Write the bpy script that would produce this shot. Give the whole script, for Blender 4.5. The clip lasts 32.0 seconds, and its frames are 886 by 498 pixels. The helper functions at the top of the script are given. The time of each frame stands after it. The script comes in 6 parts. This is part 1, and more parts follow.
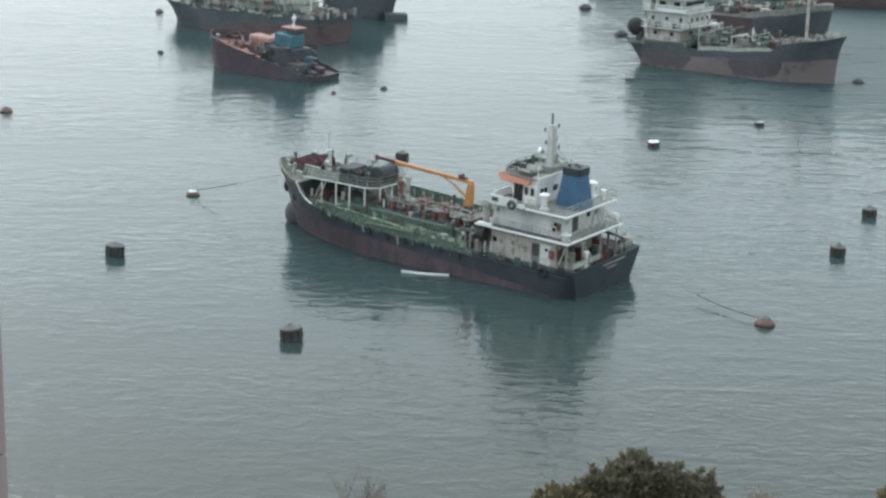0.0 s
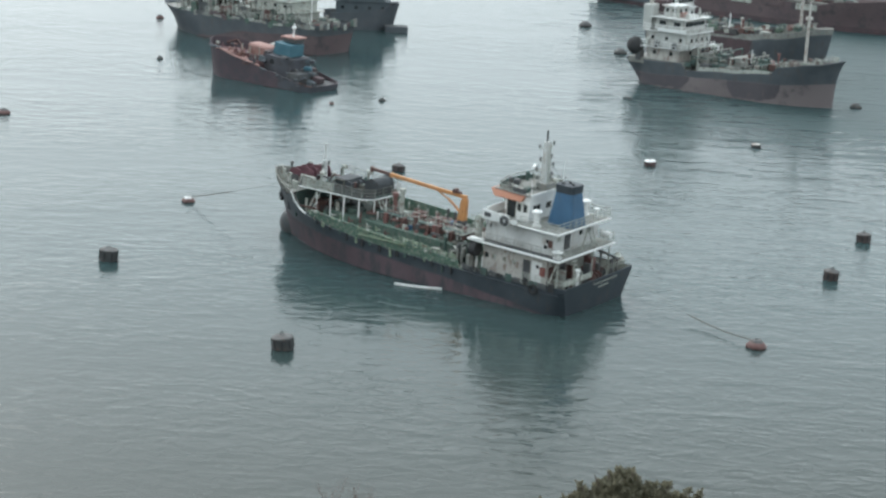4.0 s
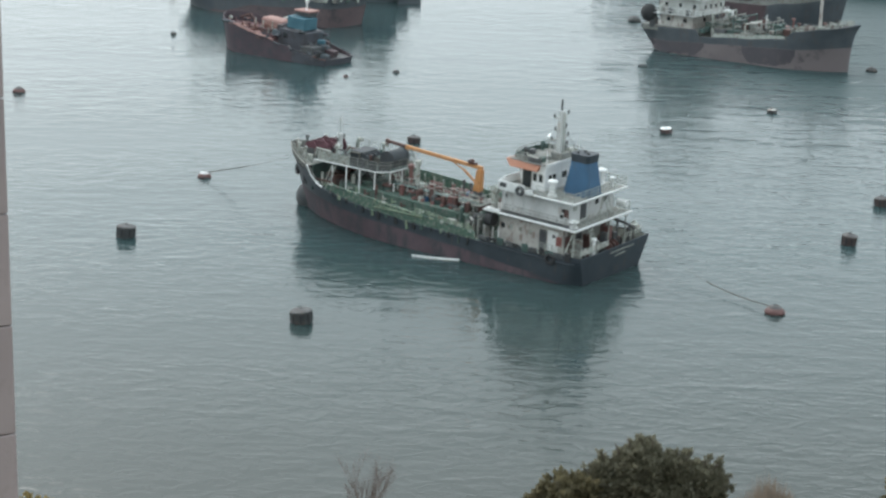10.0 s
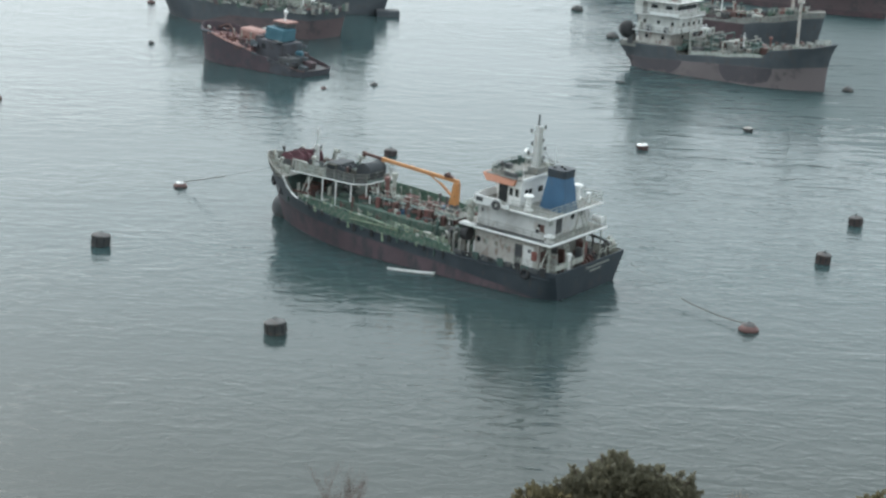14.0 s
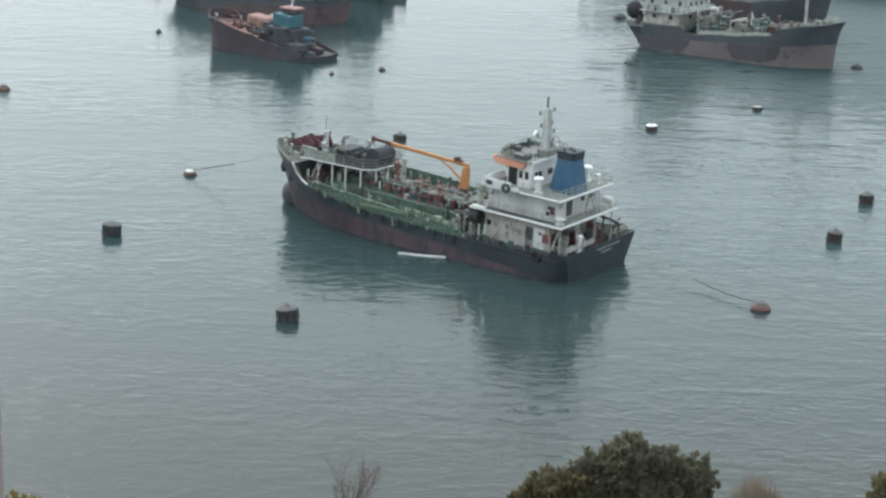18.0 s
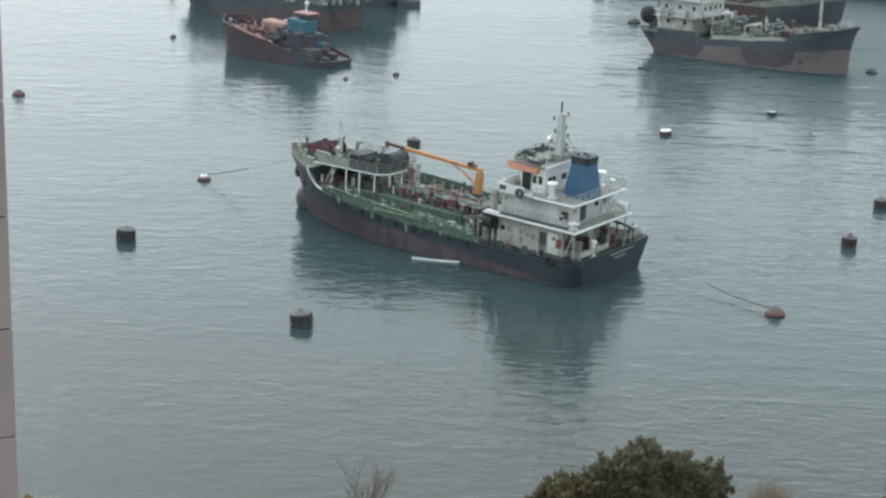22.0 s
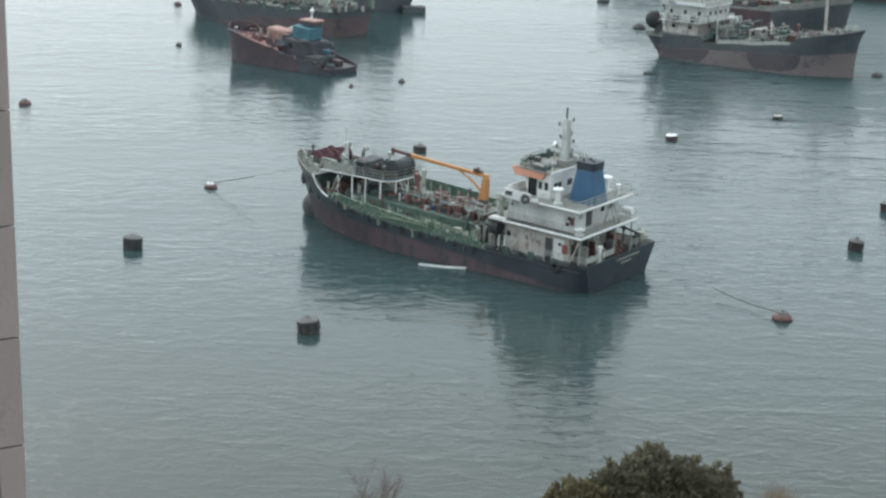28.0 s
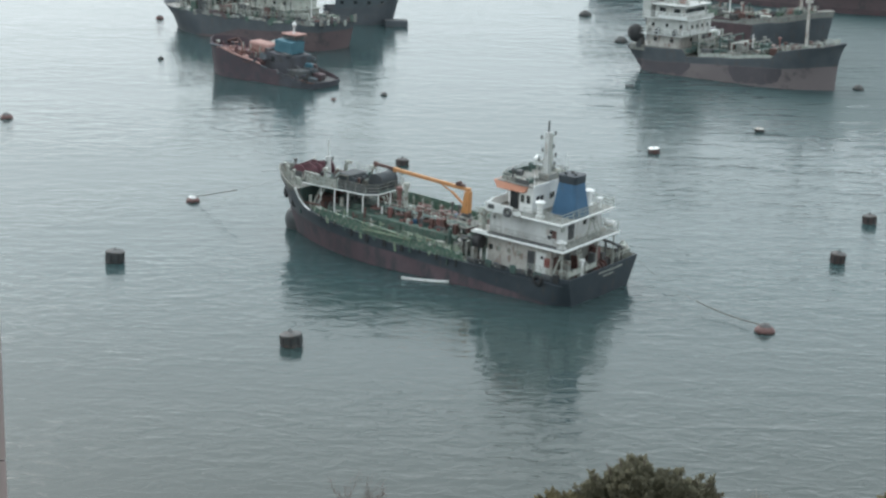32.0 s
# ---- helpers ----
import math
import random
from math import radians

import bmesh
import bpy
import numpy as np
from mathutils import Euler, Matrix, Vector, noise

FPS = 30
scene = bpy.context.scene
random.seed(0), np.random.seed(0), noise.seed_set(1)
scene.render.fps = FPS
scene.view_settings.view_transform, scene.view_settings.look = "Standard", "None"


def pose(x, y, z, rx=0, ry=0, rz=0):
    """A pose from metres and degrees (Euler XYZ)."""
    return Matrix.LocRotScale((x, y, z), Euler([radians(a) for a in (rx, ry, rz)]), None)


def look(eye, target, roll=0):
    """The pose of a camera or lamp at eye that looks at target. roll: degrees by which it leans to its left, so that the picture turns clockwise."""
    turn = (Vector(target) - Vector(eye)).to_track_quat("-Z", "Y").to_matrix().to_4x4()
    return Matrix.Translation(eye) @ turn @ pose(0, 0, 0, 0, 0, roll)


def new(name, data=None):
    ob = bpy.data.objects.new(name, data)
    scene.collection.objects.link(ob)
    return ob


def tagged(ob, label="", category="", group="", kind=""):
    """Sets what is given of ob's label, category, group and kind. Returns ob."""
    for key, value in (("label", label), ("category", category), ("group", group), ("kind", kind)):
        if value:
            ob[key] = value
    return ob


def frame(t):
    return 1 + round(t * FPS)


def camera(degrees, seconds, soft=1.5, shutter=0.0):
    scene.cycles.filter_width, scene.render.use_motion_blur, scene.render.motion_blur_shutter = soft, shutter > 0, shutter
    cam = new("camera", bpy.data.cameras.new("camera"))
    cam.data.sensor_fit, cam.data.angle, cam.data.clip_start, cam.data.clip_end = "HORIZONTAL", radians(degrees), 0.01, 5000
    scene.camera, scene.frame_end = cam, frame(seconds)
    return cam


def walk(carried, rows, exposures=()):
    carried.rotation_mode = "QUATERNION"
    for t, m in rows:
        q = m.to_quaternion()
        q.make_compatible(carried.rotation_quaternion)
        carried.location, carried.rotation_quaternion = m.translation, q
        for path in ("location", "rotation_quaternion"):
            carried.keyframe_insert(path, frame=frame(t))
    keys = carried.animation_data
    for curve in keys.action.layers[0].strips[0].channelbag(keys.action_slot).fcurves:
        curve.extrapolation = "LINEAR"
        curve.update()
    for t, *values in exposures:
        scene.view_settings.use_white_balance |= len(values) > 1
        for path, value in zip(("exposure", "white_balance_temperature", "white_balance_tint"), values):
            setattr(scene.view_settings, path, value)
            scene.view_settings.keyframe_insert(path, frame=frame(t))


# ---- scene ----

cam = camera(28.0, 32.0, soft=2.6)
EYE = (0.0, 0.0, 49.12)
# seconds, tilt, lean, turn
PATH = [
    (0.0, 74.835, -1.266, 0.343),
    (0.5, 74.907, -1.332, 0.326),
    (1.0, 75.115, -1.373, 0.014),
    (1.5, 75.240, -1.513, -0.114),
    (2.0, 75.289, -1.702, 0.329),
    (2.5, 75.319, -1.703, 0.386),
    (3.0, 75.292, -2.123, 0.317),
    (3.5, 75.248, -2.585, 0.436),
    (5.5, 75.363, -3.036, 0.650),
    (6.0, 74.856, -2.193, 0.365),
    (6.5, 74.087, -1.644, 0.669),
    (7.0, 74.000, -1.455, 0.782),
    (7.5, 75.179, -1.203, 0.354),
    (8.0, 75.166, -1.063, -0.268),
    (8.5, 74.413, -1.350, -0.045),
    (9.0, 74.194, -1.600, 0.447),
    (9.5, 74.267, -1.718, 0.699),
    (10.0, 74.323, -1.777, 0.840),
    (10.5, 74.334, -1.958, 0.955),
    (11.0, 74.368, -2.097, 1.026),
    (11.5, 74.384, -2.178, 0.556),
    (12.0, 74.397, -2.201, 0.023),
    (12.5, 74.465, -2.331, 0.014),
    (13.0, 74.578, -2.497, 0.171),
    (13.5, 74.648, -2.664, 0.321),
    (14.0, 74.772, -2.760, 0.287),
    (14.5, 74.865, -2.785, 0.237),
    (16.5, 75.172, -3.260, 0.306),
    (17.0, 75.190, -3.197, 0.371),
    (17.5, 74.716, -2.305, 0.278),
    (18.0, 74.253, -1.777, 0.377),
    (18.5, 74.181, -1.735, 0.492),
    (19.0, 74.355, -1.948, 0.480),
    (19.5, 74.439, -1.913, 0.481),
    (20.0, 74.345, -1.615, 0.612),
    (20.5, 74.175, -1.609, 0.617),
    (21.0, 74.195, -1.771, 0.618),
    (21.5, 74.285, -1.701, 0.717),
    (22.0, 74.399, -1.686, 0.815),
    (22.5, 74.486, -1.712, 0.875),
    (23.0, 74.466, -1.651, 0.766),
    (23.5, 74.416, -1.703, 0.686),
    (24.0, 74.455, -1.729, 0.599),
    (24.5, 74.636, -1.690, 0.378),
    (26.5, 74.493, -1.647, 0.417),
    (27.0, 74.475, -1.635, 0.595),
    (27.5, 74.560, -1.411, 0.853),
    (28.0, 74.598, -1.284, 0.925),
    (28.5, 74.624, -1.254, 0.877),
    (29.0, 74.621, -1.275, 0.537),
    (29.5, 74.741, -1.693, 0.291),
    (30.0, 74.959, -1.880, 0.211),
    (30.5, 75.038, -1.795, 0.237),
    (31.0, 75.052, -1.634, 0.413),
    (31.5, 75.074, -1.359, 0.199),
    (32.0, 75.042, -1.320, 0.357),
]
walk(cam, [(t, pose(*EYE, a, b, c)) for t, a, b, c in PATH], [(0, 0.52), (32, 0.52)])

# ---- light: bright, even overcast ----
world = bpy.data.worlds.new("overcast_sky")
scene.world = world
world.use_nodes = True
wn, wl = world.node_tree.nodes, world.node_tree.links
wn.clear()
sky = wn.new("ShaderNodeTexSky")
sky.sky_type, sky.sun_disc = "NISHITA", False
sky.sun_elevation, sky.sun_rotation = radians(38), radians(-35)
sky.air_density, sky.dust_density = 1.0, 3.0
grey = wn.new("ShaderNodeHueSaturation")
grey.inputs["Saturation"].default_value = 0.12
cloud = wn.new("ShaderNodeMixRGB")
cloud.inputs[0].default_value = 0.66
cloud.inputs[2].default_value = (6.72, 7.85, 8.33, 1)
back, sky_out = wn.new("ShaderNodeBackground"), wn.new("ShaderNodeOutputWorld")
back.inputs[1].default_value = 0.14
wl.new(sky.outputs[0], grey.inputs["Color"])
wl.new(grey.outputs[0], cloud.inputs[1])
# an overcast sky grows brighter from the horizon to the zenith
where, height, rise_up, layer = wn.new("ShaderNodeTexCoord"), wn.new("ShaderNodeSeparateXYZ"), wn.new("ShaderNodeMapRange"), wn.new("ShaderNodeVectorMath")
layer.operation = "SCALE"
rise_up.inputs["From Min"].default_value = 0.3
rise_up.inputs["To Min"].default_value, rise_up.inputs["To Max"].default_value = 0.94, 1.34
wl.new(where.outputs["Generated"], height.inputs[0])
wl.new(height.outputs["Z"], rise_up.inputs["Value"])
wl.new(cloud.outputs[0], layer.inputs[0])
wl.new(rise_up.outputs[0], layer.inputs["Scale"])
wl.new(layer.outputs[0], back.inputs[0])
wl.new(back.outputs[0], sky_out.inputs[0])

sun = new("sun", bpy.data.lights.new("sun", "SUN"))
sun.data.energy, sun.data.angle, sun.data.color = 0.8, radians(40), (1.0, 0.98, 0.95)
sun.matrix_world = look((-57, 82, 78), (0, 0, 0))


# ---- materials ----
def material(name, base, other, rough=0.6, metal=0.0, scale=1.5, stretch=(1, 1, 1), spots=None, amount=0.45, bump=0.15, fine=25.0, random_tint=0.0, streak=0.0):
    """Two tones mixed by broad noise, spots of rust or dirt by finer noise, and a fine relief."""
    m = bpy.data.materials.new(name)
    m.use_nodes = True
    n, l = m.node_tree.nodes, m.node_tree.links
    p = n["Principled BSDF"]
    p.inputs["Roughness"].default_value, p.inputs["Metallic"].default_value = rough, metal
    co, mp = n.new("ShaderNodeTexCoord"), n.new("ShaderNodeMapping")
    mp.inputs["Scale"].default_value = stretch
    l.new(co.outputs["Object"], mp.inputs[0])
    broad = n.new("ShaderNodeTexNoise")
    broad.inputs["Scale"].default_value, broad.inputs["Detail"].default_value = scale, 5
    l.new(mp.outputs[0], broad.inputs["Vector"])
    ramp = n.new("ShaderNodeValToRGB")
    ramp.color_ramp.elements[0].position, ramp.color_ramp.elements[1].position = 0.35, 0.68
    ramp.color_ramp.elements[0].color, ramp.color_ramp.elements[1].color = (*base, 1), (*other, 1)
    l.new(broad.outputs["Fac"], ramp.inputs[0])
    colour = ramp.outputs[0]
    grain = n.new("ShaderNodeTexNoise")
    grain.inputs["Scale"].default_value, grain.inputs["Detail"].default_value = fine, 4
    l.new(co.outputs["Object"], grain.inputs["Vector"])
    if spots:
        wear = n.new("ShaderNodeTexNoise")
        wear.inputs["Scale"].default_value, wear.inputs["Detail"].default_value, wear.inputs["Roughness"].default_value = scale * 2.6, 8, 0.72
        if streak:
            run = n.new("ShaderNodeMapping")
            run.inputs["Scale"].default_value = (1, 1, streak)
            l.new(co.outputs["Object"], run.inputs[0])
            l.new(run.outputs[0], wear.inputs["Vector"])
        else:
            l.new(mp.outputs[0], wear.inputs["Vector"])
        cut = n.new("ShaderNodeValToRGB")
        cut.color_ramp.elements[0].position, cut.color_ramp.elements[1].position = 0.62 - 0.25 * amount, 0.72 - 0.2 * amount
        l.new(wear.outputs["Fac"], cut.inputs[0])
        mix = n.new("ShaderNodeMixRGB")
        mix.inputs[2].default_value = (*spots, 1)
        l.new(cut.outputs[0], mix.inputs[0])
        l.new(colour, mix.inputs[1])
        colour = mix.outputs[0]
    if random_tint:
        info, tint = n.new("ShaderNodeObjectInfo"), n.new("ShaderNodeHueSaturation")
        span = n.new("ShaderNodeMapRange")
        span.inputs["To Min"].default_value, span.inputs["To Max"].default_value = 1 - random_tint, 1 + random_tint
        l.new(info.outputs["Random"], span.inputs["Value"])
        l.new(span.outputs[0], tint.inputs["Value"])
        l.new(colour, tint.inputs["Color"])
        colour = tint.outputs[0]
    l.new(colour, p.inputs["Base Color"])
    b = n.new("ShaderNodeBump")
    b.inputs["Strength"].default_value, b.inputs["Distance"].default_value = bump, 0.03
    l.new(grain.outputs["Fac"], b.inputs["Height"])
    l.new(b.outputs[0], p.inputs["Normal"])
    return m


def water_material():
    m = bpy.data.materials.new("harbour_water")
    m.use_nodes = True
    n, l = m.node_tree.nodes, m.node_tree.links
    p = n["Principled BSDF"]
    p.inputs["Roughness"].default_value, p.inputs["IOR"].default_value = 0.06, 1.333
    co = n.new("ShaderNodeTexCoord")

    def field(scale, sx, sy, detail, turn=0.0, rough=0.5, twist=0.0):
        mp, t = n.new("ShaderNodeMapping"), n.new("ShaderNodeTexNoise")
        mp.inputs["Scale"].default_value, mp.inputs["Rotation"].default_value = (sx, sy, 1), (0, 0, radians(turn))
        t.inputs["Scale"].default_value, t.inputs["Detail"].default_value = scale, detail
        t.inputs["Roughness"].default_value, t.inputs["Distortion"].default_value = rough, twist
        l.new(co.outputs["Object"], mp.inputs[0])
        l.new(mp.outputs[0], t.inputs["Vector"])
        return t.outputs["Fac"]

    def math_node(op, a, b):
        k = n.new("ShaderNodeMath")
        k.operation = op
        for s, v in zip(k.inputs, (a, b)):
            if isinstance(v, (int, float)):
                s.default_value = v
            else:
                l.new(v, s)
        return k.outputs[0]

    patches = field(0.018, 0.6, 1.6, 3, 8)
    calm = n.new("ShaderNodeMapRange")
    calm.inputs["From Min"].default_value, calm.inputs["From Max"].default_value = 0.35, 0.65
    calm.inputs["To Min"].default_value, calm.inputs["To Max"].default_value = 0.35, 1.3
    l.new(patches, calm.inputs["Value"])
    swell = field(0.24, 0.85, 1.2, 2, 12, 0.5, 0.4)
    chop = field(0.62, 0.75, 1.3, 3, -6, 0.55, 0.8)
    crest = n.new("ShaderNodeMapRange")
    crest.interpolation_type = "SMOOTHSTEP"
    crest.inputs["From Min"].default_value, crest.inputs["From Max"].default_value = 0.3, 0.78
    l.new(chop, crest.inputs["Value"])
    chop = crest.outputs[0]
    fine = field(2.2, 0.85, 1.2, 2, 10)
    # the open side of the harbour is ruffled by wind
    split, windy = n.new("ShaderNodeSeparateXYZ"), n.new("ShaderNodeMapRange")
    l.new(co.outputs["Object"], split.inputs[0])
    l.new(split.outputs["X"], windy.inputs["Value"])
    windy.inputs["From Min"].default_value, windy.inputs["From Max"].default_value = 8, 68
    windy.inputs["To Min"].default_value, windy.inputs["To Max"].default_value = 0.9, 2.6
    offing = n.new("ShaderNodeMapRange")
    offing.inputs["From Min"].default_value, offing.inputs["From Max"].default_value = -705, -610
    l.new(split.outputs["Y"], offing.inputs["Value"])
    wind = math_node("ADD", math_node("MULTIPLY", math_node("SUBTRACT", windy.outputs[0], 0.9), offing.outputs[0]), 0.9)
    rough_chop = math_node("MULTIPLY", math_node("MULTIPLY", chop, 0.30), wind)
    gust = n.new("ShaderNodeMapRange")
    gust.interpolation_type = "SMOOTHSTEP"
    gust.inputs["From Min"].default_value, gust.inputs["From Max"].default_value = 0.5, 0.8
    l.new(field(0.26, 0.38, 1.5, 2, 3, 0.5, 0.5), gust.inputs["Value"])
    squall = math_node("ADD", math_node("MULTIPLY", math_node("SUBTRACT", wind, 0.9), 1.7), 0.28)
    rough_chop = math_node("ADD", rough_chop, math_node("MULTIPLY", gust.outputs[0], squall))
    high = math_node("ADD", math_node("MULTIPLY", swell, 0.76), math_node("ADD", rough_chop, math_node("MULTIPLY", fine, 0.035)))
    high = math_node("ADD", high, math_node("MULTIPLY", field(1.15, 0.6, 1.35, 2, -3, 0.5, 0.5), 0.13))
    high = math_node("MULTIPLY", high, calm.outputs[0])
    b = n.new("ShaderNodeBump")
    b.inputs["Strength"].default_value, b.inputs["Distance"].default_value = 1.0, 0.135
    l.new(high, b.inputs["Height"])
    l.new(b.outputs[0], p.inputs["Normal"])
    # cat's paws: patches of small wind waves that dull the mirror, closing up on the open side
    paw = n.new("ShaderNodeMapRange")
    paw.interpolation_type = "SMOOTHSTEP"
    paw.inputs["From Min"].default_value, paw.inputs["From Max"].default_value = 0.72, 0.80
    paw.inputs["To Min"].default_value, paw.inputs["To Max"].default_value = 0.06, 0.44
    streaks = field(0.30, 0.32, 1.5, 4, 4, 0.6, 0.6)
    l.new(math_node("ADD", streaks, math_node("MULTIPLY", math_node("SUBTRACT", wind, 0.9), 0.29)), paw.inputs["Value"])
    l.new(paw.outputs[0], p.inputs["Roughness"])
    silt = n.new("ShaderNodeMixRGB")
    silt.inputs[1].default_value, silt.inputs[2].default_value = (0.029, 0.056, 0.060, 1), (0.037, 0.064, 0.065, 1)
    l.new(patches, silt.inputs[0])
    # base colour turns darker and browner towards the near shore
    near_shore, shore_tone = n.new("ShaderNodeMapRange"), n.new("ShaderNodeMixRGB")
    near_shore.inputs["From Min"].default_value, near_shore.inputs["From Max"].default_value = -720, -790
    l.new(split.outputs["Y"], near_shore.inputs["Value"])
    shore_tone.inputs[2].default_value = (0.037, 0.044, 0.039, 1)
    l.new(near_shore.outputs[0], shore_tone.inputs[0])
    l.new(silt.outputs[0], shore_tone.inputs[1])
    l.new(shore_tone.outputs[0], p.inputs["Base Color"])
    return m


WATER = water_material()
RUST, DIRT = (0.13, 0.055, 0.03), (0.16, 0.14, 0.11)
BLACK = material("black_hull_paint", (0.028, 0.037, 0.047), (0.043, 0.054, 0.065), 0.55, spots=(0.07, 0.06, 0.055), scale=0.5, amount=0.2, streak=0.25)
RED = material("red_bottom_paint", (0.084, 0.058, 0.068), (0.112, 0.078, 0.088), 0.8, spots=(0.052, 0.050, 0.058), scale=0.25, amount=0.6, streak=0.4)
GREEN = material("worn_green_deck_paint", (0.05, 0.105, 0.078), (0.10, 0.165, 0.125), 0.65, spots=(0.21, 0.22, 0.18), scale=1.1, amount=0.52)
MIDGREEN = material("grimy_green_deck_paint", (0.055, 0.098, 0.080), (0.095, 0.145, 0.118), 0.7, spots=(0.16, 0.16, 0.14), scale=0.9, amount=0.42)
PEEL = material("peeling_grey_bow_paint", (0.36, 0.37, 0.34), (0.20, 0.215, 0.19), 0.75, spots=(0.085, 0.07, 0.065), scale=1.5, amount=0.62)
PROW = material("rust_mottled_bow_paint", (0.22, 0.225, 0.205), (0.12, 0.115, 0.105), 0.8, spots=(0.075, 0.062, 0.06), scale=1.2, amount=0.6)
CREAM = material("stained_cream_paint", (0.53, 0.515, 0.48), (0.38, 0.36, 0.34), 0.6, spots=(0.25, 0.185, 0.155), scale=0.7, amount=0.42, streak=0.4)
DARKGREEN = material("dark_green_paint", (0.045, 0.078, 0.072), (0.070, 0.115, 0.102), 0.6, spots=(0.06, 0.04, 0.03), scale=0.8, amount=0.3)
PALEGREEN = material("pale_green_rail_paint", (0.16, 0.24, 0.165), (0.26, 0.31, 0.23), 0.6, spots=RUST, scale=1.4, amount=0.35)
WHITE = material("weathered_white_paint", (0.68, 0.69, 0.68), (0.45, 0.46, 0.455), 0.55, spots=(0.36, 0.30, 0.26), scale=0.45, amount=0.28, streak=0.35)
CLEAN = material("clean_white_paint", (0.78, 0.79, 0.78), (0.70, 0.71, 0.70), 0.4, scale=1.5, spots=(0.5, 0.46, 0.42), amount=0.12, streak=0.3)
GREYDECK = material("grey_steel_deck", (0.19, 0.2, 0.19), (0.27, 0.27, 0.25), 0.75, spots=(0.14, 0.10, 0.08), scale=0.8, amount=0.4)
PALE = material("pale_grey_green_paint", (0.33, 0.36, 0.33), (0.46, 0.47, 0.43), 0.65, spots=(0.16, 0.12, 0.09), scale=1.0, amount=0.45)
BLUE = material("blue_funnel_paint", (0.031, 0.094, 0.176), (0.044, 0.121, 0.220), 0.45, scale=0.6, spots=(0.06, 0.09, 0.13), amount=0.15, streak=0.2)
ORANGE = material("orange_paint", (0.46, 0.205, 0.072), (0.53, 0.26, 0.105), 0.5, spots=(0.22, 0.09, 0.03), scale=0.8, amount=0.25)
SALMON = material("faded_orange_paint", (0.42, 0.175, 0.105), (0.47, 0.225, 0.15), 0.55, scale=0.8, spots=(0.3, 0.12, 0.07), amount=0.2)
BROWN = material("brown_rusty_steel", (0.092, 0.050, 0.045), (0.135, 0.072, 0.062), 0.75, spots=(0.05, 0.03, 0.025), scale=1.5, amount=0.4)
WINE = material("faded_wine_red_paint", (0.095, 0.036, 0.048), (0.145, 0.062, 0.074), 0.65, spots=(0.06, 0.035, 0.04), scale=1.2, amount=0.35)
SOOT = material("sooty_slate_paint", (0.034, 0.041, 0.048), (0.056, 0.064, 0.070), 0.7, spots=(0.05, 0.04, 0.04), scale=0.9, amount=0.35)
SIGNAL = material("faded_lifebuoy_orange", (0.20, 0.07, 0.06), (0.27, 0.10, 0.085), 0.6, scale=2.0)
PINKRED = material("faded_red_machinery_paint", (0.15, 0.065, 0.06), (0.22, 0.115, 0.105), 0.65, spots=(0.12, 0.06, 0.05), scale=1.5, amount=0.4)
RUBBER = material("black_rubber", (0.028, 0.028, 0.03), (0.04, 0.04, 0.041), 0.85, scale=3)
DARK = material("dark_steel", (0.062, 0.068, 0.075), (0.098, 0.102, 0.102), 0.6, scale=1.5, spots=(0.08, 0.05, 0.035), amount=0.3)
ROPE = material("wet_mooring_rope", (0.10, 0.10, 0.09), (0.16, 0.15, 0.13), 0.9, scale=4)
BUOYSTEEL = material("dark_buoy_steel", (0.038, 0.043, 0.046), (0.072, 0.072, 0.070), 0.7, spots=(0.10, 0.06, 0.045), scale=1.2, amount=0.35)
BUOYTOP = material("weathered_buoy_top", (0.075, 0.078, 0.08), (0.15, 0.15, 0.15), 0.8, spots=(0.10, 0.07, 0.055), scale=1.4, amount=0.45)
BUOYRED = material("rust_red_buoy", (0.12, 0.060, 0.056), (0.165, 0.088, 0.082), 0.7, spots=(0.07, 0.05, 0.045), scale=1.5, amount=0.4)
GLASS = material("dark_window_glass", (0.015, 0.018, 0.02), (0.02, 0.024, 0.026), 0.12, bump=0.0)


# ---- mesh helpers ----
def slab(bm, c, s, turn=(0, 0, 0), bevel=0.0):
    """A box with centre c and size s, its edges rounded by bevel."""
    g = bmesh.ops.create_cube(bm, size=1)["verts"]
    bmesh.ops.scale(bm, vec=s, verts=g)
    if bevel:
        edges = list({e for v in g for e in v.link_edges})
        g = list({v for f in bmesh.ops.bevel(bm, geom=edges, offset=bevel, segments=2, affect="EDGES", profile=0.5)["faces"] for v in f.verts} | {v for v in g if v.is_valid})
    bmesh.ops.transform(bm, matrix=pose(*c, *turn), verts=g)
    return g


def rod(bm, a, b, r, r2=None, n=8):
    """A round bar from a to b."""
    a, b = Vector(a), Vector(b)
    d = b - a
    m = Matrix.Translation((a + b) / 2) @ d.to_track_quat("Z", "Y").to_matrix().to_4x4()
    return bmesh.ops.create_cone(bm, cap_ends=True, segments=n, radius1=r, radius2=r if r2 is None else r2, depth=d.length, matrix=m)["verts"]


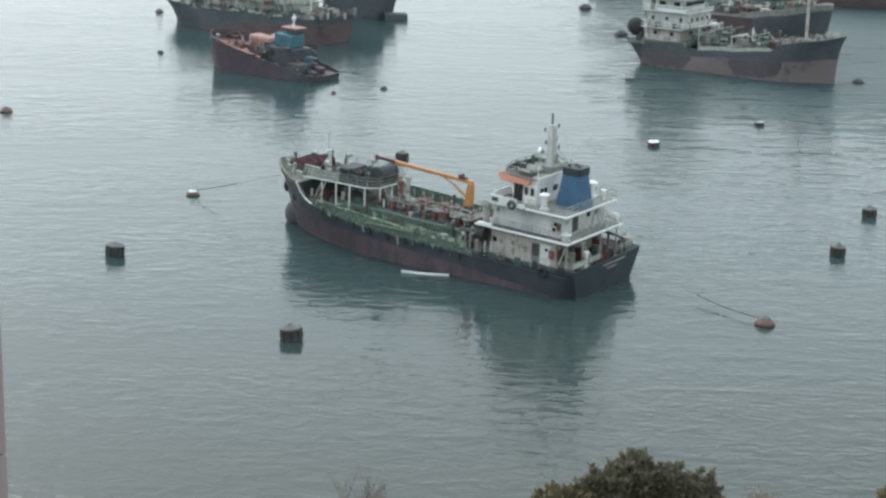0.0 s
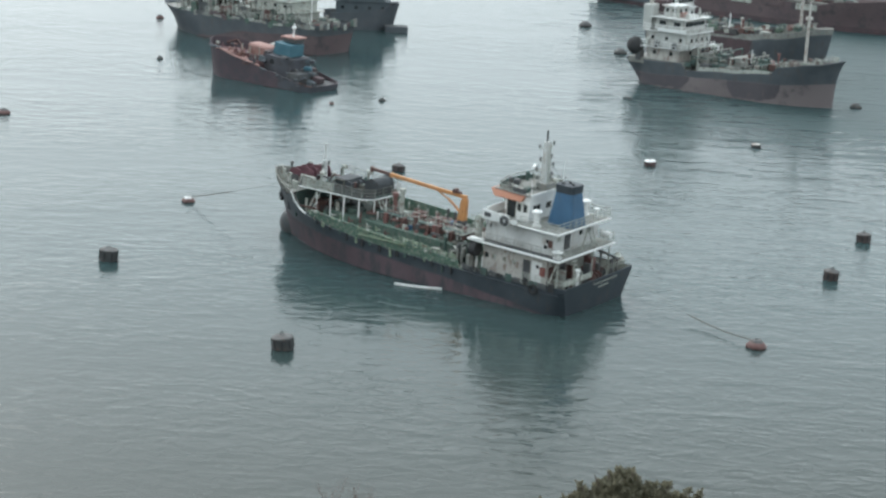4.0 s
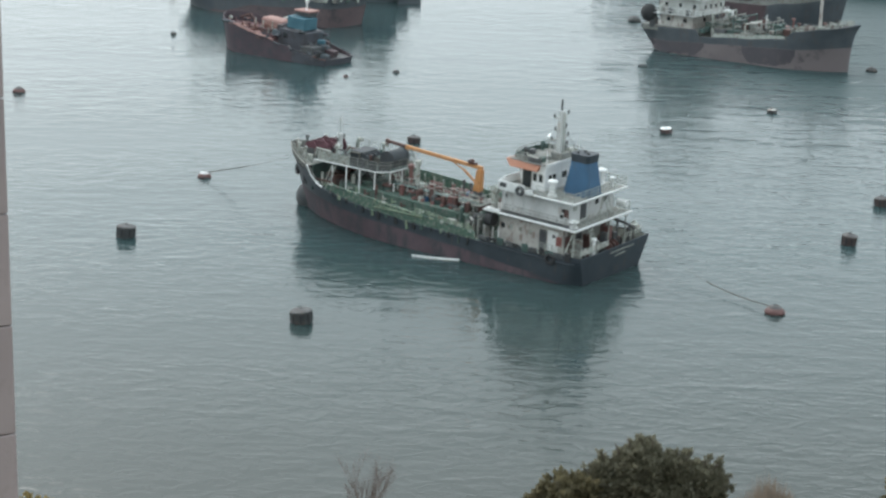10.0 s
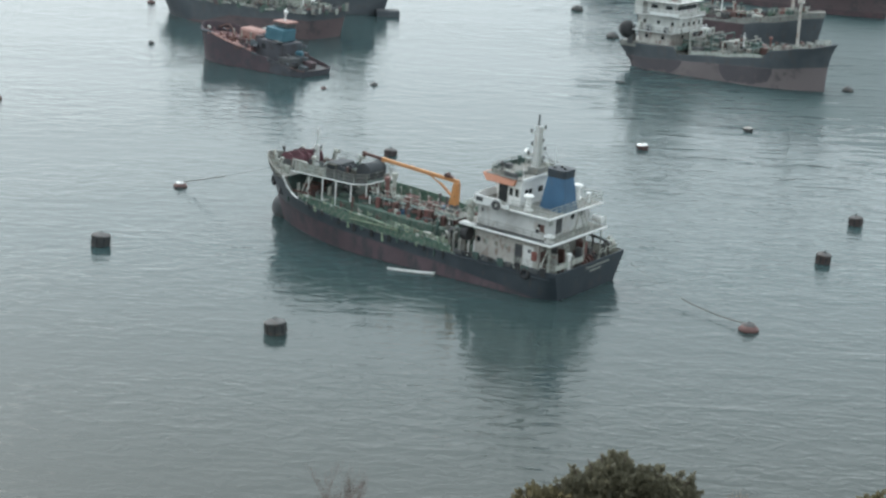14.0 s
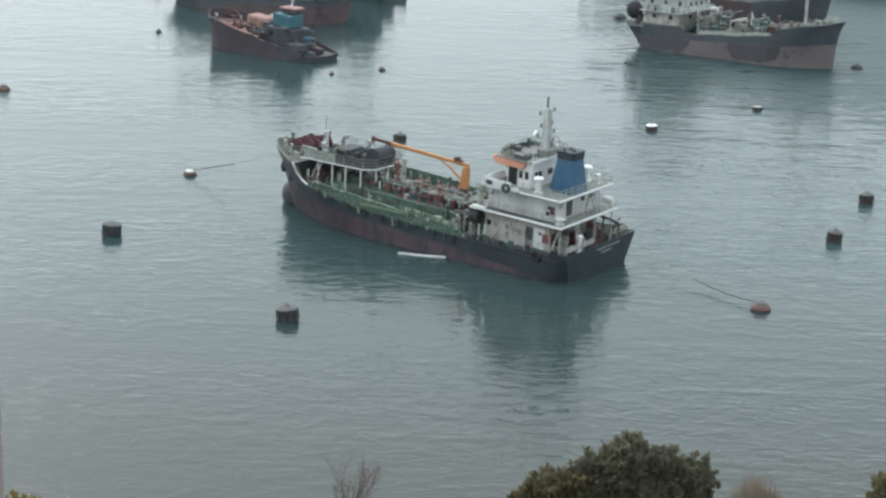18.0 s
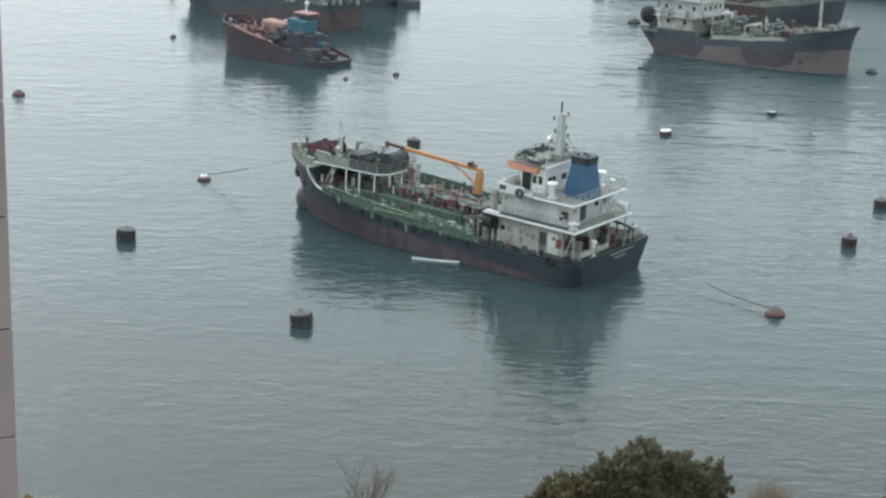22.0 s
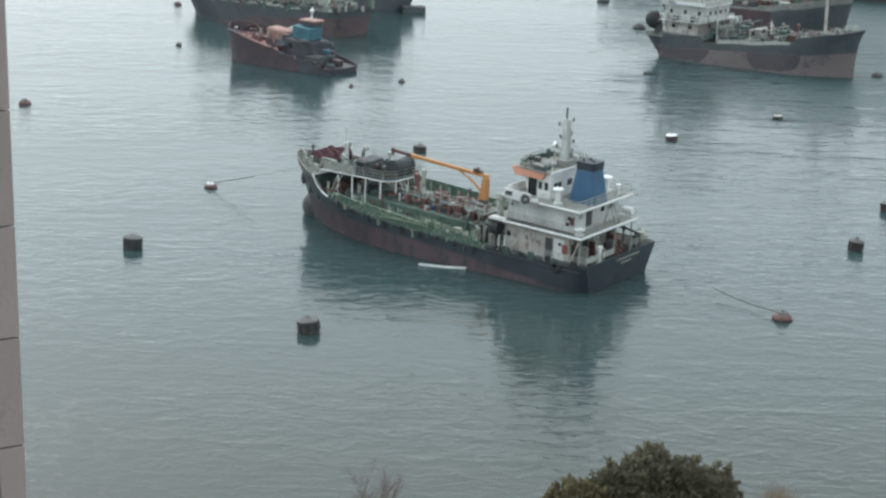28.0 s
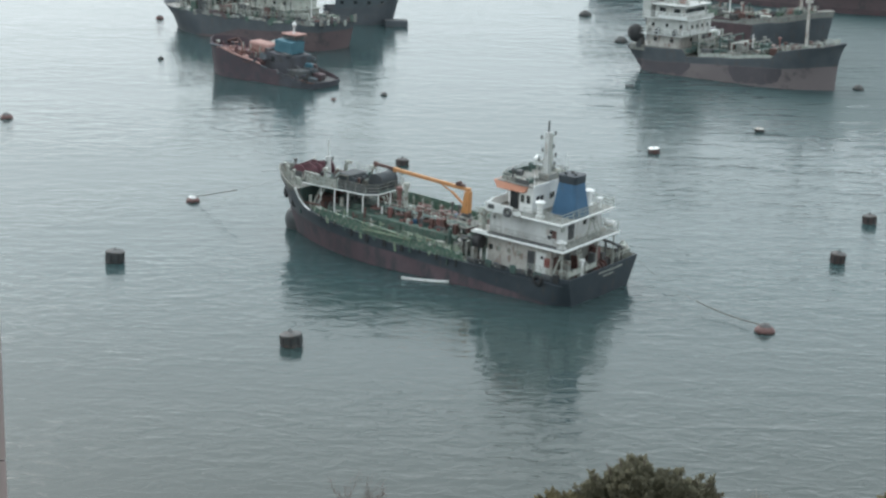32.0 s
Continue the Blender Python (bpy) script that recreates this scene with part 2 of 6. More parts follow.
def pipe(bm, points, r, n=6):
    """One bent round bar through the points, mitred at its bends."""
    pts = [Vector(p) for p in points]
    legs = [(b - a).normalized() for a, b in zip(pts, pts[1:])]
    across = legs[0].orthogonal().normalized()
    rings, last = [], legs[0]
    for i, p in enumerate(pts):
        t = legs[max(0, i - 1)] + legs[min(len(legs) - 1, i)]
        t = t.normalized() if t.length > 1e-4 else legs[max(0, i - 1)]
        across.rotate(last.rotation_difference(t))
        last = t
        wide = min(1.5, 1 / max(0.2, abs(t.dot(legs[max(0, i - 1)]))))
        up = t.cross(across)
        rings.append([bm.verts.new(p + (across * math.cos(2 * math.pi * j / n) + up * math.sin(2 * math.pi * j / n)) * r * wide) for j in range(n)])
    for a, b in zip(rings, rings[1:]):
        for j in range(n):
            bm.faces.new((a[j], a[(j + 1) % n], b[(j + 1) % n], b[j]))
    bm.faces.new(rings[0][::-1])
    bm.faces.new(rings[-1])


def ring(bm, c, big, small, m=None, n=18, k=8):
    """A torus in its own xy plane, turned by m."""
    m = Matrix.Translation(c) @ (m or Matrix())
    rows = []
    for i in range(n):
        a = 2 * math.pi * i / n
        rows.append([bm.verts.new(m @ Vector(((big + small * math.cos(2 * math.pi * j / k)) * math.cos(a), (big + small * math.cos(2 * math.pi * j / k)) * math.sin(a), small * math.sin(2 * math.pi * j / k)))) for j in range(k)])
    for i in range(n):
        for j in range(k):
            bm.faces.new((rows[i][j], rows[(i + 1) % n][j], rows[(i + 1) % n][(j + 1) % k], rows[i][(j + 1) % k]))


def ball(bm, c, r, s=(1, 1, 1), u=12, v=8):
    return bmesh.ops.create_uvsphere(bm, u_segments=u, v_segments=v, radius=r, matrix=Matrix.Translation(c) @ Matrix.Diagonal((*s, 1)))["verts"]


def prism(bm, outline, z0, z1, top=None):
    """An upright block over an outline of (x, y), with a second outline for its top where it tapers."""
    low = [bm.verts.new((x, y, z0)) for x, y in outline]
    high = [bm.verts.new((x, y, z1)) for x, y in (top or outline)]
    bm.faces.new(low[::-1])
    bm.faces.new(high)
    for i in range(len(low)):
        j = (i + 1) % len(low)
        bm.faces.new((low[i], low[j], high[j], high[i]))


def part(name, bm, mat, parent, label="", smooth=False):
    me = bpy.data.meshes.new(name)
    bmesh.ops.recalc_face_normals(bm, faces=bm.faces)
    bm.to_mesh(me)
    bm.free()
    me.materials.append(mat)
    if smooth:
        me.shade_smooth()
        me.set_sharp_from_angle(angle=radians(42))
    ob = new(name, me)
    ob.parent = parent
    return tagged(ob, label)


def make(shape, *args, **kw):
    bm = bmesh.new()
    shape(bm, *args, **kw)
    return bm


def twin(ob, m):
    """A second object on the same mesh, with the same parent."""
    o = ob.copy()
    scene.collection.objects.link(o)
    o.matrix_basis = m
    return o


def thing(name, label, category, m=None, group="", kind=""):
    ob = new(name)
    ob.matrix_basis = m or Matrix()
    return tagged(ob, label, category, group, kind)


# ---- water ----
bm = bmesh.new()
bmesh.ops.create_grid(bm, x_segments=8, y_segments=8, size=3500)
water = part("water", bm, WATER, None)
tagged(water, "rippled grey-green harbour water", "water", kind="structure")
water.location = (0, 900, 0)


# ---- ships: the hull ----
class Hull:
    """Half breadths of a hull with a raked stem and a rounded stern. x runs from the transom forward, z up."""

    def __init__(self, length, beam, rake=0.35, bow=0.22, stern=0.10, square=0.80, top=5.0, full=2.4, counter=0.12, tuck=0.22, out=0.55, drop=0.0, aft=0.0, knuckle=0.0):
        self.counter, self.tuck, self.out, self.drop, self.aft, self.knuckle = counter, tuck, out, drop, aft, knuckle
        self.length, self.beam, self.rake, self.bow, self.stern, self.square, self.top, self.full = length, beam, rake, bow, stern, square, top, full

    def stem(self, z):
        d = max(0.0, self.top - z)
        if self.drop:
            # a flared bow over an upright stem
            d = self.drop * (1 - math.exp(-d / self.drop))
        return self.length - d * self.rake

    def half(self, x, z):
        end = self.stem(z)
        low = min(1.0, max(0.0, (self.top - z) / 7.0))
        start = end - self.length * (self.bow + 0.10 * low)
        h = self.beam / 2
        if x > start:
            h *= max(0.0, 1 - ((x - start) / (end - start)) ** (self.full - 0.7 * low)) ** 0.85
        if self.knuckle:
            low = min(1.0, max(0.0, 1 - z / self.knuckle))
        edge = self.aft + self.length * (self.stern + 0.06 * low)
        if x < edge:
            h *= self.square - self.tuck * low + (1 - self.square + self.tuck * low) * math.sin(math.pi / 2 * max(0.0, x - self.aft) / (edge - self.aft)) ** 0.8
        return h

    def stations(self, n):
        """Along the length, closer together at both ends."""
        return [0.5 - 0.5 * math.cos(math.pi * i / n) * (0.6 + 0.4 * math.cos(math.pi * i / n) ** 2) for i in range(n + 1)]

    def strip(self, bm, low, high, n=44, k=4, inset=0.0, s0=0.0, s1=1.0, close=True):
        """The shell between two heights, given as functions of x; both sides and the transom."""
        grid = []
        for s in self.stations(n):
            if not s0 <= s <= s1:
                continue
            column = []
            for j in range(k + 1):
                x = self.aft + s * (self.length - self.aft)
                z = low(x) + (high(x) - low(x)) * j / k
                x = self.aft + s * (self.stem(z) - self.aft)
                if s < 0.12:
                    x -= self.counter * max(0.0, z) * (1 - s / 0.12)
                column.append((x - (inset if s > 0.97 else 0.0) + (inset if s < 0.01 else 0), max(0.0, self.half(x, z) - inset), z))
            grid.append(column)
        sides = []
        for side in (1, -1):
            vs = [[bm.verts.new((x, y * side, z)) for x, y, z in c] for c in grid]
            for a, b in zip(vs, vs[1:]):
                for j in range(k):
                    bm.faces.new((a[j], b[j], b[j + 1], a[j + 1]))
            sides.append(vs)
        if close and s0 <= 0:
            a, b = sides[0][0], sides[1][0]
            rows = []
            for j in range(k + 1):
                out = self.out
                x, y, z = grid[0][j]
                rows.append([bm.verts.new((x - out * (1 - (q / 3.0) ** 2), y * q / 3, z)) for q in range(-2, 3)])
            for j in range(k):
                lo, hi = [b[j], *rows[j], a[j]], [b[j + 1], *rows[j + 1], a[j + 1]]
                for q in range(6):
                    bm.faces.new((lo[q], lo[q + 1], hi[q + 1], hi[q]))
        bmesh.ops.remove_doubles(bm, verts=bm.verts, dist=0.004)

    def plate(self, bm, z, x0, x1, n=30, inset=0.06, thick=0.08):
        """A deck at height z(x)."""
        rows = []
        for i in range(n + 1):
            x = x0 + (x1 - x0) * i / n
            h = max(0.02, self.half(x, z(x)) - inset)
            rows.append([[bm.verts.new((x, s * h, z(x) - d)) for s in (1, 0.5, 0, -0.5, -1)] for d in (0, thick)])
        for a, b in zip(rows, rows[1:]):
            for j in range(4):
                bm.faces.new((a[0][j], b[0][j], b[0][j + 1], a[0][j + 1]))
                bm.faces.new((a[1][j], a[1][j + 1], b[1][j + 1], b[1][j]))
            for j in (0, 4):
                bm.faces.new((a[0][j], b[0][j], b[1][j], a[1][j]))
        for r in (rows[0], rows[-1]):
            for j in range(4):
                bm.faces.new((r[0][j], r[0][j + 1], r[1][j + 1], r[1][j]))


def thicken(bm, t):
    """Gives an open shell a thickness t inwards."""
    bmesh.ops.recalc_face_normals(bm, faces=bm.faces)
    bmesh.ops.solidify(bm, geom=bm.faces[:], thickness=t)
    return bm


def rails(parent, name, path, height, mat, step=1.4, bars=2, r=0.03, label=""):
    """A guard rail along a path of points: the top bar, each lower bar and every post a mesh."""
    def course(h):
        bm = bmesh.new()
        pipe(bm, [Vector(p) + Vector((0, 0, h)) for p in path], r, 5)
        return bm
    bar = part(name, course(height), mat, parent, label)
    for b in range(1, bars):
        part("lower_bar", course(height * b / bars), mat, bar)
    post = None
    for a, b in zip(path, path[1:]):
        a, b = Vector(a), Vector(b)
        k = max(1, round((b - a).length / step))
        for i in range(k):
            p = a + (b - a) * i / k
            if post is None:
                post = part("post", make(rod, (0, 0, 0), (0, 0, height), r * 1.15, n=5), mat, bar)
                post.location = p
            else:
                twin(post, Matrix.Translation(p))
    return bar


def steps(parent, a, b, width, mat, n=9, side=(0, 1, 0)):
    """A steep ladder from a to b."""
    a, b, w = Vector(a), Vector(b), Vector(side) * width / 2
    bm = bmesh.new()
    for s in (-1, 1):
        rod(bm, a + w * s, b + w * s, 0.05, n=5)
    for i in range(1, n):
        p = a + (b - a) * i / n
        rod(bm, p - w, p + w, 0.035, n=5)
    return part("ladder", bm, mat, parent)


# ---- the tanker ----
def curve(*knots):
    """A smooth height along x through the knots."""
    xs, zs = [k[0] for k in knots], [k[1] for k in knots]

    def at(x):
        if x <= xs[0]:
            return zs[0]
        for a, b, c, d in zip(xs, xs[1:], zs, zs[1:]):
            if x <= b:
                t = (x - a) / (b - a)
                return c + (d - c) * t * t * (3 - 2 * t)
        return zs[-1]
    return at


BERTH = pose(16.442, 167.169, 0, 0, 0, 143.615) @ pose(0, 0, 0, 0, -1.89, 0) @ pose(0, 0, 0, -0.863, 0, 0)
tanker = thing("tanker", "small moored tanker with black hull, green deck and white deckhouse", "ship", BERTH)
hull = Hull(43.2, 12.6, top=5.6, bow=0.35, full=2.5, square=0.985, stern=0.02, counter=0.10, tuck=0.17, out=0.1, aft=1.05, knuckle=2.6)
keel = lambda x: -3.0
boot = curve((1, -0.15), (8, 0.5), (17, 1.0), (25, 1.3), (38, 1.45), (43.2, 1.6))
edge = curve((0, 2.2), (13, 2.15), (22, 2.16), (26, 2.35), (29.3, 2.55), (33.2, 2.85), (36.2, 3.05), (43.2, 4.1))
rim = curve((0, 2.98), (2.4, 2.95), (3.9, 2.9), (8.3, 2.82), (13.0, 2.74), (13.6, 3.0), (20, 3.3), (26, 3.68), (30, 3.8), (33.0, 3.86), (33.7, 3.6), (34.3, 3.06), (34.7, 3.02), (35.4, 3.2), (36.4, 3.8), (36.95, 4.88), (43.2, 5.6))
part("hull_bottom", make(hull.strip, keel, boot, k=6), RED, tanker, "worn dull red bottom paint", True)
part("hull_side", make(hull.strip, boot, edge, k=5), BLACK, tanker, "black painted hull side", True)


def side_strip(x0, x1, low, high, mat, label, thick=0.10, k=2):
    bm = bmesh.new()
    hull.strip(bm, low, high, n=90, k=k, s0=(x0 - hull.aft) / (hull.length - hull.aft), s1=(x1 - hull.aft) / (hull.length - hull.aft))
    return part("bulwark", thicken(bm, thick), mat, tanker, label)


side_strip(0, 13.4, edge, rim, BLACK, "black stern bulwark")
waist = side_strip(13.2, 34.6, edge, rim, GREEN, "rust-streaked green bulwark")
side_strip(34.4, 43.3, edge, lambda x: rim(x) - 0.6 if x > 36.2 else rim(x) - 0.04, BLACK, "black bow plating", k=2)
prow = side_strip(36.0, 43.3, lambda x: rim(x) - 0.6, rim, PROW, "rust-mottled peeling bow bulwark", k=2)

bm = bmesh.new()
hull.strip(bm, lambda x: 1.6, lambda x: rim(x) - 0.04, n=90, k=2, inset=0.16, s1=0.14)
part("bulwark_lining", bm, PALE, tanker, "pale inner side of the stern bulwark")
# white capping along the break of the forecastle and round the bow
for s in (1, -1):
    bm = bmesh.new()
    line = []
    for i in range(11):
        x = 34.4 + 2.6 * i / 10
        line.append((x, s * (hull.half(x, rim(x)) + 0.03), rim(x)))
    pipe(bm, line, 0.10)
    part("capping", bm, CLEAN, tanker, "white painted edge at the break of the forecastle")
bm = bmesh.new()
for s in (1, -1):
    pipe(bm, [(hull.length * q * 0.999, s * hull.half(hull.length * q * 0.999, rim(hull.length * q)), rim(hull.length * q)) for q in [0.86 + 0.14 * i / 16 for i in range(17)]], 0.06)
part("bow_rail_capping", bm, PEEL, tanker)
for s in (1, -1):
    bm = bmesh.new()
    pipe(bm, [(x / 2, s * (hull.half(x / 2, edge(x / 2)) + 0.06), edge(x / 2)) for x in range(3, 70)], 0.09)
    part("rubbing_strake", bm, BLACK, tanker)

# bulb under the stem, bow fender, anchor
bm = bmesh.new()
ball(bm, (40.9, 0, -0.45), 0.95, (1.45, 0.9, 1.7), 18, 12)
part("bulbous_bow", bm, DARK, tanker, "dark fouled bulbous bow", True)
for s in (1, -1):
    bm = bmesh.new()
    ring(bm, (41.1, s * (hull.half(41.1, 3.0) + 0.1), 3.0), 0.42, 0.20, pose(0, 0, 0, 90, 0, -35 * s))
    part("tyre_fender", bm, RUBBER, tanker, "black rubber tyre fender", True)
    bm = bmesh.new()
    slab(bm, (38.9, s * (hull.half(38.9, 2.7) + 0.05), 2.7), (0.25, 0.2, 1.1), (0, 0, -20 * s), 0.04)
    slab(bm, (38.9, s * (hull.half(38.9, 2.2) + 0.1), 2.2), (0.9, 0.22, 0.22), (0, 0, -20 * s), 0.04)
    part("anchor", bm, DARK, tanker)

# decks
part("main_deck", make(hull.plate, lambda x: edge(x) - 0.25, 12.6, 37.2), MIDGREEN, tanker, "worn green main deck")
part("aft_deck", make(hull.plate, lambda x: 1.55, 1.15, 12.7, inset=0.25), GREYDECK, tanker, "grey steel aft deck")
part("forecastle_deck", make(hull.plate, lambda x: 4.75, 36.9, 42.6), GREYDECK, tanker)
bm = bmesh.new()
slab(bm, (36.85, 0, 3.35), (0.12, 2 * hull.half(36.85, 3.2) - 0.4, 2.75))
part("forecastle_bulkhead", bm, DARKGREEN, tanker)

# pale green frame of stays outside the waist bulwark
path = [(x, hull.half(x, rim(x)) - 0.05, rim(x)) for x in (13.7, 16, 19, 21)]
rails(tanker, "guard_rail", path, 0.45, PALEGREEN, 1.0, 2, 0.035)
rails(tanker, "guard_rail", [(x, -y, z) for x, y, z in path], 0.45, PALEGREEN, 1.3, 2, 0.035)
stay = None
for i in range(15):
    x = 13.8 + i * 1.36 + 0.4 * math.sin(i * 5.1)
    y = hull.half(x, 1.6) + 0.07
    for s in (1, -1):
        if stay is None:
            stay = part("bulwark_stay", make(slab, (0, 0, 0), (0.07, 0.05, 0.85), bevel=0.01), GREEN, waist)
            stay.location = (x, s * y, rim(x) - 0.52)
        else:
            twin(stay, Matrix.Translation((x, s * y, rim(x) - 0.52)))
# stowed accommodation ladder leaning on the rail
bm = bmesh.new()
for z in (3.05, 3.42):
    rod(bm, (26.1, 6.36, z + 0.12), (19.8, 6.38, z - 0.12), 0.05, n=6)
for i in range(16):
    x = 26.0 - i * 0.41
    rod(bm, (x, 6.37, 3.15 - i * 0.015), (x, 6.37, 3.52 - i * 0.015), 0.03, n=5)
slab(bm, (23, 6.35, 3.02), (6.2, 0.4, 0.07), (0, 2, 0))
part("gangway", bm, PALEGREEN, tanker, "pale green gangway stowed along the rail")
# scuppers with rust-white runs
drip = None
for i, x in enumerate((14.2, 16.7, 19.4, 21.9, 24.6, 27.3)):
    m = Matrix.Translation((x, hull.half(x, edge(x)) + 0.05, edge(x) + 0.05))
    if drip is None:
        drip = part("scupper", make(slab, (0, 0, 0), (0.16, 0.08, 0.34), bevel=0.02), PALEGREEN, tanker)
        drip.matrix_basis = m
    else:
        twin(drip, m)
# black tyres and rail fenders along the side
tyre = None
for x, z in ((4.2, 2.3),):
    for s in (1, -1):
        m = pose(x, s * (hull.half(x, z) + 0.14), z, 90, 0, 0)
        if tyre is None:
            tyre = part("tyre_fender", make(ring, (0, 0, 0), 0.42, 0.17), RUBBER, tanker, "black rubber tyre fender", True)
            tyre.matrix_basis = m
        else:
            twin(tyre, m)

hang = random.Random(8)
for i in range(17):
    x = 14.2 + i * 1.12 + hang.uniform(-0.3, 0.3)
    h = hang.uniform(0.35, 0.9)
    z = edge(x)
    bm = bmesh.new()
    slab(bm, (x, hull.half(x, z) + 0.1, z - h / 2 + 0.15), (hang.uniform(0.12, 0.45), 0.14, h), (hang.uniform(-3, 3), hang.uniform(-6, 6), 0), 0.04)
    part("hanging_fender", bm, (RUBBER, DARKGREEN, RUBBER, PALEGREEN)[i % 4], tanker)
# tank trunk with hatches and pipework
bm = bmesh.new()
slab(bm, (23.7, 0, 2.45), (19.2, 6.4, 2.0), bevel=0.12)
trunk = part("tank_trunk", bm, MIDGREEN, tanker, "green raised tank trunk")
stiff = None
for i in range(7):
    for s in (1, -1):
        m = Matrix.Translation((14.9 + 2.9 * i, s * 3.25, 2.45))
        if stiff is None:
            stiff = part("stiffener", make(slab, (0, 0, 0), (0.08, 0.12, 1.7)), MIDGREEN, trunk)
            stiff.matrix_basis = m
        else:
            twin(stiff, m)
for i, (x, y) in enumerate(((21.0, 2.1), (24.4, 2.1), (27.8, 2.1), (21.0, -2.1), (24.4, -2.1), (27.8, -2.1))):
    bm = bmesh.new()
    rod(bm, (x, y, 3.4), (x, y, 3.95), 0.55, n=16)
    hatch = part("tank_hatch", bm, DARKGREEN, trunk)
    bm = bmesh.new()
    rod(bm, (x, y, 3.95), (x, y, 4.08), 0.62, n=16)
    ring(bm, (x, y, 4.3), 0.18, 0.03, n=10, k=5)
    rod(bm, (x, y, 4.05), (x, y, 4.3), 0.04)
    part("hatch_cover", bm, BROWN, hatch)
random.seed(11)
for y, mat, z in ((-0.9, PINKRED, 3.85), (-0.3, BROWN, 3.75), (0.4, PINKRED, 3.8), (1.0, PALE, 3.7)):
    bm = bmesh.new()
    pipe(bm, [(15.6, y, z), (26.6, y, z)], 0.13, 8)
    for i in range(6):
        x = 16.4 + 1.9 * i
        rod(bm, (x - 0.07, y, z), (x + 0.07, y, z), 0.22, n=10)
        rod(bm, (x + 0.6, y, 3.4), (x + 0.6, y, z), 0.06)
    part("cargo_pipe", bm, mat, trunk)
for i, x in enumerate((18.6, 19.7, 20.9, 22.2, 23.4)):
    bm = bmesh.new()
    y = (-0.5, 0.5, -0.2, 0.7, 0.2)[i]
    rod(bm, (x, y, 3.8), (x, y, 4.55), 0.24, n=10)
    rod(bm, (x, y, 4.55), (x, y, 4.65), 0.34, n=10)
    rod(bm, (x, y, 4.65), (x, y, 5.0), 0.05)
    ring(bm, (x, y, 5.0), 0.26, 0.04, n=12, k=5)
    part("valve", bm, (PINKRED, BROWN)[i % 2], trunk, "faded red cargo valve with handwheel")
    bm = bmesh.new()
    pipe(bm, [(x + 0.35, 2.9, 3.55), (x + 0.35, y, 3.9)], 0.11, 8)
    rod(bm, (x + 0.35, 3.0, 3.55), (x + 0.35, 2.8, 3.55), 0.2, n=10)
    part("manifold_branch", bm, PINKRED, trunk)
for x, y, z, r, mat in ((26.4, 0, 6.15, 0.23, PINKRED), (25.5, 0.0, 6.75, 0.23, PALE), (19.4, -1.2, 5.35, 0.10, DARK), (20.3, -1.2, 5.5, 0.10, DARK)):
    bm = bmesh.new()
    rod(bm, (x, y, 3.4), (x, y, z - 0.4), r, n=12)
    rod(bm, (x, y, z - 0.4), (x, y, z), r * 1.6, r * 1.45, n=12)
    part("vent_pipe", bm, mat, trunk, "upright vent pipe with a wide cap")
block = random.Random(17)
for i in range(17):
    x, y = 16.4 + 0.62 * i, block.uniform(-0.2, 2.6)
    bm = bmesh.new()
    if i % 3 == 0:
        rod(bm, (x, y, 3.4), (x, y, block.uniform(4.3, 4.9)), 0.26, n=10)
        rod(bm, (x, y - 0.3, 4.0), (x, y + 0.3, 4.0), 0.2, n=10)
    else:
        slab(bm, (x, y, 3.85), (block.uniform(0.3, 0.6), block.uniform(0.4, 0.8), block.uniform(0.8, 1.5)), (0, 0, block.uniform(-15, 15)), 0.05)
    part("pump_block", bm, (PINKRED, BROWN, PALE, DARK, BROWN)[i % 5], trunk)
# hoses, drums and loose gear lying on the trunk
loose = random.Random(52)
for i in range(34):
    x, y = loose.uniform(15.5, 33.0), loose.choice((loose.uniform(-2.9, -1.3), loose.uniform(1.0, 2.9)))
    bm = bmesh.new()
    if i % 4 == 0:
        pipe(bm, [(x - 1.2, y, 3.52), (x - 0.4, y + loose.uniform(-0.3, 0.3), 3.52), (x + 0.5, y + loose.uniform(-0.3, 0.3), 3.52), (x + 1.3, y, 3.52)], 0.08, 6)
        part("deck_hose", bm, (DARK, ROPE, BROWN)[i % 3], trunk)
    elif i % 4 == 1:
        ring(bm, (x, y, 3.55), 0.34, 0.11, None, 14, 6)
        part("rope_coil", bm, ROPE, trunk)
    elif i % 4 == 2:
        rod(bm, (x, y, 3.42), (x, y, 3.42 + loose.uniform(0.4, 0.9)), 0.24, n=12)
        part("oil_drum", bm, (BROWN, BLUE, DARK, PALE)[i // 4 % 4], trunk)
    else:
        slab(bm, (x, y, 3.65), (loose.uniform(0.4, 1.0), loose.uniform(0.3, 0.7), loose.uniform(0.3, 0.6)), (0, 0, loose.uniform(-30, 30)), 0.04)
        part("gear_box", bm, (GREYDECK, DARK, BROWN, MIDGREEN)[i // 4 % 4], trunk)
# raised walkway on white posts above the trunk
bm = bmesh.new()
slab(bm, (21.6, 1.75, 4.35), (11.2, 0.8, 0.07))
walkway = part("walkway", bm, DARKGREEN, tanker, "dark steel walkway over the tanks")
rails(tanker, "guard_rail", [(16.0, 2.15, 4.38), (27.2, 2.15, 4.38)], 0.95, PALE, 1.1, 2, 0.03)
leg = None
for i in range(9):
    for y in (1.45, 2.1):
        m = Matrix.Translation((16.6 + 1.3 * i, y, 3.4))
        if leg is None:
            leg = part("walkway_leg", make(rod, (0, 0, 0), (0, 0, 0.95), 0.085), CLEAN, walkway)
            leg.matrix_basis = m
        else:
            twin(leg, m)
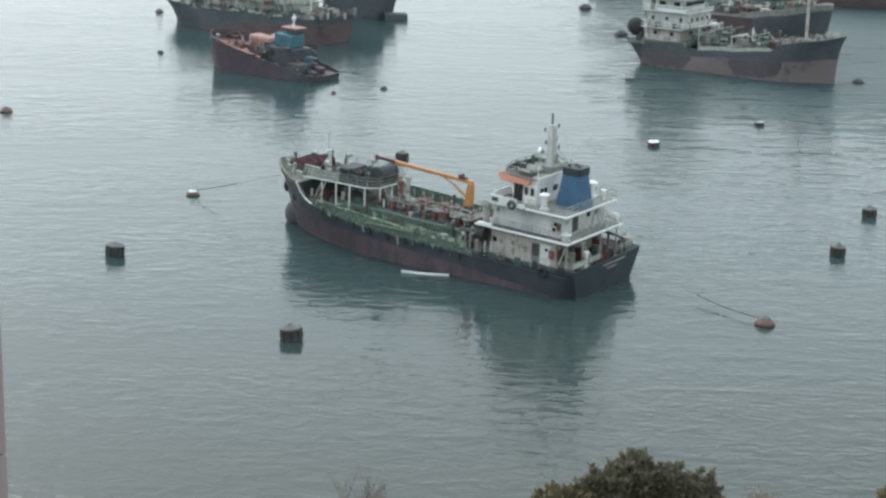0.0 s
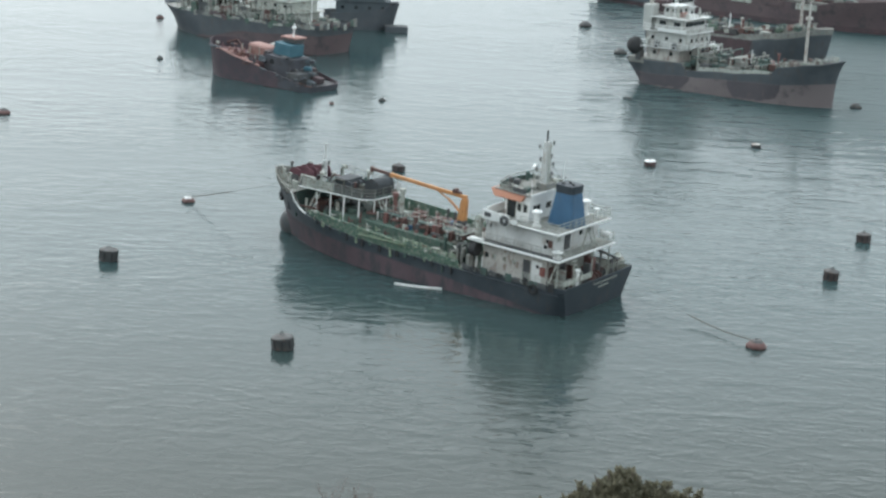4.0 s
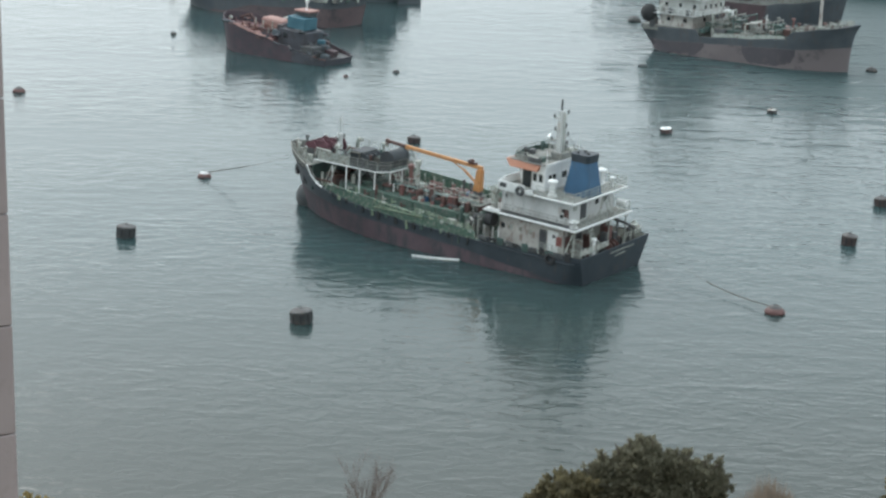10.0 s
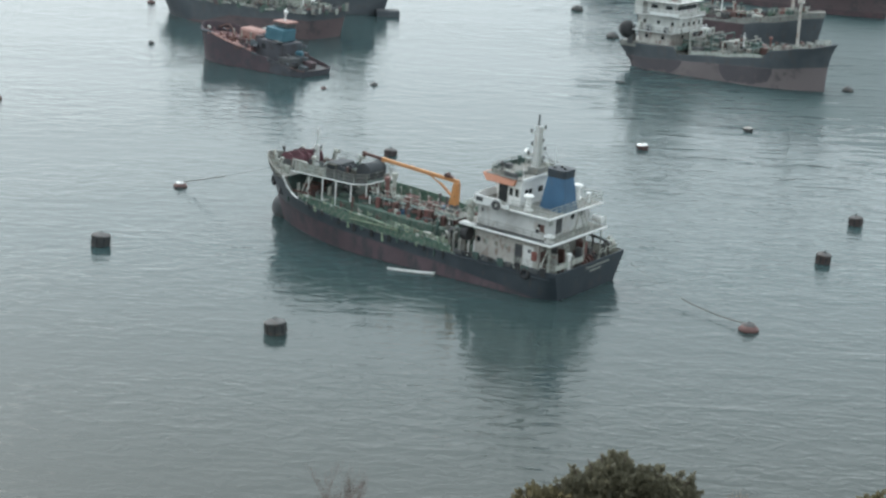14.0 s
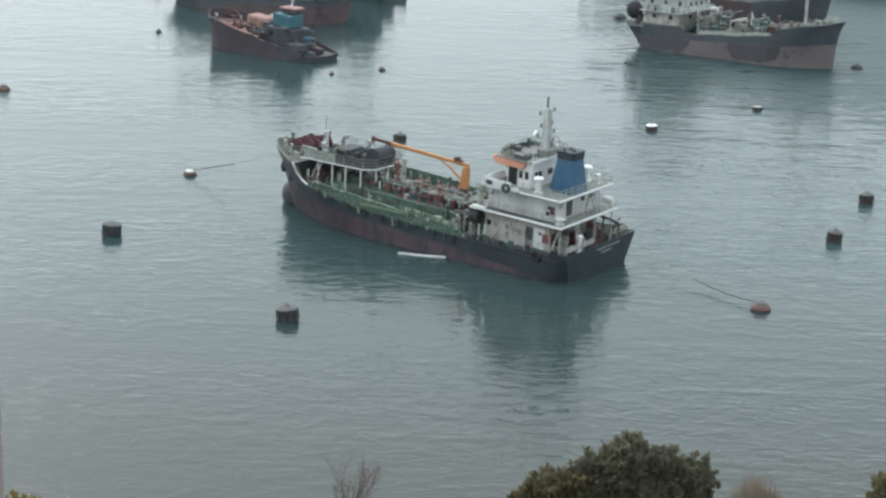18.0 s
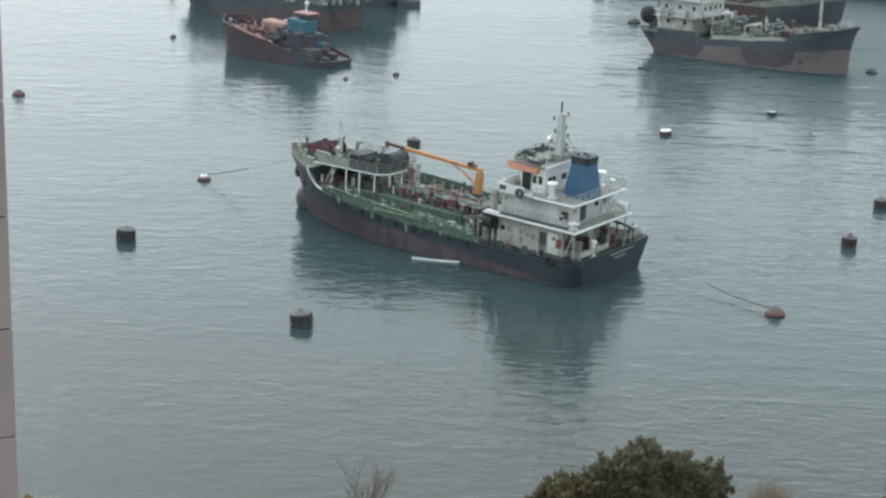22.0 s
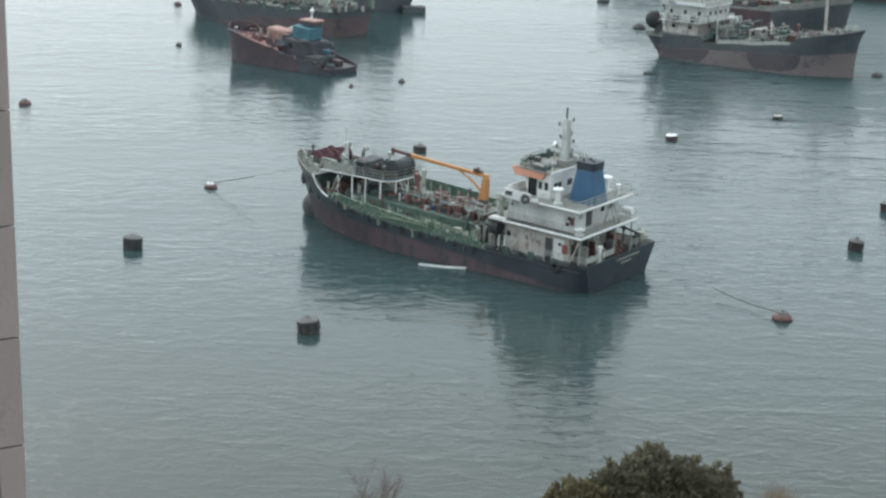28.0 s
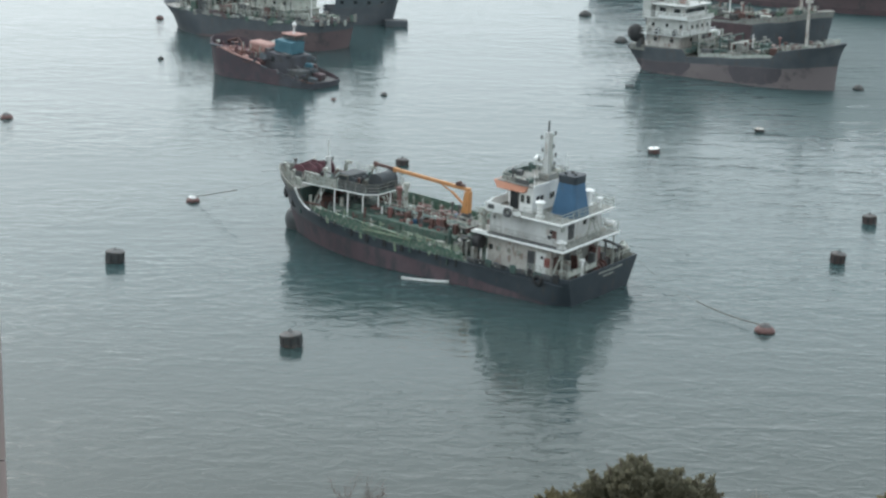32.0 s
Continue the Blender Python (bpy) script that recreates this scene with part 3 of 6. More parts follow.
# box of machinery at the fore end of the trunk
for c, s, mat in (((31.3, 1.2, 2.8), (2.6, 1.6, 1.7), DARKGREEN), ((33.9, -1.0, 2.8), (1.6, 2.4, 1.7), DARKGREEN), ((29.9, -2.0, 4.0), (1.2, 1.2, 1.2), BROWN)):
    part("deck_locker", make(slab, c, s, bevel=0.06), mat, tanker)

# platform over the fore deck
outline = [(36.6, 3.9), (35.2, 3.7), (33.5, 3.55), (28.6, 3.1), (27.6, 2.0), (27.4, -2.0), (28.6, -3.1), (33.5, -3.55), (35.2, -3.7), (36.6, -3.9)]
bm = bmesh.new()
prism(bm, outline, 5.32, 5.44)
platform = part("platform", bm, DARKGREEN, tanker, "dark winch platform on white posts")
bm = bmesh.new()
pipe(bm, [(x, y, 5.42) for x, y in outline], 0.065, 6)
part("platform_edge", bm, CLEAN, platform, "white painted edge beam")
post = None
for x, y in ((34.3, 3.5), (32.5, 3.35), (30.8, 3.2), (28.9, 3.0), (27.7, 1.9), (27.6, 0), (27.7, -1.9), (28.9, -3.0), (30.8, -3.2), (32.5, -3.35)):
    m = Matrix.Translation((x, y, 1.7))
    if post is None:
        post = part("platform_post", make(rod, (0, 0, 0), (0, 0, 3.62), 0.085), CLEAN, platform, "white platform post")
        post.matrix_basis = m
    else:
        twin(post, m)
rails(tanker, "guard_rail", [(x, y * 0.985, 5.44) for x, y in outline], 1.05, PEEL, 1.3, 3, 0.03)
# canvas dodgers laced to the platform rail
for a, b, mat, label in (((36.2, 3.78), (34.2, 3.55), PALE, "pale canvas dodger"), ((34.15, 3.55), (32.2, 3.38), PALE, "pale canvas dodger"), ((32.1, 3.37), (30.3, 3.2), DARK, "dark canvas dodger"), ((30.25, 3.2), (28.65, 3.04), DARK, "dark canvas dodger"), ((28.55, 2.98), (27.65, 2.0), DARK, "dark canvas dodger")):
    L, turn = math.hypot(a[0] - b[0], a[1] - b[1]), math.degrees(math.atan2(b[1] - a[1], b[0] - a[0]))
    part("dodger", make(slab, ((a[0] + b[0]) / 2, (a[1] + b[1]) / 2 - 0.06, 5.98), (L, 0.05, 0.98), (0, 0, turn), 0.01), mat, platform, label)
steps(tanker, (26.4, 1.2, 3.4), (27.5, 1.2, 5.4), 0.7, PALE)
steps(tanker, (26.3, -1.0, 3.4), (27.5, -1.0, 5.4), 0.7, PALE)
bm = bmesh.new()
pipe(bm, [(35.4, 4.15, 2.1), (34.2, 3.6, 5.3)], 0.07)
pipe(bm, [(34.9, 4.2, 2.1), (33.7, 3.6, 5.3)], 0.07)
part("brace", bm, PALE, platform)
under = random.Random(29)
for i in range(34):
    x, y = under.uniform(27.8, 36.0), under.uniform(-2.2, 4.3)
    z = edge(x) - 0.25
    bm = bmesh.new()
    if i % 4 == 0:
        rod(bm, (x, y, z), (x, y, z + under.uniform(0.8, 2.2)), under.uniform(0.12, 0.3), n=10)
        part("standpipe", bm, (DARK, BROWN, PALE)[i % 3], tanker)
    elif i % 4 == 1:
        ring(bm, (x, y, z + 0.14), under.uniform(0.35, 0.6), 0.14, None, 14, 6)
        part("rope_coil", bm, ROPE, tanker)
    elif i % 4 == 2:
        slab(bm, (x, y, z + 0.5), (under.uniform(0.6, 1.6), under.uniform(0.5, 1.2), under.uniform(0.7, 1.5)), (0, 0, under.uniform(-20, 20)), 0.06)
        part("deck_locker", bm, (DARK, DARKGREEN, BROWN)[i % 3], tanker)
    else:
        pipe(bm, [(x - 1.0, y, z + 0.1), (x - 0.9, y, z + 0.7), (x + 0.9, y + 0.2, z + 0.7), (x + 1.0, y + 0.2, z + 0.1)], 0.09, 6)
        part("deck_pipe", bm, (DARKGREEN, BROWN, DARK)[i % 3], tanker)
stay = None
for i in range(16):
    x = 14.0 + 1.25 * i
    for k in (1, -1):
        m = pose(x, k * (hull.half(x, rim(x)) - 0.28), edge(x) + 0.45, 12 * k, 0, 0)
        if stay is None:
            stay = part("inner_stay", make(slab, (0, 0, 0), (0.08, 0.3, 1.1), bevel=0.01), PALE, waist, "pale stay inside the bulwark")
            stay.matrix_basis = m
        else:
            twin(stay, m)
riser = random.Random(37)
for i in range(22):
    x, y = riser.uniform(12.9, 17.2), riser.uniform(3.4, 5.6)
    z, h = edge(x) - 0.25, riser.uniform(0.8, 2.4)
    bm = bmesh.new()
    if i % 3:
        pipe(bm, [(x, y, z), (x, y, z + h), (x + riser.uniform(-0.8, 0.8), y - 0.5, z + h), (x + 0.3, y - 0.9, z + h * 0.4)], riser.uniform(0.06, 0.12), 7)
        part("riser_pipe", bm, (GREYDECK, DARKGREEN, MIDGREEN, GREYDECK, DARK)[i % 5], tanker)
    else:
        slab(bm, (x, y, z + h * 0.35), (riser.uniform(0.4, 0.9), riser.uniform(0.4, 0.8), h * 0.7), (0, 0, riser.uniform(-15, 15)), 0.05)
        part("deck_locker", bm, (GREYDECK, DARK, MIDGREEN)[i % 3], tanker)
# winches, hose reels and lockers on it
def winch(x, y, z, r, w, mat, turn=0):
    bm = bmesh.new()
    m = pose(x, y, z + r + 0.15, 0, 0, turn)
    rod(bm, m @ Vector((0, -w / 2, 0)), m @ Vector((0, w / 2, 0)), r * 0.62, n=16)
    for k in (-0.5, -0.12, 0.22, 0.5):
        rod(bm, m @ Vector((0, k * w - 0.05, 0)), m @ Vector((0, k * w + 0.05, 0)), r, n=20)
    drum = part("winch", bm, mat, tanker, "deck winch with flanged drums")
    bm = bmesh.new()
    for k in (-0.55, 0.55):
        slab(bm, m @ Vector((0, k * w, -r * 0.5)), (r * 1.2, 0.14, r * 1.3), (0, 0, turn), 0.03)
    slab(bm, (x, y, z + 0.09), (r * 1.8, w * 1.25, 0.18), (0, 0, turn), 0.03)
    part("winch_base", bm, DARK, drum)


winch(39.2, 0.2, 4.75, 0.85, 2.9, WINE, 6)
winch(37.6, 0.0, 4.75, 1.0, 3.0, WINE)
winch(31.2, 0.9, 5.44, 0.55, 2.2, SOOT)
bm = bmesh.new()
slab(bm, (33.2, -0.4, 5.95), (1.8, 2.6, 1.0), bevel=0.1)
part("hydraulic_unit", bm, SOOT, tanker, "sooty slate hydraulic power unit")
bm = bmesh.new()
rod(bm, (28.9, -1.6, 6.35), (28.9, 1.0, 6.35), 0.85, n=20)
for y in (-1.6, 1.0):
    rod(bm, (28.9, y - 0.06, 6.35), (28.9, y + 0.06, 6.35), 0.95, n=20)
slab(bm, (28.9, -0.3, 5.6), (1.3, 2.9, 0.3), bevel=0.04)
part("hose_reel", bm, SOOT, tanker, "big sooty slate hose reel")
gear = random.Random(23)
for i in range(20):
    x, y = gear.uniform(28.2, 36.0), gear.uniform(-2.6, 2.9)
    bm = bmesh.new()
    if i % 4 == 0:
        pipe(bm, [(x, y, 5.44), (x, y, 6.3), (x + gear.uniform(0.8, 2.0), y, 6.3), (x + 2.0, y + 0.1, 5.44)], 0.09, 6)
    elif i % 4 == 1:
        slab(bm, (x, y, 5.85), (gear.uniform(0.5, 1.2), gear.uniform(0.4, 0.9), gear.uniform(0.6, 1.0)), (0, 0, gear.uniform(-20, 20)), 0.05)
    elif i % 4 == 2:
        rod(bm, (x, y, 5.44), (x, y, gear.uniform(6.2, 7.0)), 0.14, n=8)
    else:
        ring(bm, (x, y, 5.6), 0.38, 0.14, None, 14, 6)
    part("platform_gear", bm, (PALE, DARK, DARKGREEN, ROPE, BROWN)[i % 5], platform)
bm = bmesh.new()
slab(bm, (30.4, -2.2, 5.9), (1.7, 0.9, 0.9), bevel=0.08)
part("deck_box", bm, DARK, tanker)
for x, y in ((35.2, 1.8), (32.3, -2.6), (35.6, -2.3)):
    bm = bmesh.new()
    rod(bm, (x, y, 4.15 if x > 35.7 else 5.44), (x, y, 6.75), 0.13, n=10)
    rod(bm, (x + 0.1, y, 6.8), (x - 0.5, y, 6.8), 0.22, n=10)
    part("gooseneck_vent", bm, PALE, tanker)
# bollards, fairleads and mooring gear on the forecastle
bit = None
for x, y in ((40.4, 1.6), (40.9, 1.4), (40.4, -1.6), (40.9, -1.4), (37.6, 3.1), (38.2, 2.9), (37.6, -3.1), (38.2, -2.9)):
    m = Matrix.Translation((x, y, 4.75))
    if bit is None:
        bm = bmesh.new()
        rod(bm, (0, 0, 0), (0, 0, 0.75), 0.17, n=12)
        rod(bm, (0, 0, 0.72), (0, 0, 0.82), 0.22, n=12)
        bit = part("bollard", bm, PALE, tanker)
        bit.matrix_basis = m
    else:
        twin(bit, m)
knee = None
for i in range(11):
    x = hull.length * (0.885 + 0.1 * i / 10)
    for s in (1, -1):
        m = pose(x - 0.1, s * max(0.08, hull.half(x, rim(x)) - 0.3), rim(x) - 0.42, 0, 0, -35 * s)
        if knee is None:
            knee = part("bulwark_knee", make(slab, (0, 0, 0), (0.1, 0.4, 0.8), bevel=0.02), PEEL, prow)
            knee.matrix_basis = m
        else:
            twin(knee, m)
for x, y, h in ((41.6, 0.9, 6.1), (41.0, 1.6, 6.3), (40.2, 2.2, 6.2), (38.6, 3.0, 6.2), (41.7, -0.8, 6.2), (40.2, -2.2, 6.3), (38.4, -3.1, 6.4)):
    bm = bmesh.new()
    rod(bm, (x, y, 4.75), (x, y, h), 0.12, n=8)
    slab(bm, (x, y, h), (0.34, 0.34, 0.3), (0, 0, 20), 0.05)
    part("bow_stanchion", bm, PALE if x < 41.5 else DARK, tanker)
bm = bmesh.new()
rod(bm, (36.3, 0, 4.7), (36.3, 0, 7.7), 0.34, 0.28, n=12)
rod(bm, (36.3, 0, 7.7), (36.3, 0, 9.5), 0.09, 0.06, n=8)
rod(bm, (36.3, -0.7, 7.4), (36.3, 0.7, 7.4), 0.05)
rod(bm, (36.3, 0, 7.2), (37.0, 0, 7.2), 0.05)
mast = part("foremast", bm, WHITE, tanker, "stout white foremast with a slim pole")
for z, dy in ((6.9, 0.35), (7.2, -0.7)):
    part("mast_light", make(rod, (36.35, dy, z), (36.35, dy, z + 0.34), 0.13, n=8), DARK, mast)

# orange deck crane
bm = bmesh.new()
rod(bm, (17.6, 0, 3.3), (17.6, 0, 4.55), 0.62, 0.58, n=18)
rod(bm, (17.6, 0, 4.5), (17.6, 0, 4.62), 0.8, n=18)
rod(bm, (17.64, 0, 4.6), (17.64, 0, 5.1), 0.52, 0.5, n=18)
pedestal = part("crane_pedestal", bm, DARK, tanker, "dark steel crane pedestal")
bm = bmesh.new()
prism(bm, [(18.05, 0.36), (17.25, 0.36), (17.25, -0.36), (18.05, -0.36)], 5.0, 7.3, [(17.75, 0.3), (17.2, 0.3), (17.2, -0.3), (17.75, -0.3)])
ball(bm, (17.45, 0, 7.3), 0.34, (1.0, 0.9, 0.8))
part("crane_post", bm, ORANGE, pedestal, "orange crane post")
boom = bmesh.new()
a, b = Vector((17.2, 0, 7.55)), Vector((27.2, 0, 7.95))
d = (b - a).to_track_quat("X", "Z").to_euler()
slab(boom, (a + b) / 2, ((b - a).length, 0.30, 0.37), [math.degrees(k) for k in d], 0.05)
slab(boom, (27.0, 0, 7.93), (0.45, 0.38, 0.46), bevel=0.04)
part("crane_boom", boom, ORANGE, pedestal, "long orange knuckle boom")
bm = bmesh.new()
slab(bm, (28.5, 0, 8.02), (2.6, 0.27, 0.32), (0, -2, 0), 0.04)
slab(bm, (29.75, 0, 8.02), (0.3, 0.4, 0.62), bevel=0.06)
part("boom_extension", bm, BROWN, pedestal, "brown telescopic boom tip")
bm = bmesh.new()
rod(bm, (18.0, 0, 5.9), (19.6, 0, 7.0), 0.13, n=10)
rod(bm, (19.4, 0, 6.85), (21.0, 0, 7.55), 0.08, n=10)
part("crane_ram", bm, ORANGE, pedestal)
bm = bmesh.new()
rod(bm, (18.7, -0.3, 8.0), (18.7, 0.3, 8.0), 0.24, n=14)
slab(bm, (18.3, 0, 7.9), (0.7, 0.36, 0.2), bevel=0.03)
part("crane_winch", bm, BROWN, pedestal)
bm = bmesh.new()
slab(bm, (16.9, 0.9, 4.3), (2.6, 3.2, 0.08))
part("crane_platform", bm, GREYDECK, pedestal)
rails(tanker, "guard_rail", [(18.2, 2.5, 4.34), (15.6, 2.5, 4.34), (15.6, -0.6, 4.34)], 1.0, PALE, 1.2, 2, 0.03)

# ---- deckhouse ----
bm = bmesh.new()
slab(bm, (8.0, 0, 3.35), (7.6, 8.6, 3.5), bevel=0.06)
lower = part("lower_deckhouse", bm, CREAM, tanker, "stained white lower deckhouse")
bm = bmesh.new()
slab(bm, (7.8, 0, 5.15), (10.9, 10.2, 0.16), bevel=0.03)
boat_deck = part("boat_deck", bm, GREYDECK, tanker, "grey boat deck")
bm = bmesh.new()
pipe(bm, [(13.2, 5.12, 5.14), (2.4, 5.12, 5.14), (2.4, -5.12, 5.14), (13.2, -5.12, 5.14), (13.2, 5.12, 5.14)], 0.10, 6)
part("deck_edge", bm, CLEAN, boat_deck, "white painted deck edge")
bm = bmesh.new()
slab(bm, (7.9, 0, 6.42), (8.0, 7.9, 2.4), bevel=0.05)
upper = part("upper_deckhouse", bm, WHITE, tanker, "white upper deckhouse with rust runs")
bm = bmesh.new()
prism(bm, [(2.95, 4.75), (7.6, 4.75), (8.3, 5.1), (11.6, 5.1), (11.9, 4.0), (11.9, -4.0), (11.6, -5.1), (8.3, -5.1), (7.6, -4.75), (2.95, -4.75)], 7.54, 7.68)
bridge_deck = part("bridge_deck", bm, GREYDECK, tanker, "grey bridge deck")
bm = bmesh.new()
pipe(bm, [(7.6, 4.78, 7.62), (2.92, 4.78, 7.62), (2.92, -4.78, 7.62), (7.6, -4.78, 7.62)], 0.095, 6)
part("deck_edge", bm, CLEAN, bridge_deck, "white painted deck edge")
for s in (1, -1):
    bm = bmesh.new()
    slab(bm, (10.0, s * 5.08, 8.02), (3.0, 0.1, 0.95), bevel=0.03)
    slab(bm, (8.15, s * 4.98, 7.82), (1.0, 0.1, 0.5), (0, 12, 12 * s), 0.03)
    slab(bm, (11.62, s * 4.55, 8.02), (0.1, 1.15, 0.95), bevel=0.03)
    wing = part("wing_bulwark", bm, CLEAN, bridge_deck, "white bridge wing bulwark")
    bm = bmesh.new()
    ring(bm, (8.95, s * 5.24, 7.9), 0.36, 0.17, pose(0, 0, 0, 90, 0, 0))
    part("tyre_fender", bm, DARK, wing, "worn grey tyre fender", True)
    bm = bmesh.new()
    slab(bm, (11.0, s * 5.16, 8.1), (0.75, 0.09, 0.42), bevel=0.02)
    part("sidelight_box", bm, DARK, wing)
bm = bmesh.new()
slab(bm, (11.85, 0, 8.02), (0.1, 8.2, 0.95), bevel=0.03)
part("front_bulwark", bm, CLEAN, bridge_deck)
part("vent_drum", make(rod, (12.6, 4.1, 5.25), (12.6, 4.1, 6.9), 0.34, n=14), PALE, tanker)
bm = bmesh.new()
rod(bm, (12.6, 4.45, 7.15), (12.6, 3.6, 7.05), 0.42, n=14)
part("cowl_vent", bm, PALE, tanker)

# wheelhouse with orange visor
bm = bmesh.new()
prism(bm, [(10.3, 2.9), (9.9, 3.2), (7.5, 3.2), (7.5, -3.2), (9.9, -3.2), (10.3, -2.9)], 7.68, 10.2, [(10.9, 2.9), (10.4, 3.2), (7.4, 3.2), (7.4, -3.2), (10.4, -3.2), (10.9, -2.9)])
wheelhouse = part("wheelhouse", bm, CLEAN, tanker, "white wheelhouse")
bm = bmesh.new()
prism(bm, [(11.4, 3.7), (8.2, 3.7), (8.2, -3.7), (11.4, -3.7)], 9.66, 10.3, [(12.1, 3.35), (8.0, 3.35), (8.0, -3.35), (12.1, -3.35)])
bmesh.ops.bevel(bm, geom=bm.edges[:], offset=0.04, segments=1, affect="EDGES")
part("visor", bm, SALMON, wheelhouse, "faded orange visor over the windows")
bm = bmesh.new()
prism(bm, [(11.7, 3.3), (8.5, 3.5), (7.2, 3.4), (7.2, -3.4), (8.5, -3.5), (11.7, -3.3)], 10.31, 10.4)
roof = part("wheelhouse_roof", bm, GREYDECK, wheelhouse, "grey roof deck")
part("aft_coaming", make(slab, (7.24, 0, 10.36), (0.1, 6.86, 0.32), bevel=0.02), CLEAN, wheelhouse, "white edge of the roof deck")
loop = [(8.0, 3.2), (9.6, 3.15), (11.3, 2.9), (11.75, 1.2), (11.75, -1.2), (11.3, -2.9), (9.6, -3.15), (7.4, -3.2)]
for i, ((x0, y0), (x1, y1)) in enumerate(zip(loop, loop[1:])):
    L = math.hypot(x1 - x0, y1 - y0)
    bm = make(slab, ((x0 + x1) / 2, (y0 + y1) / 2, 10.62), (L + 0.04, 0.08, 0.46), (0, 0, math.degrees(math.atan2(y1 - y0, x1 - x0))))
    part("roof_bulwark", bm, (DARK, PEEL, DARKGREEN, DARKGREEN, DARKGREEN, PALE, PALE)[i], wheelhouse, "stained dark roof bulwark" if i in (0, 2, 3, 4) else "peeling grey-green roof bulwark")
rails(tanker, "guard_rail", [(x, y, 10.82) for x, y in loop], 0.3, PEEL, 1.1, 1, 0.04)
# boxes, binnacle and covered gear on the roof
for i, (x, y, h, w) in enumerate(((10.7, 2.0, 0.8, 0.5), (11.0, 0.4, 0.5, 0.6), (11.1, -1.6, 0.7, 0.5), (9.7, 2.6, 0.5, 0.4), (9.2, -2.5, 0.6, 0.7), (8.5, 2.3, 0.45, 0.5), (7.8, -1.7, 0.55, 0.6), (8.9, 0.9, 0.35, 0.8))):
    bm = bmesh.new()
    if i % 2:
        slab(bm, (x, y, 10.4 + h / 2), (w, w * 1.2, h), (0, 0, 17 * i), 0.05)
        part("roof_locker", bm, (DARK, PALE, DARKGREEN, GREYDECK)[i // 2], wheelhouse)
    else:
        rod(bm, (x, y, 10.4), (x, y, 10.4 + h), 0.15, n=10)
        ball(bm, (x, y, 10.45 + h), w * 0.5, u=10, v=6)
        part("compass_stand", bm, (DARK, DARKGREEN, DARK, PALE)[i // 2], wheelhouse)
# the tall first entry is a doorway, its dark inside drawn as a pane
for x0, x1, z, h in ((9.05, 10.05, 8.7, 1.75), (8.45, 8.8, 8.98, 0.7), (7.75, 8.1, 8.98, 0.7)):
    for k in (1, -1):
        frame_bm = make(slab, ((x0 + x1) / 2, k * 3.215, z), (x1 - x0 + 0.14, 0.05, h + 0.14), bevel=0.01)
        opening = part("window_frame", frame_bm, PALE, wheelhouse)
        part("pane", make(slab, ((x0 + x1) / 2, k * 3.235, z), (x1 - x0, 0.05, h), bevel=0.01), GLASS, opening)
for y, w in ((2.3, 0.5), (1.6, 0.5), (-0.2, 0.8), (-2.0, 0.6)):
    part("window", make(slab, (7.44, y, 8.95), (0.09, w, 0.6), (0, -2.3, 0), 0.01), GLASS, wheelhouse)
for i in range(5):
    bm = bmesh.new()
    slab(bm, (10.72, -2.1 + 1.05 * i, 9.1), (0.05, 0.85, 0.8), (0, 13.6, 0))
    part("window", bm, GLASS, wheelhouse)

# main mast with lights and radar
bm = bmesh.new()
prism(bm, [(8.42, 0.34), (7.75, 0.34), (7.75, -0.34), (8.42, -0.34)], 10.4, 15.2, [(8.32, 0.26), (7.86, 0.26), (7.86, -0.26), (8.32, -0.26)])
main_mast = part("main_mast", bm, WHITE, tanker, "white tapered mast")
part("topmast", make(rod, (8.1, 0, 15.2), (8.1, 0, 16.1), 0.1, n=8), DARK, main_mast)
steps(main_mast, (7.55, 0, 10.4), (7.72, 0, 15.1), 0.36, PALE, 16)
bm = bmesh.new()
slab(bm, (8.0, -0.1, 10.75), (1.3, 1.5, 0.7), bevel=0.05)
part("mast_foot", bm, GREYDECK, main_mast, "grey locker round the mast foot")
for z, w in ((14.7, 1.25), (13.4, 1.0), (12.5, 1.5), (11.6, 1.4)):
    part("yard", make(rod, (8.1, -w, z), (8.1, w, z), 0.05, n=6), PALE, main_mast)
part("radar_bracket", make(rod, (8.1, 0, 12.2), (9.5, 0, 12.2), 0.07, n=6), PALE, main_mast)
for x, y, z in ((8.1, 1.25, 14.75), (8.1, -1.25, 14.75), (8.1, 1.45, 12.55), (8.1, -1.45, 12.55), (8.1, 0.95, 13.45), (8.1, -1.0, 13.45), (8.1, 1.3, 11.65), (8.1, -1.35, 11.65), (8.1, 0, 16.0)):
    bm = bmesh.new()
    rod(bm, (x, y, z), (x, y, z + 0.28), 0.095, n=8)
    rod(bm, (x, y, z + 0.28), (x, y, z + 0.34), 0.12, n=8)
    part("mast_light", bm, DARK, main_mast, "dark signal lamp")
bm = bmesh.new()
slab(bm, (9.4, 0, 12.45), (0.22, 1.7, 0.18), (0, 0, 25), 0.04)
rod(bm, (9.4, 0, 12.2), (9.4, 0, 12.4), 0.14)
part("radar", bm, CLEAN, main_mast, "white radar scanner")
bm = bmesh.new()
pipe(bm, [(8.1, 0, 13.6), (7.3, -3.1, 10.4)], 0.02, 4)
pipe(bm, [(8.1, 0, 13.6), (7.3, 3.1, 10.4)], 0.02, 4)
part("mast_stay", bm, DARK, main_mast)
for x, y, h in ((7.6, -2.8, 2.4), (10.2, -2.7, 2.2), (7.7, 2.7, 1.5)):
    part("whip_aerial", make(rod, (x, y, 10.3), (x, y, 10.3 + h), 0.035, 0.012, n=5), CLEAN, wheelhouse)

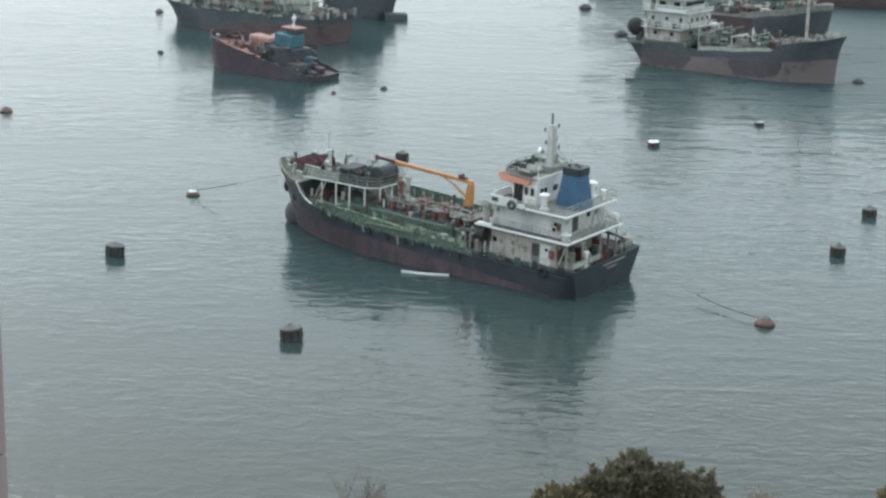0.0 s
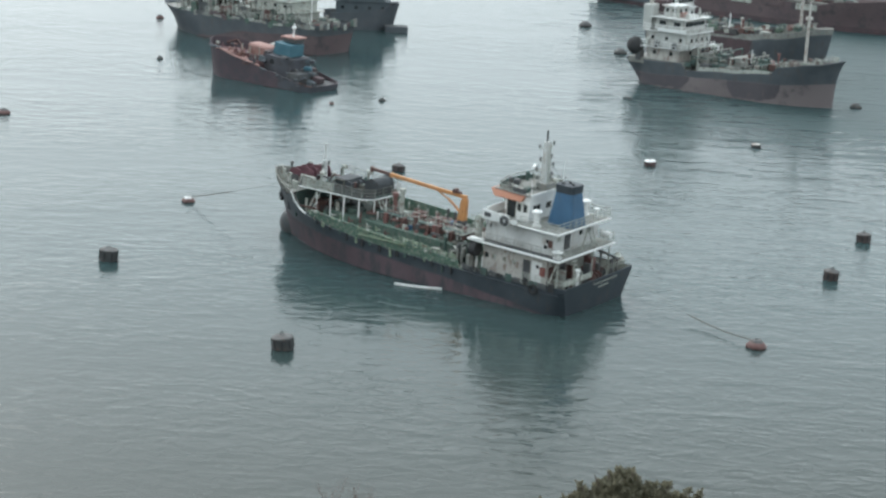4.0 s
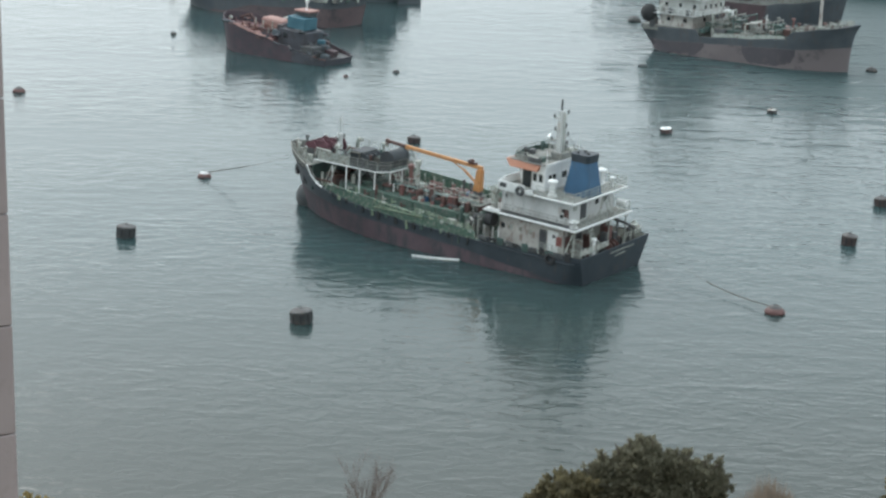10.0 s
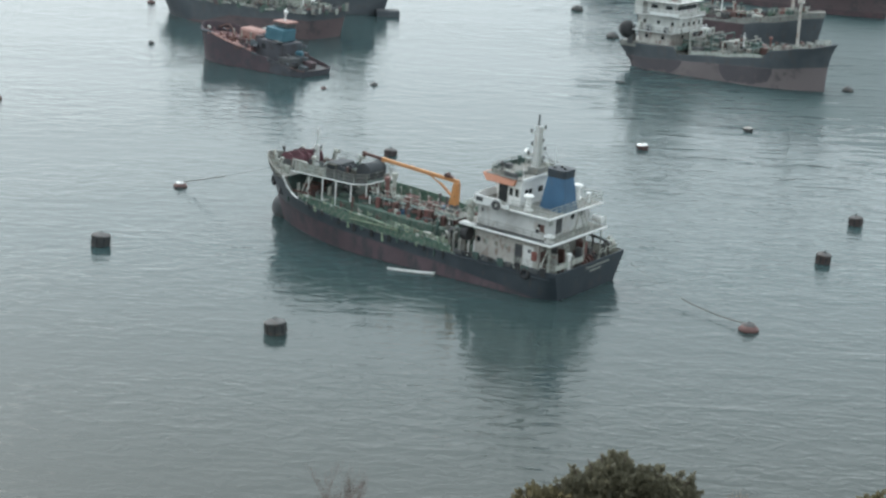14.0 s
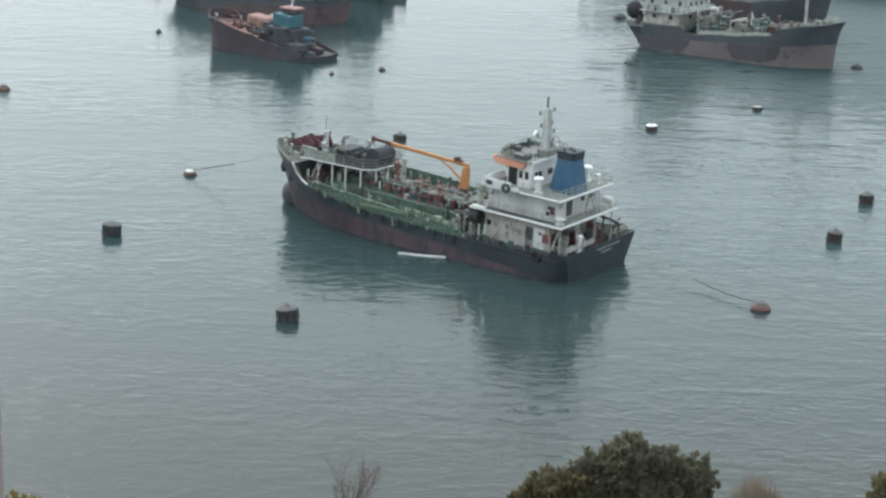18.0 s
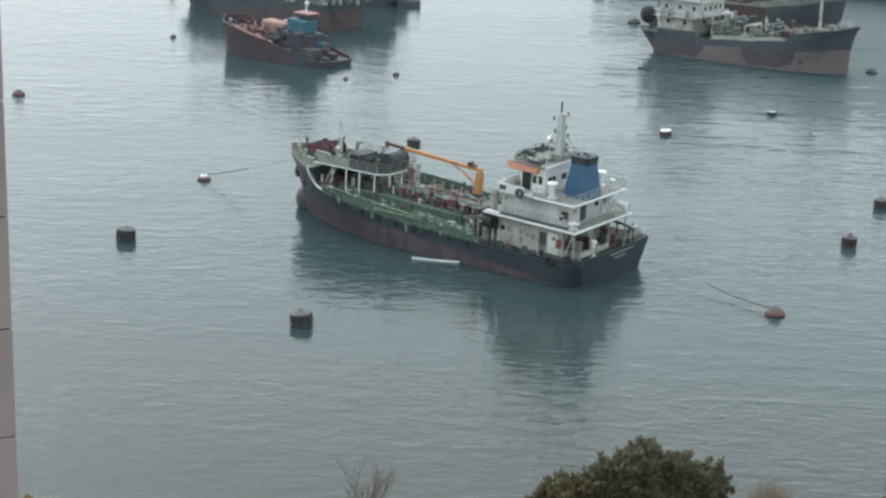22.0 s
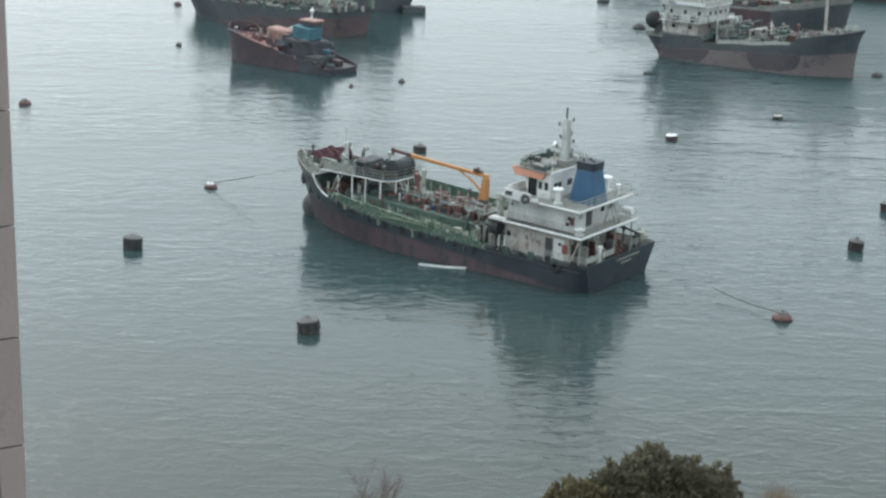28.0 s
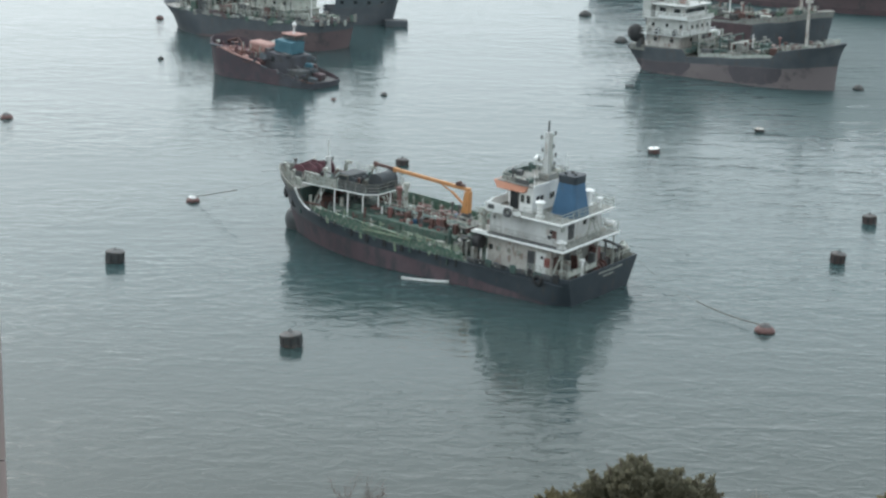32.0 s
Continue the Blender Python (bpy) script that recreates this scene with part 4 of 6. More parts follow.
# funnel
low = [(5.8, 2.05), (3.5, 2.05), (3.2, 1.7), (3.2, -0.45), (3.5, -0.8), (5.8, -0.8), (6.2, -0.4), (6.2, 1.6)]
bm = bmesh.new()
prism(bm, [(x * 1.04 - 0.19, y * 1.04 - 0.02) for x, y in low], 7.68, 11.0, [(x * 0.70 + 1.41, y * 0.70 + 0.19) for x, y in low])
bmesh.ops.bevel(bm, geom=bm.edges[:], offset=0.05, segments=2, affect="EDGES")
funnel = part("funnel", bm, BLUE, tanker, "blue funnel with a black top")
bm = bmesh.new()
prism(bm, [(x * 0.73 + 1.27, y * 0.73 + 0.17) for x, y in low], 10.95, 11.72, [(x * 0.75 + 1.18, y * 0.75 + 0.155) for x, y in low])
part("funnel_top", bm, BLACK, funnel, "black funnel top")
for x, y in ((4.2, 0.85), (4.9, 0.3), (5.2, 1.1)):
    part("exhaust_pipe", make(rod, (x, y, 11.6), (x - 0.08, y, 11.92), 0.15, n=10), DARK, funnel)
for x, y in ((6.16, 0.6), (3.3, 0.6)):
    part("funnel_ladder", make(slab, (x + (4.7 - x) * 0.17, y, 9.4), (0.05, 0.4, 3.2), (0, 7.5 if x < 4 else -7.5, 0)), BLUE, funnel)

# rails and fittings of the upper decks
rails(tanker, "guard_rail", [(7.4, 4.7, 7.68), (3.0, 4.7, 7.68), (3.0, -4.7, 7.68), (8.0, -4.7, 7.68)], 0.95, PALE, 1.0, 3, 0.028)
rails(tanker, "guard_rail", [(2.5, 4.95, 5.23), (2.5, -5.0, 5.23), (13.1, -5.0, 5.23)], 0.95, PALE, 1.0, 3, 0.028)
rails(tanker, "guard_rail", [(12.9, 4.98, 5.23), (2.6, 4.98, 5.23)], 0.9, GREYDECK, 1.0, 3, 0.022, "weathered grey guard rail")
# shadow on the deck beside the house, laid on as a dark strip
part("shadow_strip", make(slab, (7.8, 4.6, 5.25), (10.6, 0.75, 0.03)), DARK, boat_deck, "dark strip for the shadow along the deck edge")
def mushroom(x, y, z, h, r, parent, mat=None):
    bm = bmesh.new()
    rod(bm, (x, y, z), (x, y, z + h), r * 0.55, r * 0.5, n=14)
    rod(bm, (x, y, z), (x, y, z + 0.12), r * 0.85, n=14)
    rod(bm, (x, y, z + h * 0.86), (x, y, z + h), r * 0.9, r, n=16)
    ball(bm, (x, y, z + h), r, (1, 1, 0.32))
    part("mushroom_vent", bm, mat or CLEAN, parent, "white mushroom ventilator", True)


mushroom(6.15, 3.75, 7.68, 1.5, 0.55, bridge_deck)
mushroom(3.9, -3.6, 7.68, 0.95, 0.28, bridge_deck)
mushroom(5.3, -3.7, 7.68, 1.45, 0.56, bridge_deck)
mushroom(3.1, 4.3, 5.23, 0.62, 0.55, boat_deck)
for x, y, z in ((2.9, -4.3, 7.0),):
    bm = bmesh.new()
    rod(bm, (x - 0.5, y, 6.05), (x + 0.6, y, 6.05), 0.36, n=16)
    part("liferaft_canister", bm, CLEAN, boat_deck, "white liferaft canister", True)
# doors, ports and stores of the lower tiers
def fitting(name, mat, parent, x, y, z, w, h, label=""):
    return part(name, make(slab, (x, y, z), (w, 0.08, h), bevel=0.015), mat, parent, label)


for s in (1, -1):
    fitting("door", DARK, lower, 6.5, s * 4.33, 3.35, 0.85, 1.9, "dark steel door")
    fitting("panel", CLEAN, lower, 5.35, s * 4.34, 3.3, 1.2, 2.2)
    fitting("port", GLASS, lower, 5.2, s * 4.38, 3.9, 0.3, 0.3)
    for x in (8.0, 9.2, 10.4, 11.3):
        fitting("port", GLASS if x > 11 else PALE, lower, x, s * 4.33, 3.75, 0.42, 0.5)
    for x, z in ((4.55, 6.55), (4.75, 5.95)):
        fitting("port", GLASS, upper, x, s * 3.98, z, 0.34, 0.38)
    part("equipment_box", make(slab, (4.2, s * 4.02, 6.35), (0.5, 0.16, 0.75), bevel=0.04), BROWN, upper, "rusty brown equipment box")
    part("hose_box", make(slab, (4.62, s * 4.36, 3.5), (0.6, 0.16, 0.9), bevel=0.03), SIGNAL, lower, "faded red fire hose box")
    fitting("lamp_box", DARK, upper, 11.4, s * 3.98, 6.7, 0.3, 0.3)
# solid dark panel in place of the doorway's unlit inside
bm = bmesh.new()
slab(bm, (3.86, 1.5, 6.35), (0.08, 1.0, 1.9), bevel=0.02)
part("aft_door", bm, DARK, upper, "dark panel for the unlit open doorway")
for y in (3.0, -0.9, -2.4):
    part("aft_port", make(slab, (3.87, y, 6.75), (0.08, 0.5, 0.5), bevel=0.02), GLASS if y < 0 else PALE, upper)
steps(upper, (2.75, -2.0, 5.25), (3.7, -2.0, 7.6), 0.7, PALE)
steps(upper, (2.9, 0.3, 5.25), (3.2, -1.2, 7.6), 0.12, PALE, 3, (1, 0, 0))
# grey instead of pale: the boat deck's shade is put into this colour
bm = bmesh.new()
slab(bm, (4.15, -0.2, 3.3), (0.08, 7.4, 3.1))
part("aft_bulkhead", bm, GREYDECK, lower, "rust-stained aft bulkhead, greyed for shade under the boat deck")
for i, y in enumerate((3.6, 1.6, -0.6, -2.8)):
    part("aft_door", make(slab, (4.08, y, 3.0), (0.08, 0.9, 2.0), bevel=0.02), (BROWN, DARK, DARK, BROWN)[i], lower)
prop = None
for y in (4.7, 1.6, -1.6, -4.7):
    m = Matrix.Translation((2.7, y, 1.6))
    if prop is None:
        prop = part("deck_pillar", make(rod, (0, 0, 0), (0, 0, 3.5), 0.08), PALE, boat_deck)
        prop.matrix_basis = m
    else:
        twin(prop, m)
bm = bmesh.new()
pipe(bm, [(3.9, 4.6, 2.0), (2.6, 4.9, 5.1)], 0.09)
part("brace", bm, PALE, boat_deck)
steps(boat_deck, (1.6, 2.2, 1.65), (2.5, 2.2, 5.1), 0.7, PALE)
stow = random.Random(41)
for i in range(12):
    x, y = stow.uniform(2.6, 3.7), -4.0 + 0.66 * i
    bm = make(slab, (x, y, 2.1 + 0.3 * (i % 3)), (stow.uniform(0.4, 0.8), stow.uniform(0.4, 0.7), 1.1 + 0.6 * (i % 3)), (0, 0, stow.uniform(-15, 15)), 0.05)
    part("deck_store", bm, (BROWN, DARK, PINKRED, GREYDECK)[i % 4], tanker)
winch(2.3, -1.2, 1.55, 0.6, 2.0, BROWN, 6)
winch(3.0, -3.4, 1.55, 0.5, 1.4, DARK)
# stowed work boat and rack at the fore end of the lower deckhouse
bm = bmesh.new()
rod(bm, (12.1, 4.75, 4.2), (12.9, 4.75, 4.2), 0.72, n=18)
part("hose_drum", bm, RUBBER, tanker, "black hose drum beside the deckhouse")
for x in (11.5, 12.2, 12.9):
    part("rack_post", make(rod, (x, 4.75, 1.7), (x, 4.75, 3.6), 0.07), CLEAN, tanker)
bm = bmesh.new()
slab(bm, (12.2, 4.95, 5.3), (1.6, 0.5, 0.22), bevel=0.05)
part("fairing", bm, CLEAN, boat_deck)
# aft deck: bollards, stern rail and name plates
bm = bmesh.new()
rod(bm, (1.5, 2.9, 1.55), (1.5, 2.9, 4.05), 0.17, n=12)
rod(bm, (1.5, 2.9, 4.0), (1.5, 2.9, 4.2), 0.26, n=12)
part("stern_bollard", bm, CLEAN, tanker, "white capped stern post")
for x, y in ((1.9, -4.0), (1.6, -4.6), (2.3, -5.0), (4.0, -5.4)):
    bm = bmesh.new()
    rod(bm, (x, y, 1.55), (x, y, 3.7), 0.11, n=10)
    rod(bm, (x, y, 3.6), (x, y, 3.8), 0.17, n=10)
    part("stern_post", bm, DARK, tanker)
rails(tanker, "stern_rail", [(6.0, 5.9, 2.9), (2.6, 5.95, 2.95), (1.35, 5.6, 2.95), (1.3, 0.4, 2.95)], 0.62, PALE, 0.9, 3, 0.03)
rails(tanker, "stern_rail", [(1.3, -2.6, 2.95), (1.35, -5.5, 2.95), (2.6, -5.9, 2.95), (6.0, -5.85, 2.9)], 0.62, PALE, 0.9, 2, 0.035)
# net panels laced to the stern rail, a davit arm and a fender roll at the far quarter
for y0, y1 in ((5.4, 3.3), (2.5, 0.6)):
    part("net_panel", make(slab, (1.36, (y0 + y1) / 2, 3.22), (0.04, y0 - y1, 0.5), bevel=0.01), PALE, tanker, "pale mesh panel on the stern rail")
bm = bmesh.new()
rod(bm, (4.2, -4.2, 4.35), (1.7, -4.9, 3.75), 0.16, 0.12, n=8)
part("davit_arm", bm, DARK, tanker, "dark steel davit arm")
bm = bmesh.new()
rod(bm, (1.5, -5.6, 3.2), (2.4, -5.8, 3.9), 0.3, n=10)
slab(bm, (2.0, -5.3, 3.5), (0.7, 0.5, 0.7), (0, 0, 20), 0.08)
part("rope_bundle", bm, PALE, tanker, "pale rope bundle at the stern rail")
mark = None
for y0, y1, z, n in ((0.9, -3.5, 2.5, 13), (0.0, -2.0, 2.05, 6)):
    for i in range(n):
        y = y0 + (y1 - y0) * i / n
        m = Matrix.Translation((hull.aft - 0.03 - hull.counter * z - hull.out * (1 - (y / 6.1) ** 2), y, z))
        if mark is None:
            mark = part("name_mark", make(slab, (0, 0, 0), (0.05, 0.17, 0.17)), PALE, tanker, "plain pale name mark")
            mark.matrix_basis = m
        else:
            twin(mark, m)
# chain plate, hull marks
part("wing_prop", make(rod, (9.3, 4.5, 7.6), (9.3, 4.1, 5.3), 0.05), CLEAN, upper)
part("wing_prop", make(rod, (11.0, 4.7, 7.6), (11.4, 4.1, 5.3), 0.05), CLEAN, upper)
# slack ropes, hoses and rust runs hanging over the side
hung = random.Random(19)
for i in range(14):
    x = 4.6 + 0.62 * i
    z = rim(x)
    bm = bmesh.new()
    pipe(bm, [(x, hull.half(x, z) + 0.06, z + 0.02), (x + 0.3, hull.half(x, z) + 0.09, z - hung.uniform(0.15, 0.45)), (x + 0.62, hull.half(x, z) + 0.06, z + 0.02)], hung.uniform(0.03, 0.06), 5)
    part("hanging_rope", bm, (ROPE, PALE, DARK)[i % 3], tanker)
for i in range(11):
    x = 2.2 + 1.0 * i + hung.uniform(-0.2, 0.2)
    z = rim(x)
    bm = make(slab, (x, hull.half(x, z) + 0.05, z - 0.1), (hung.uniform(0.5, 1.1), 0.16, hung.uniform(0.4, 0.9)), (0, hung.uniform(-6, 6), 0), 0.06)
    part("chafing_mat", bm, (RUBBER, DARK, DARKGREEN)[i % 3], tanker, "black rubber mat hung over the bulwark")
for i in range(22):
    x = 13.9 + 0.93 * i + hung.uniform(-0.2, 0.2)
    z = rim(x)
    bm = make(slab, (x, hull.half(x, z) + 0.03, z - 0.1), (hung.uniform(0.2, 0.7), 0.09, hung.uniform(0.12, 0.3)), (0, hung.uniform(-8, 8), 0), 0.03)
    part("chafing_mat", bm, (PALE, PALEGREEN, DARKGREEN, ROPE)[i % 4], waist)
for i in range(16):
    x = 14.5 + 1.22 * i
    bm = bmesh.new()
    y = hull.half(x, rim(x)) - 0.5
    rod(bm, (x, y, edge(x) - 0.2), (x, y, rim(x) + hung.uniform(0.1, 0.6)), 0.09, n=7)
    rod(bm, (x, y, rim(x) + 0.05), (x, y - 0.7, rim(x) - 0.1), 0.07, n=6)
    part("deck_pipe_stand", bm, (PALEGREEN, PALE, MIDGREEN, BROWN)[i % 4], tanker)


# ---- other moored vessels ----
PINK = material("faded_pink_bottom_paint", (0.145, 0.121, 0.124), (0.182, 0.153, 0.154), 0.75, spots=(0.10, 0.088, 0.092), scale=0.12, amount=0.32)
MAROON = material("old_maroon_paint", (0.069, 0.047, 0.053), (0.098, 0.062, 0.067), 0.75, spots=(0.05, 0.044, 0.047), scale=0.25, amount=0.5)
# the next two plating tones are lightened to carry the haze of distance
FARGREY = material("weathered_hazed_red_plating", (0.103, 0.073, 0.078), (0.130, 0.095, 0.097), 0.8, spots=(0.07, 0.06, 0.065), scale=0.15, amount=0.45)
SLATE = material("hazed_slate_plating", (0.066, 0.084, 0.096), (0.090, 0.108, 0.120), 0.75, spots=(0.05, 0.05, 0.055), scale=0.2, amount=0.3)
OLDRED = material("old_red_lead_paint", (0.135, 0.072, 0.080), (0.20, 0.115, 0.122), 0.75, spots=(0.09, 0.05, 0.05), scale=0.5, amount=0.45)
SKIN = material("faded_salmon_paint", (0.28, 0.155, 0.135), (0.34, 0.20, 0.175), 0.7, spots=(0.2, 0.1, 0.08), scale=0.8, amount=0.3)
TEAL = material("faded_blue_tarpaulin", (0.045, 0.125, 0.165), (0.07, 0.165, 0.205), 0.7, spots=(0.05, 0.12, 0.16), scale=0.7, amount=0.35)
# black hull paint for far vessels, distance haze mixed into its lighter, bluer tone
HAZEBLACK = material("hazed_black_hull_paint", (0.060, 0.070, 0.081), (0.085, 0.095, 0.106), 0.6, spots=(0.08, 0.072, 0.07), scale=0.4, amount=0.3, streak=0.25)
GRIMY = material("grimy_white_paint", (0.50, 0.51, 0.49), (0.40, 0.41, 0.39), 0.6, spots=(0.24, 0.20, 0.17), scale=0.6, amount=0.42, streak=0.3)
CLUTTER = (PALE, DARKGREEN, GREYDECK, BROWN, GREEN, GREYDECK, DARK, PINKRED)

HULLWINE = material("faded_purple_brown_planking", (0.070, 0.052, 0.062), (0.096, 0.068, 0.078), 0.8, spots=(0.06, 0.055, 0.064), scale=0.3, amount=0.5)
WETWOOD = material("wet_dark_planking", (0.058, 0.062, 0.074), (0.082, 0.082, 0.096), 0.75, spots=(0.055, 0.052, 0.056), scale=0.4, amount=0.45)


def vessel(name, label, m, length, beam, bottom, boot_z, deck_z, rim_z, low_paint, side_paint, rim_paint, top, square=0.85, rake=0.45, drop=0.0, counter=0.12, aft=0.0):
    """A hull in three bands with a deck; returns the thing and its hull."""
    ship = thing(name, label, "ship", m)
    h = Hull(length, beam, top=top, square=square, rake=rake, drop=drop, counter=counter, aft=aft)
    part("hull_bottom", make(h.strip, lambda x: bottom, boot_z, k=4), low_paint, ship, "", True)
    part("hull_side", make(h.strip, boot_z, deck_z, k=3), side_paint, ship, "", True)
    bm = bmesh.new()
    h.strip(bm, deck_z, rim_z, k=2)
    part("bulwark", thicken(bm, 0.12), rim_paint, ship)
    part("deck", make(h.plate, lambda x: deck_z(x) - 0.05, aft + 0.1, length * 0.97), GREYDECK, ship, "worn grey deck")
    return ship, h


def tier(ship, x0, x1, half, z0, z1, mat, fronts=0, sides=0, name="deckhouse", overhang=0.35, win=(0.62, 0.62), roof_mat=None):
    """One storey of a deckhouse with its roof slab, front and side windows."""
    house = part(name, make(slab, ((x0 + x1) / 2, 0, (z0 + z1) / 2), (x1 - x0, 2 * half, z1 - z0), bevel=0.06), mat, ship)
    part("roof_slab", make(slab, ((x0 + x1) / 2, 0, z1 + 0.05), (x1 - x0 + 2 * overhang, 2 * half + 2 * overhang, 0.16), bevel=0.03), roof_mat or WHITE, house)
    zc = z0 + (z1 - z0) * 0.6
    for i in range(fronts):
        y = half * (2 * (i + 0.5) / fronts - 1) * 0.9
        part("window", make(slab, (x1 + 0.02, y, zc), (0.06, win[0], win[1]), bevel=0.01), GLASS, house)
    for i in range(sides):
        x = x0 + (x1 - x0) * (i + 0.5) / sides
        for s in (1, -1):
            part("window", make(slab, (x, s * (half + 0.02), zc), (win[0], 0.06, win[1]), bevel=0.01), GLASS, house)
    return house


def deck_gear(ship, x0, x1, half, z, count, seed, tall=1.6, narrow=0.0):
    """Winches, pipes, lockers and vents lying about a working deck, each a part."""
    r = random.Random(seed)
    for i in range(count):
        x, y, mat = r.uniform(x0, x1), r.uniform(-half, half), CLUTTER[r.randrange(len(CLUTTER))]
        kind = r.randrange(5)
        if narrow:
            y *= 1 - narrow * (x - x0) / (x1 - x0)
        bm = bmesh.new()
        if kind == 0:
            slab(bm, (x, y, z + 0.45), (r.uniform(0.7, 2.0), r.uniform(0.6, 1.4), 0.9), (0, 0, r.uniform(-8, 8)), 0.06)
            part("deck_locker", bm, mat, ship)
        elif kind == 1:
            rod(bm, (x, y - 0.7, z + 0.55), (x, y + 0.7, z + 0.55), 0.38, n=12)
            for k in (-0.7, 0, 0.7):
                rod(bm, (x, y + k - 0.04, z + 0.55), (x, y + k + 0.04, z + 0.55), 0.55, n=12)
            part("winch", bm, mat, ship)
        elif kind == 2:
            n = r.uniform(2.5, 6)
            pipe(bm, [(x - n / 2, y, z + 0.1), (x - n / 2, y, z + 0.55), (x + n / 2, y, z + 0.55), (x + n / 2, y, z + 0.1)], 0.13, 7)
            part("deck_pipe", bm, mat, ship)
        elif kind == 3:
            h = r.uniform(0.9, tall)
            rod(bm, (x, y, z), (x, y, z + h), 0.16, n=8)
            rod(bm, (x, y, z + h), (x, y, z + h + 0.25), 0.32, n=10)
            part("vent", bm, mat, ship)
        else:
            rod(bm, (x, y, z), (x, y, z + 0.6), r.uniform(0.4, 0.7), n=14)
            part("hatch", bm, mat, ship)


# black tanker with faded pink bottom
ANGLE = -36
m = pose(36.0, 312.0, 0, 0, 0, ANGLE)
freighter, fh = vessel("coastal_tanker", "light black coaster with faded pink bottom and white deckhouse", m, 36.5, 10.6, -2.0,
                       curve((0, 1.85), (11.5, 2.5), (18, 2.9), (27, 3.3), (37, 4.1)), curve((0, 3.4), (9.2, 3.6), (9.9, 3.2), (18, 3.8), (26.3, 4.5), (26.9, 5.0), (37.5, 6.3)), curve((0, 4.1), (9.2, 4.6), (9.9, 3.5), (18, 4.1), (26.3, 4.85), (26.9, 6.2), (33, 7.2), (37.5, 8.1)), PINK, HAZEBLACK, HAZEBLACK, 8.1, 0.85, 0.72, 2.4, 0.72)
boot_line = curve((0, 1.83), (11.5, 2.48), (18, 2.88), (27, 3.28), (37, 4.08))
OLDPAINT = material("dull_purple_grey_bottom_paint", (0.072, 0.066, 0.075), (0.094, 0.082, 0.090), 0.8, spots=(0.11, 0.092, 0.096), scale=0.3, amount=0.35)


def old_paint(xc, w, depth, seed):
    """An uneven patch of older paint that hangs down from the boot line."""
    bm = bmesh.new()

    def low(x):
        q = max(0.0, 1 - abs((x - xc) / w) ** 8)
        return boot_line(x) - 0.03 - depth * q * (1 + 0.3 * noise.noise((x * 0.5, seed, 0.0)) + 0.15 * noise.noise((x * 2.1, seed, 3.0)))
    fh.strip(bm, low, lambda x: boot_line(x) - 0.02, n=120, k=2, inset=-0.03, s0=max(0.001, (xc - w) / 36.5), s1=(xc + w) / 36.5, close=False)
    bmesh.ops.delete(bm, geom=[v for v in bm.verts if v.co.y > 0.05], context="VERTS")
    part("repainted_plating", bm, OLDPAINT, freighter, "dull patch of older bottom paint")


old_paint(23.6, 5.2, 2.7, 1.0)
old_paint(4.6, 6.8, 2.0, 5.0)
bm = bmesh.new()
fh.strip(bm, curve((9.9, 3.45), (18, 4.05), (26.3, 4.8)), curve((9.9, 4.2), (18, 4.75), (26.3, 5.4)), n=60, k=1, inset=0.12, s0=12.0 / 36.2, s1=26.2 / 36.2, close=False)
part("gunwale_screen", thicken(bm, 0.06), PALE, freighter, "pale grey-green screen along the gunwale")
part("poop", make(slab, (3.45, 0, 3.95), (11.3, 8.6, 1.0), bevel=0.08), GREYDECK, freighter, "grey raised poop")
tier(freighter, 1.2, 7.6, 4.0, 4.4, 6.55, CREAM, 1, 2, overhang=0.9)
tier(freighter, 0.9, 9.1, 4.1, 6.7, 9.3, GRIMY, 4, 3, overhang=0.35, win=(0.55, 0.6))
bridge = tier(freighter, 2.4, 8.1, 3.8, 9.6, 11.7, GRIMY, 5, 2, "bridge", 0.7, (1.25, 0.7))
tier(freighter, 2.9, 5.6, 2.0, 11.8, 13.6, GRIMY, 2, 2, "upper_house", 0.3)
part("signal_locker", make(slab, (6.7, -1.6, 12.3), (1.0, 1.3, 0.9), bevel=0.08), SKIN, freighter, "faded salmon signal locker")
rails(freighter, "guard_rail", [(8.5, 4.2, 11.85), (8.5, -4.2, 11.85), (2.0, -4.2, 11.85)], 0.8, GRIMY, 1.2, 2, 0.045)
for x, y, h in ((7.6, 2.2, 1.6), (6.4, -3.2, 2.2), (4.4, -2.9, 1.1), (7.9, -2.6, 1.0)):
    part("roof_vent", make(rod, (x, y, 11.8), (x, y, 11.8 + h), 0.2, 0.16, n=10), (GRIMY, DARK, PALE, GRIMY)[int(x) % 4], freighter)
for x, y, z in ((8.9, 3.4, 7.3), (8.9, -3.5, 7.3), (3.4, -4.5, 7.2), (6.8, -4.5, 7.2), (1.4, -4.4, 7.4)):
    part("deck_store", make(slab, (x, y, z), (0.7, 0.6, 1.1), bevel=0.08), (DARK, PALE, GREYDECK)[int(x) % 3], freighter)
part("life_raft", make(slab, (10.2, 3.6, 6.6), (1.8, 1.5, 1.5), bevel=0.4), CLEAN, freighter, "white liferaft capsule")
part("raft_cradle", make(slab, (10.2, 3.6, 4.7), (1.4, 1.1, 2.6), bevel=0.05), GREYDECK, freighter)
rails(freighter, "guard_rail", [(9.6, 4.8, 6.7), (9.6, -4.8, 6.7), (0.3, -4.8, 6.7)], 0.95, CLEAN, 1.2, 2, 0.04)
rails(freighter, "guard_rail", [(8.1, 4.5, 9.5), (8.1, -4.5, 9.5), (0.4, -4.5, 9.5)], 1.0, CLEAN, 1.2, 2, 0.045)
bm = bmesh.new()
slab(bm, (9.2, 0, 9.8), (0.1, 9.6, 0.6), bevel=0.03)
part("wing_bulwark", bm, GRIMY, freighter)
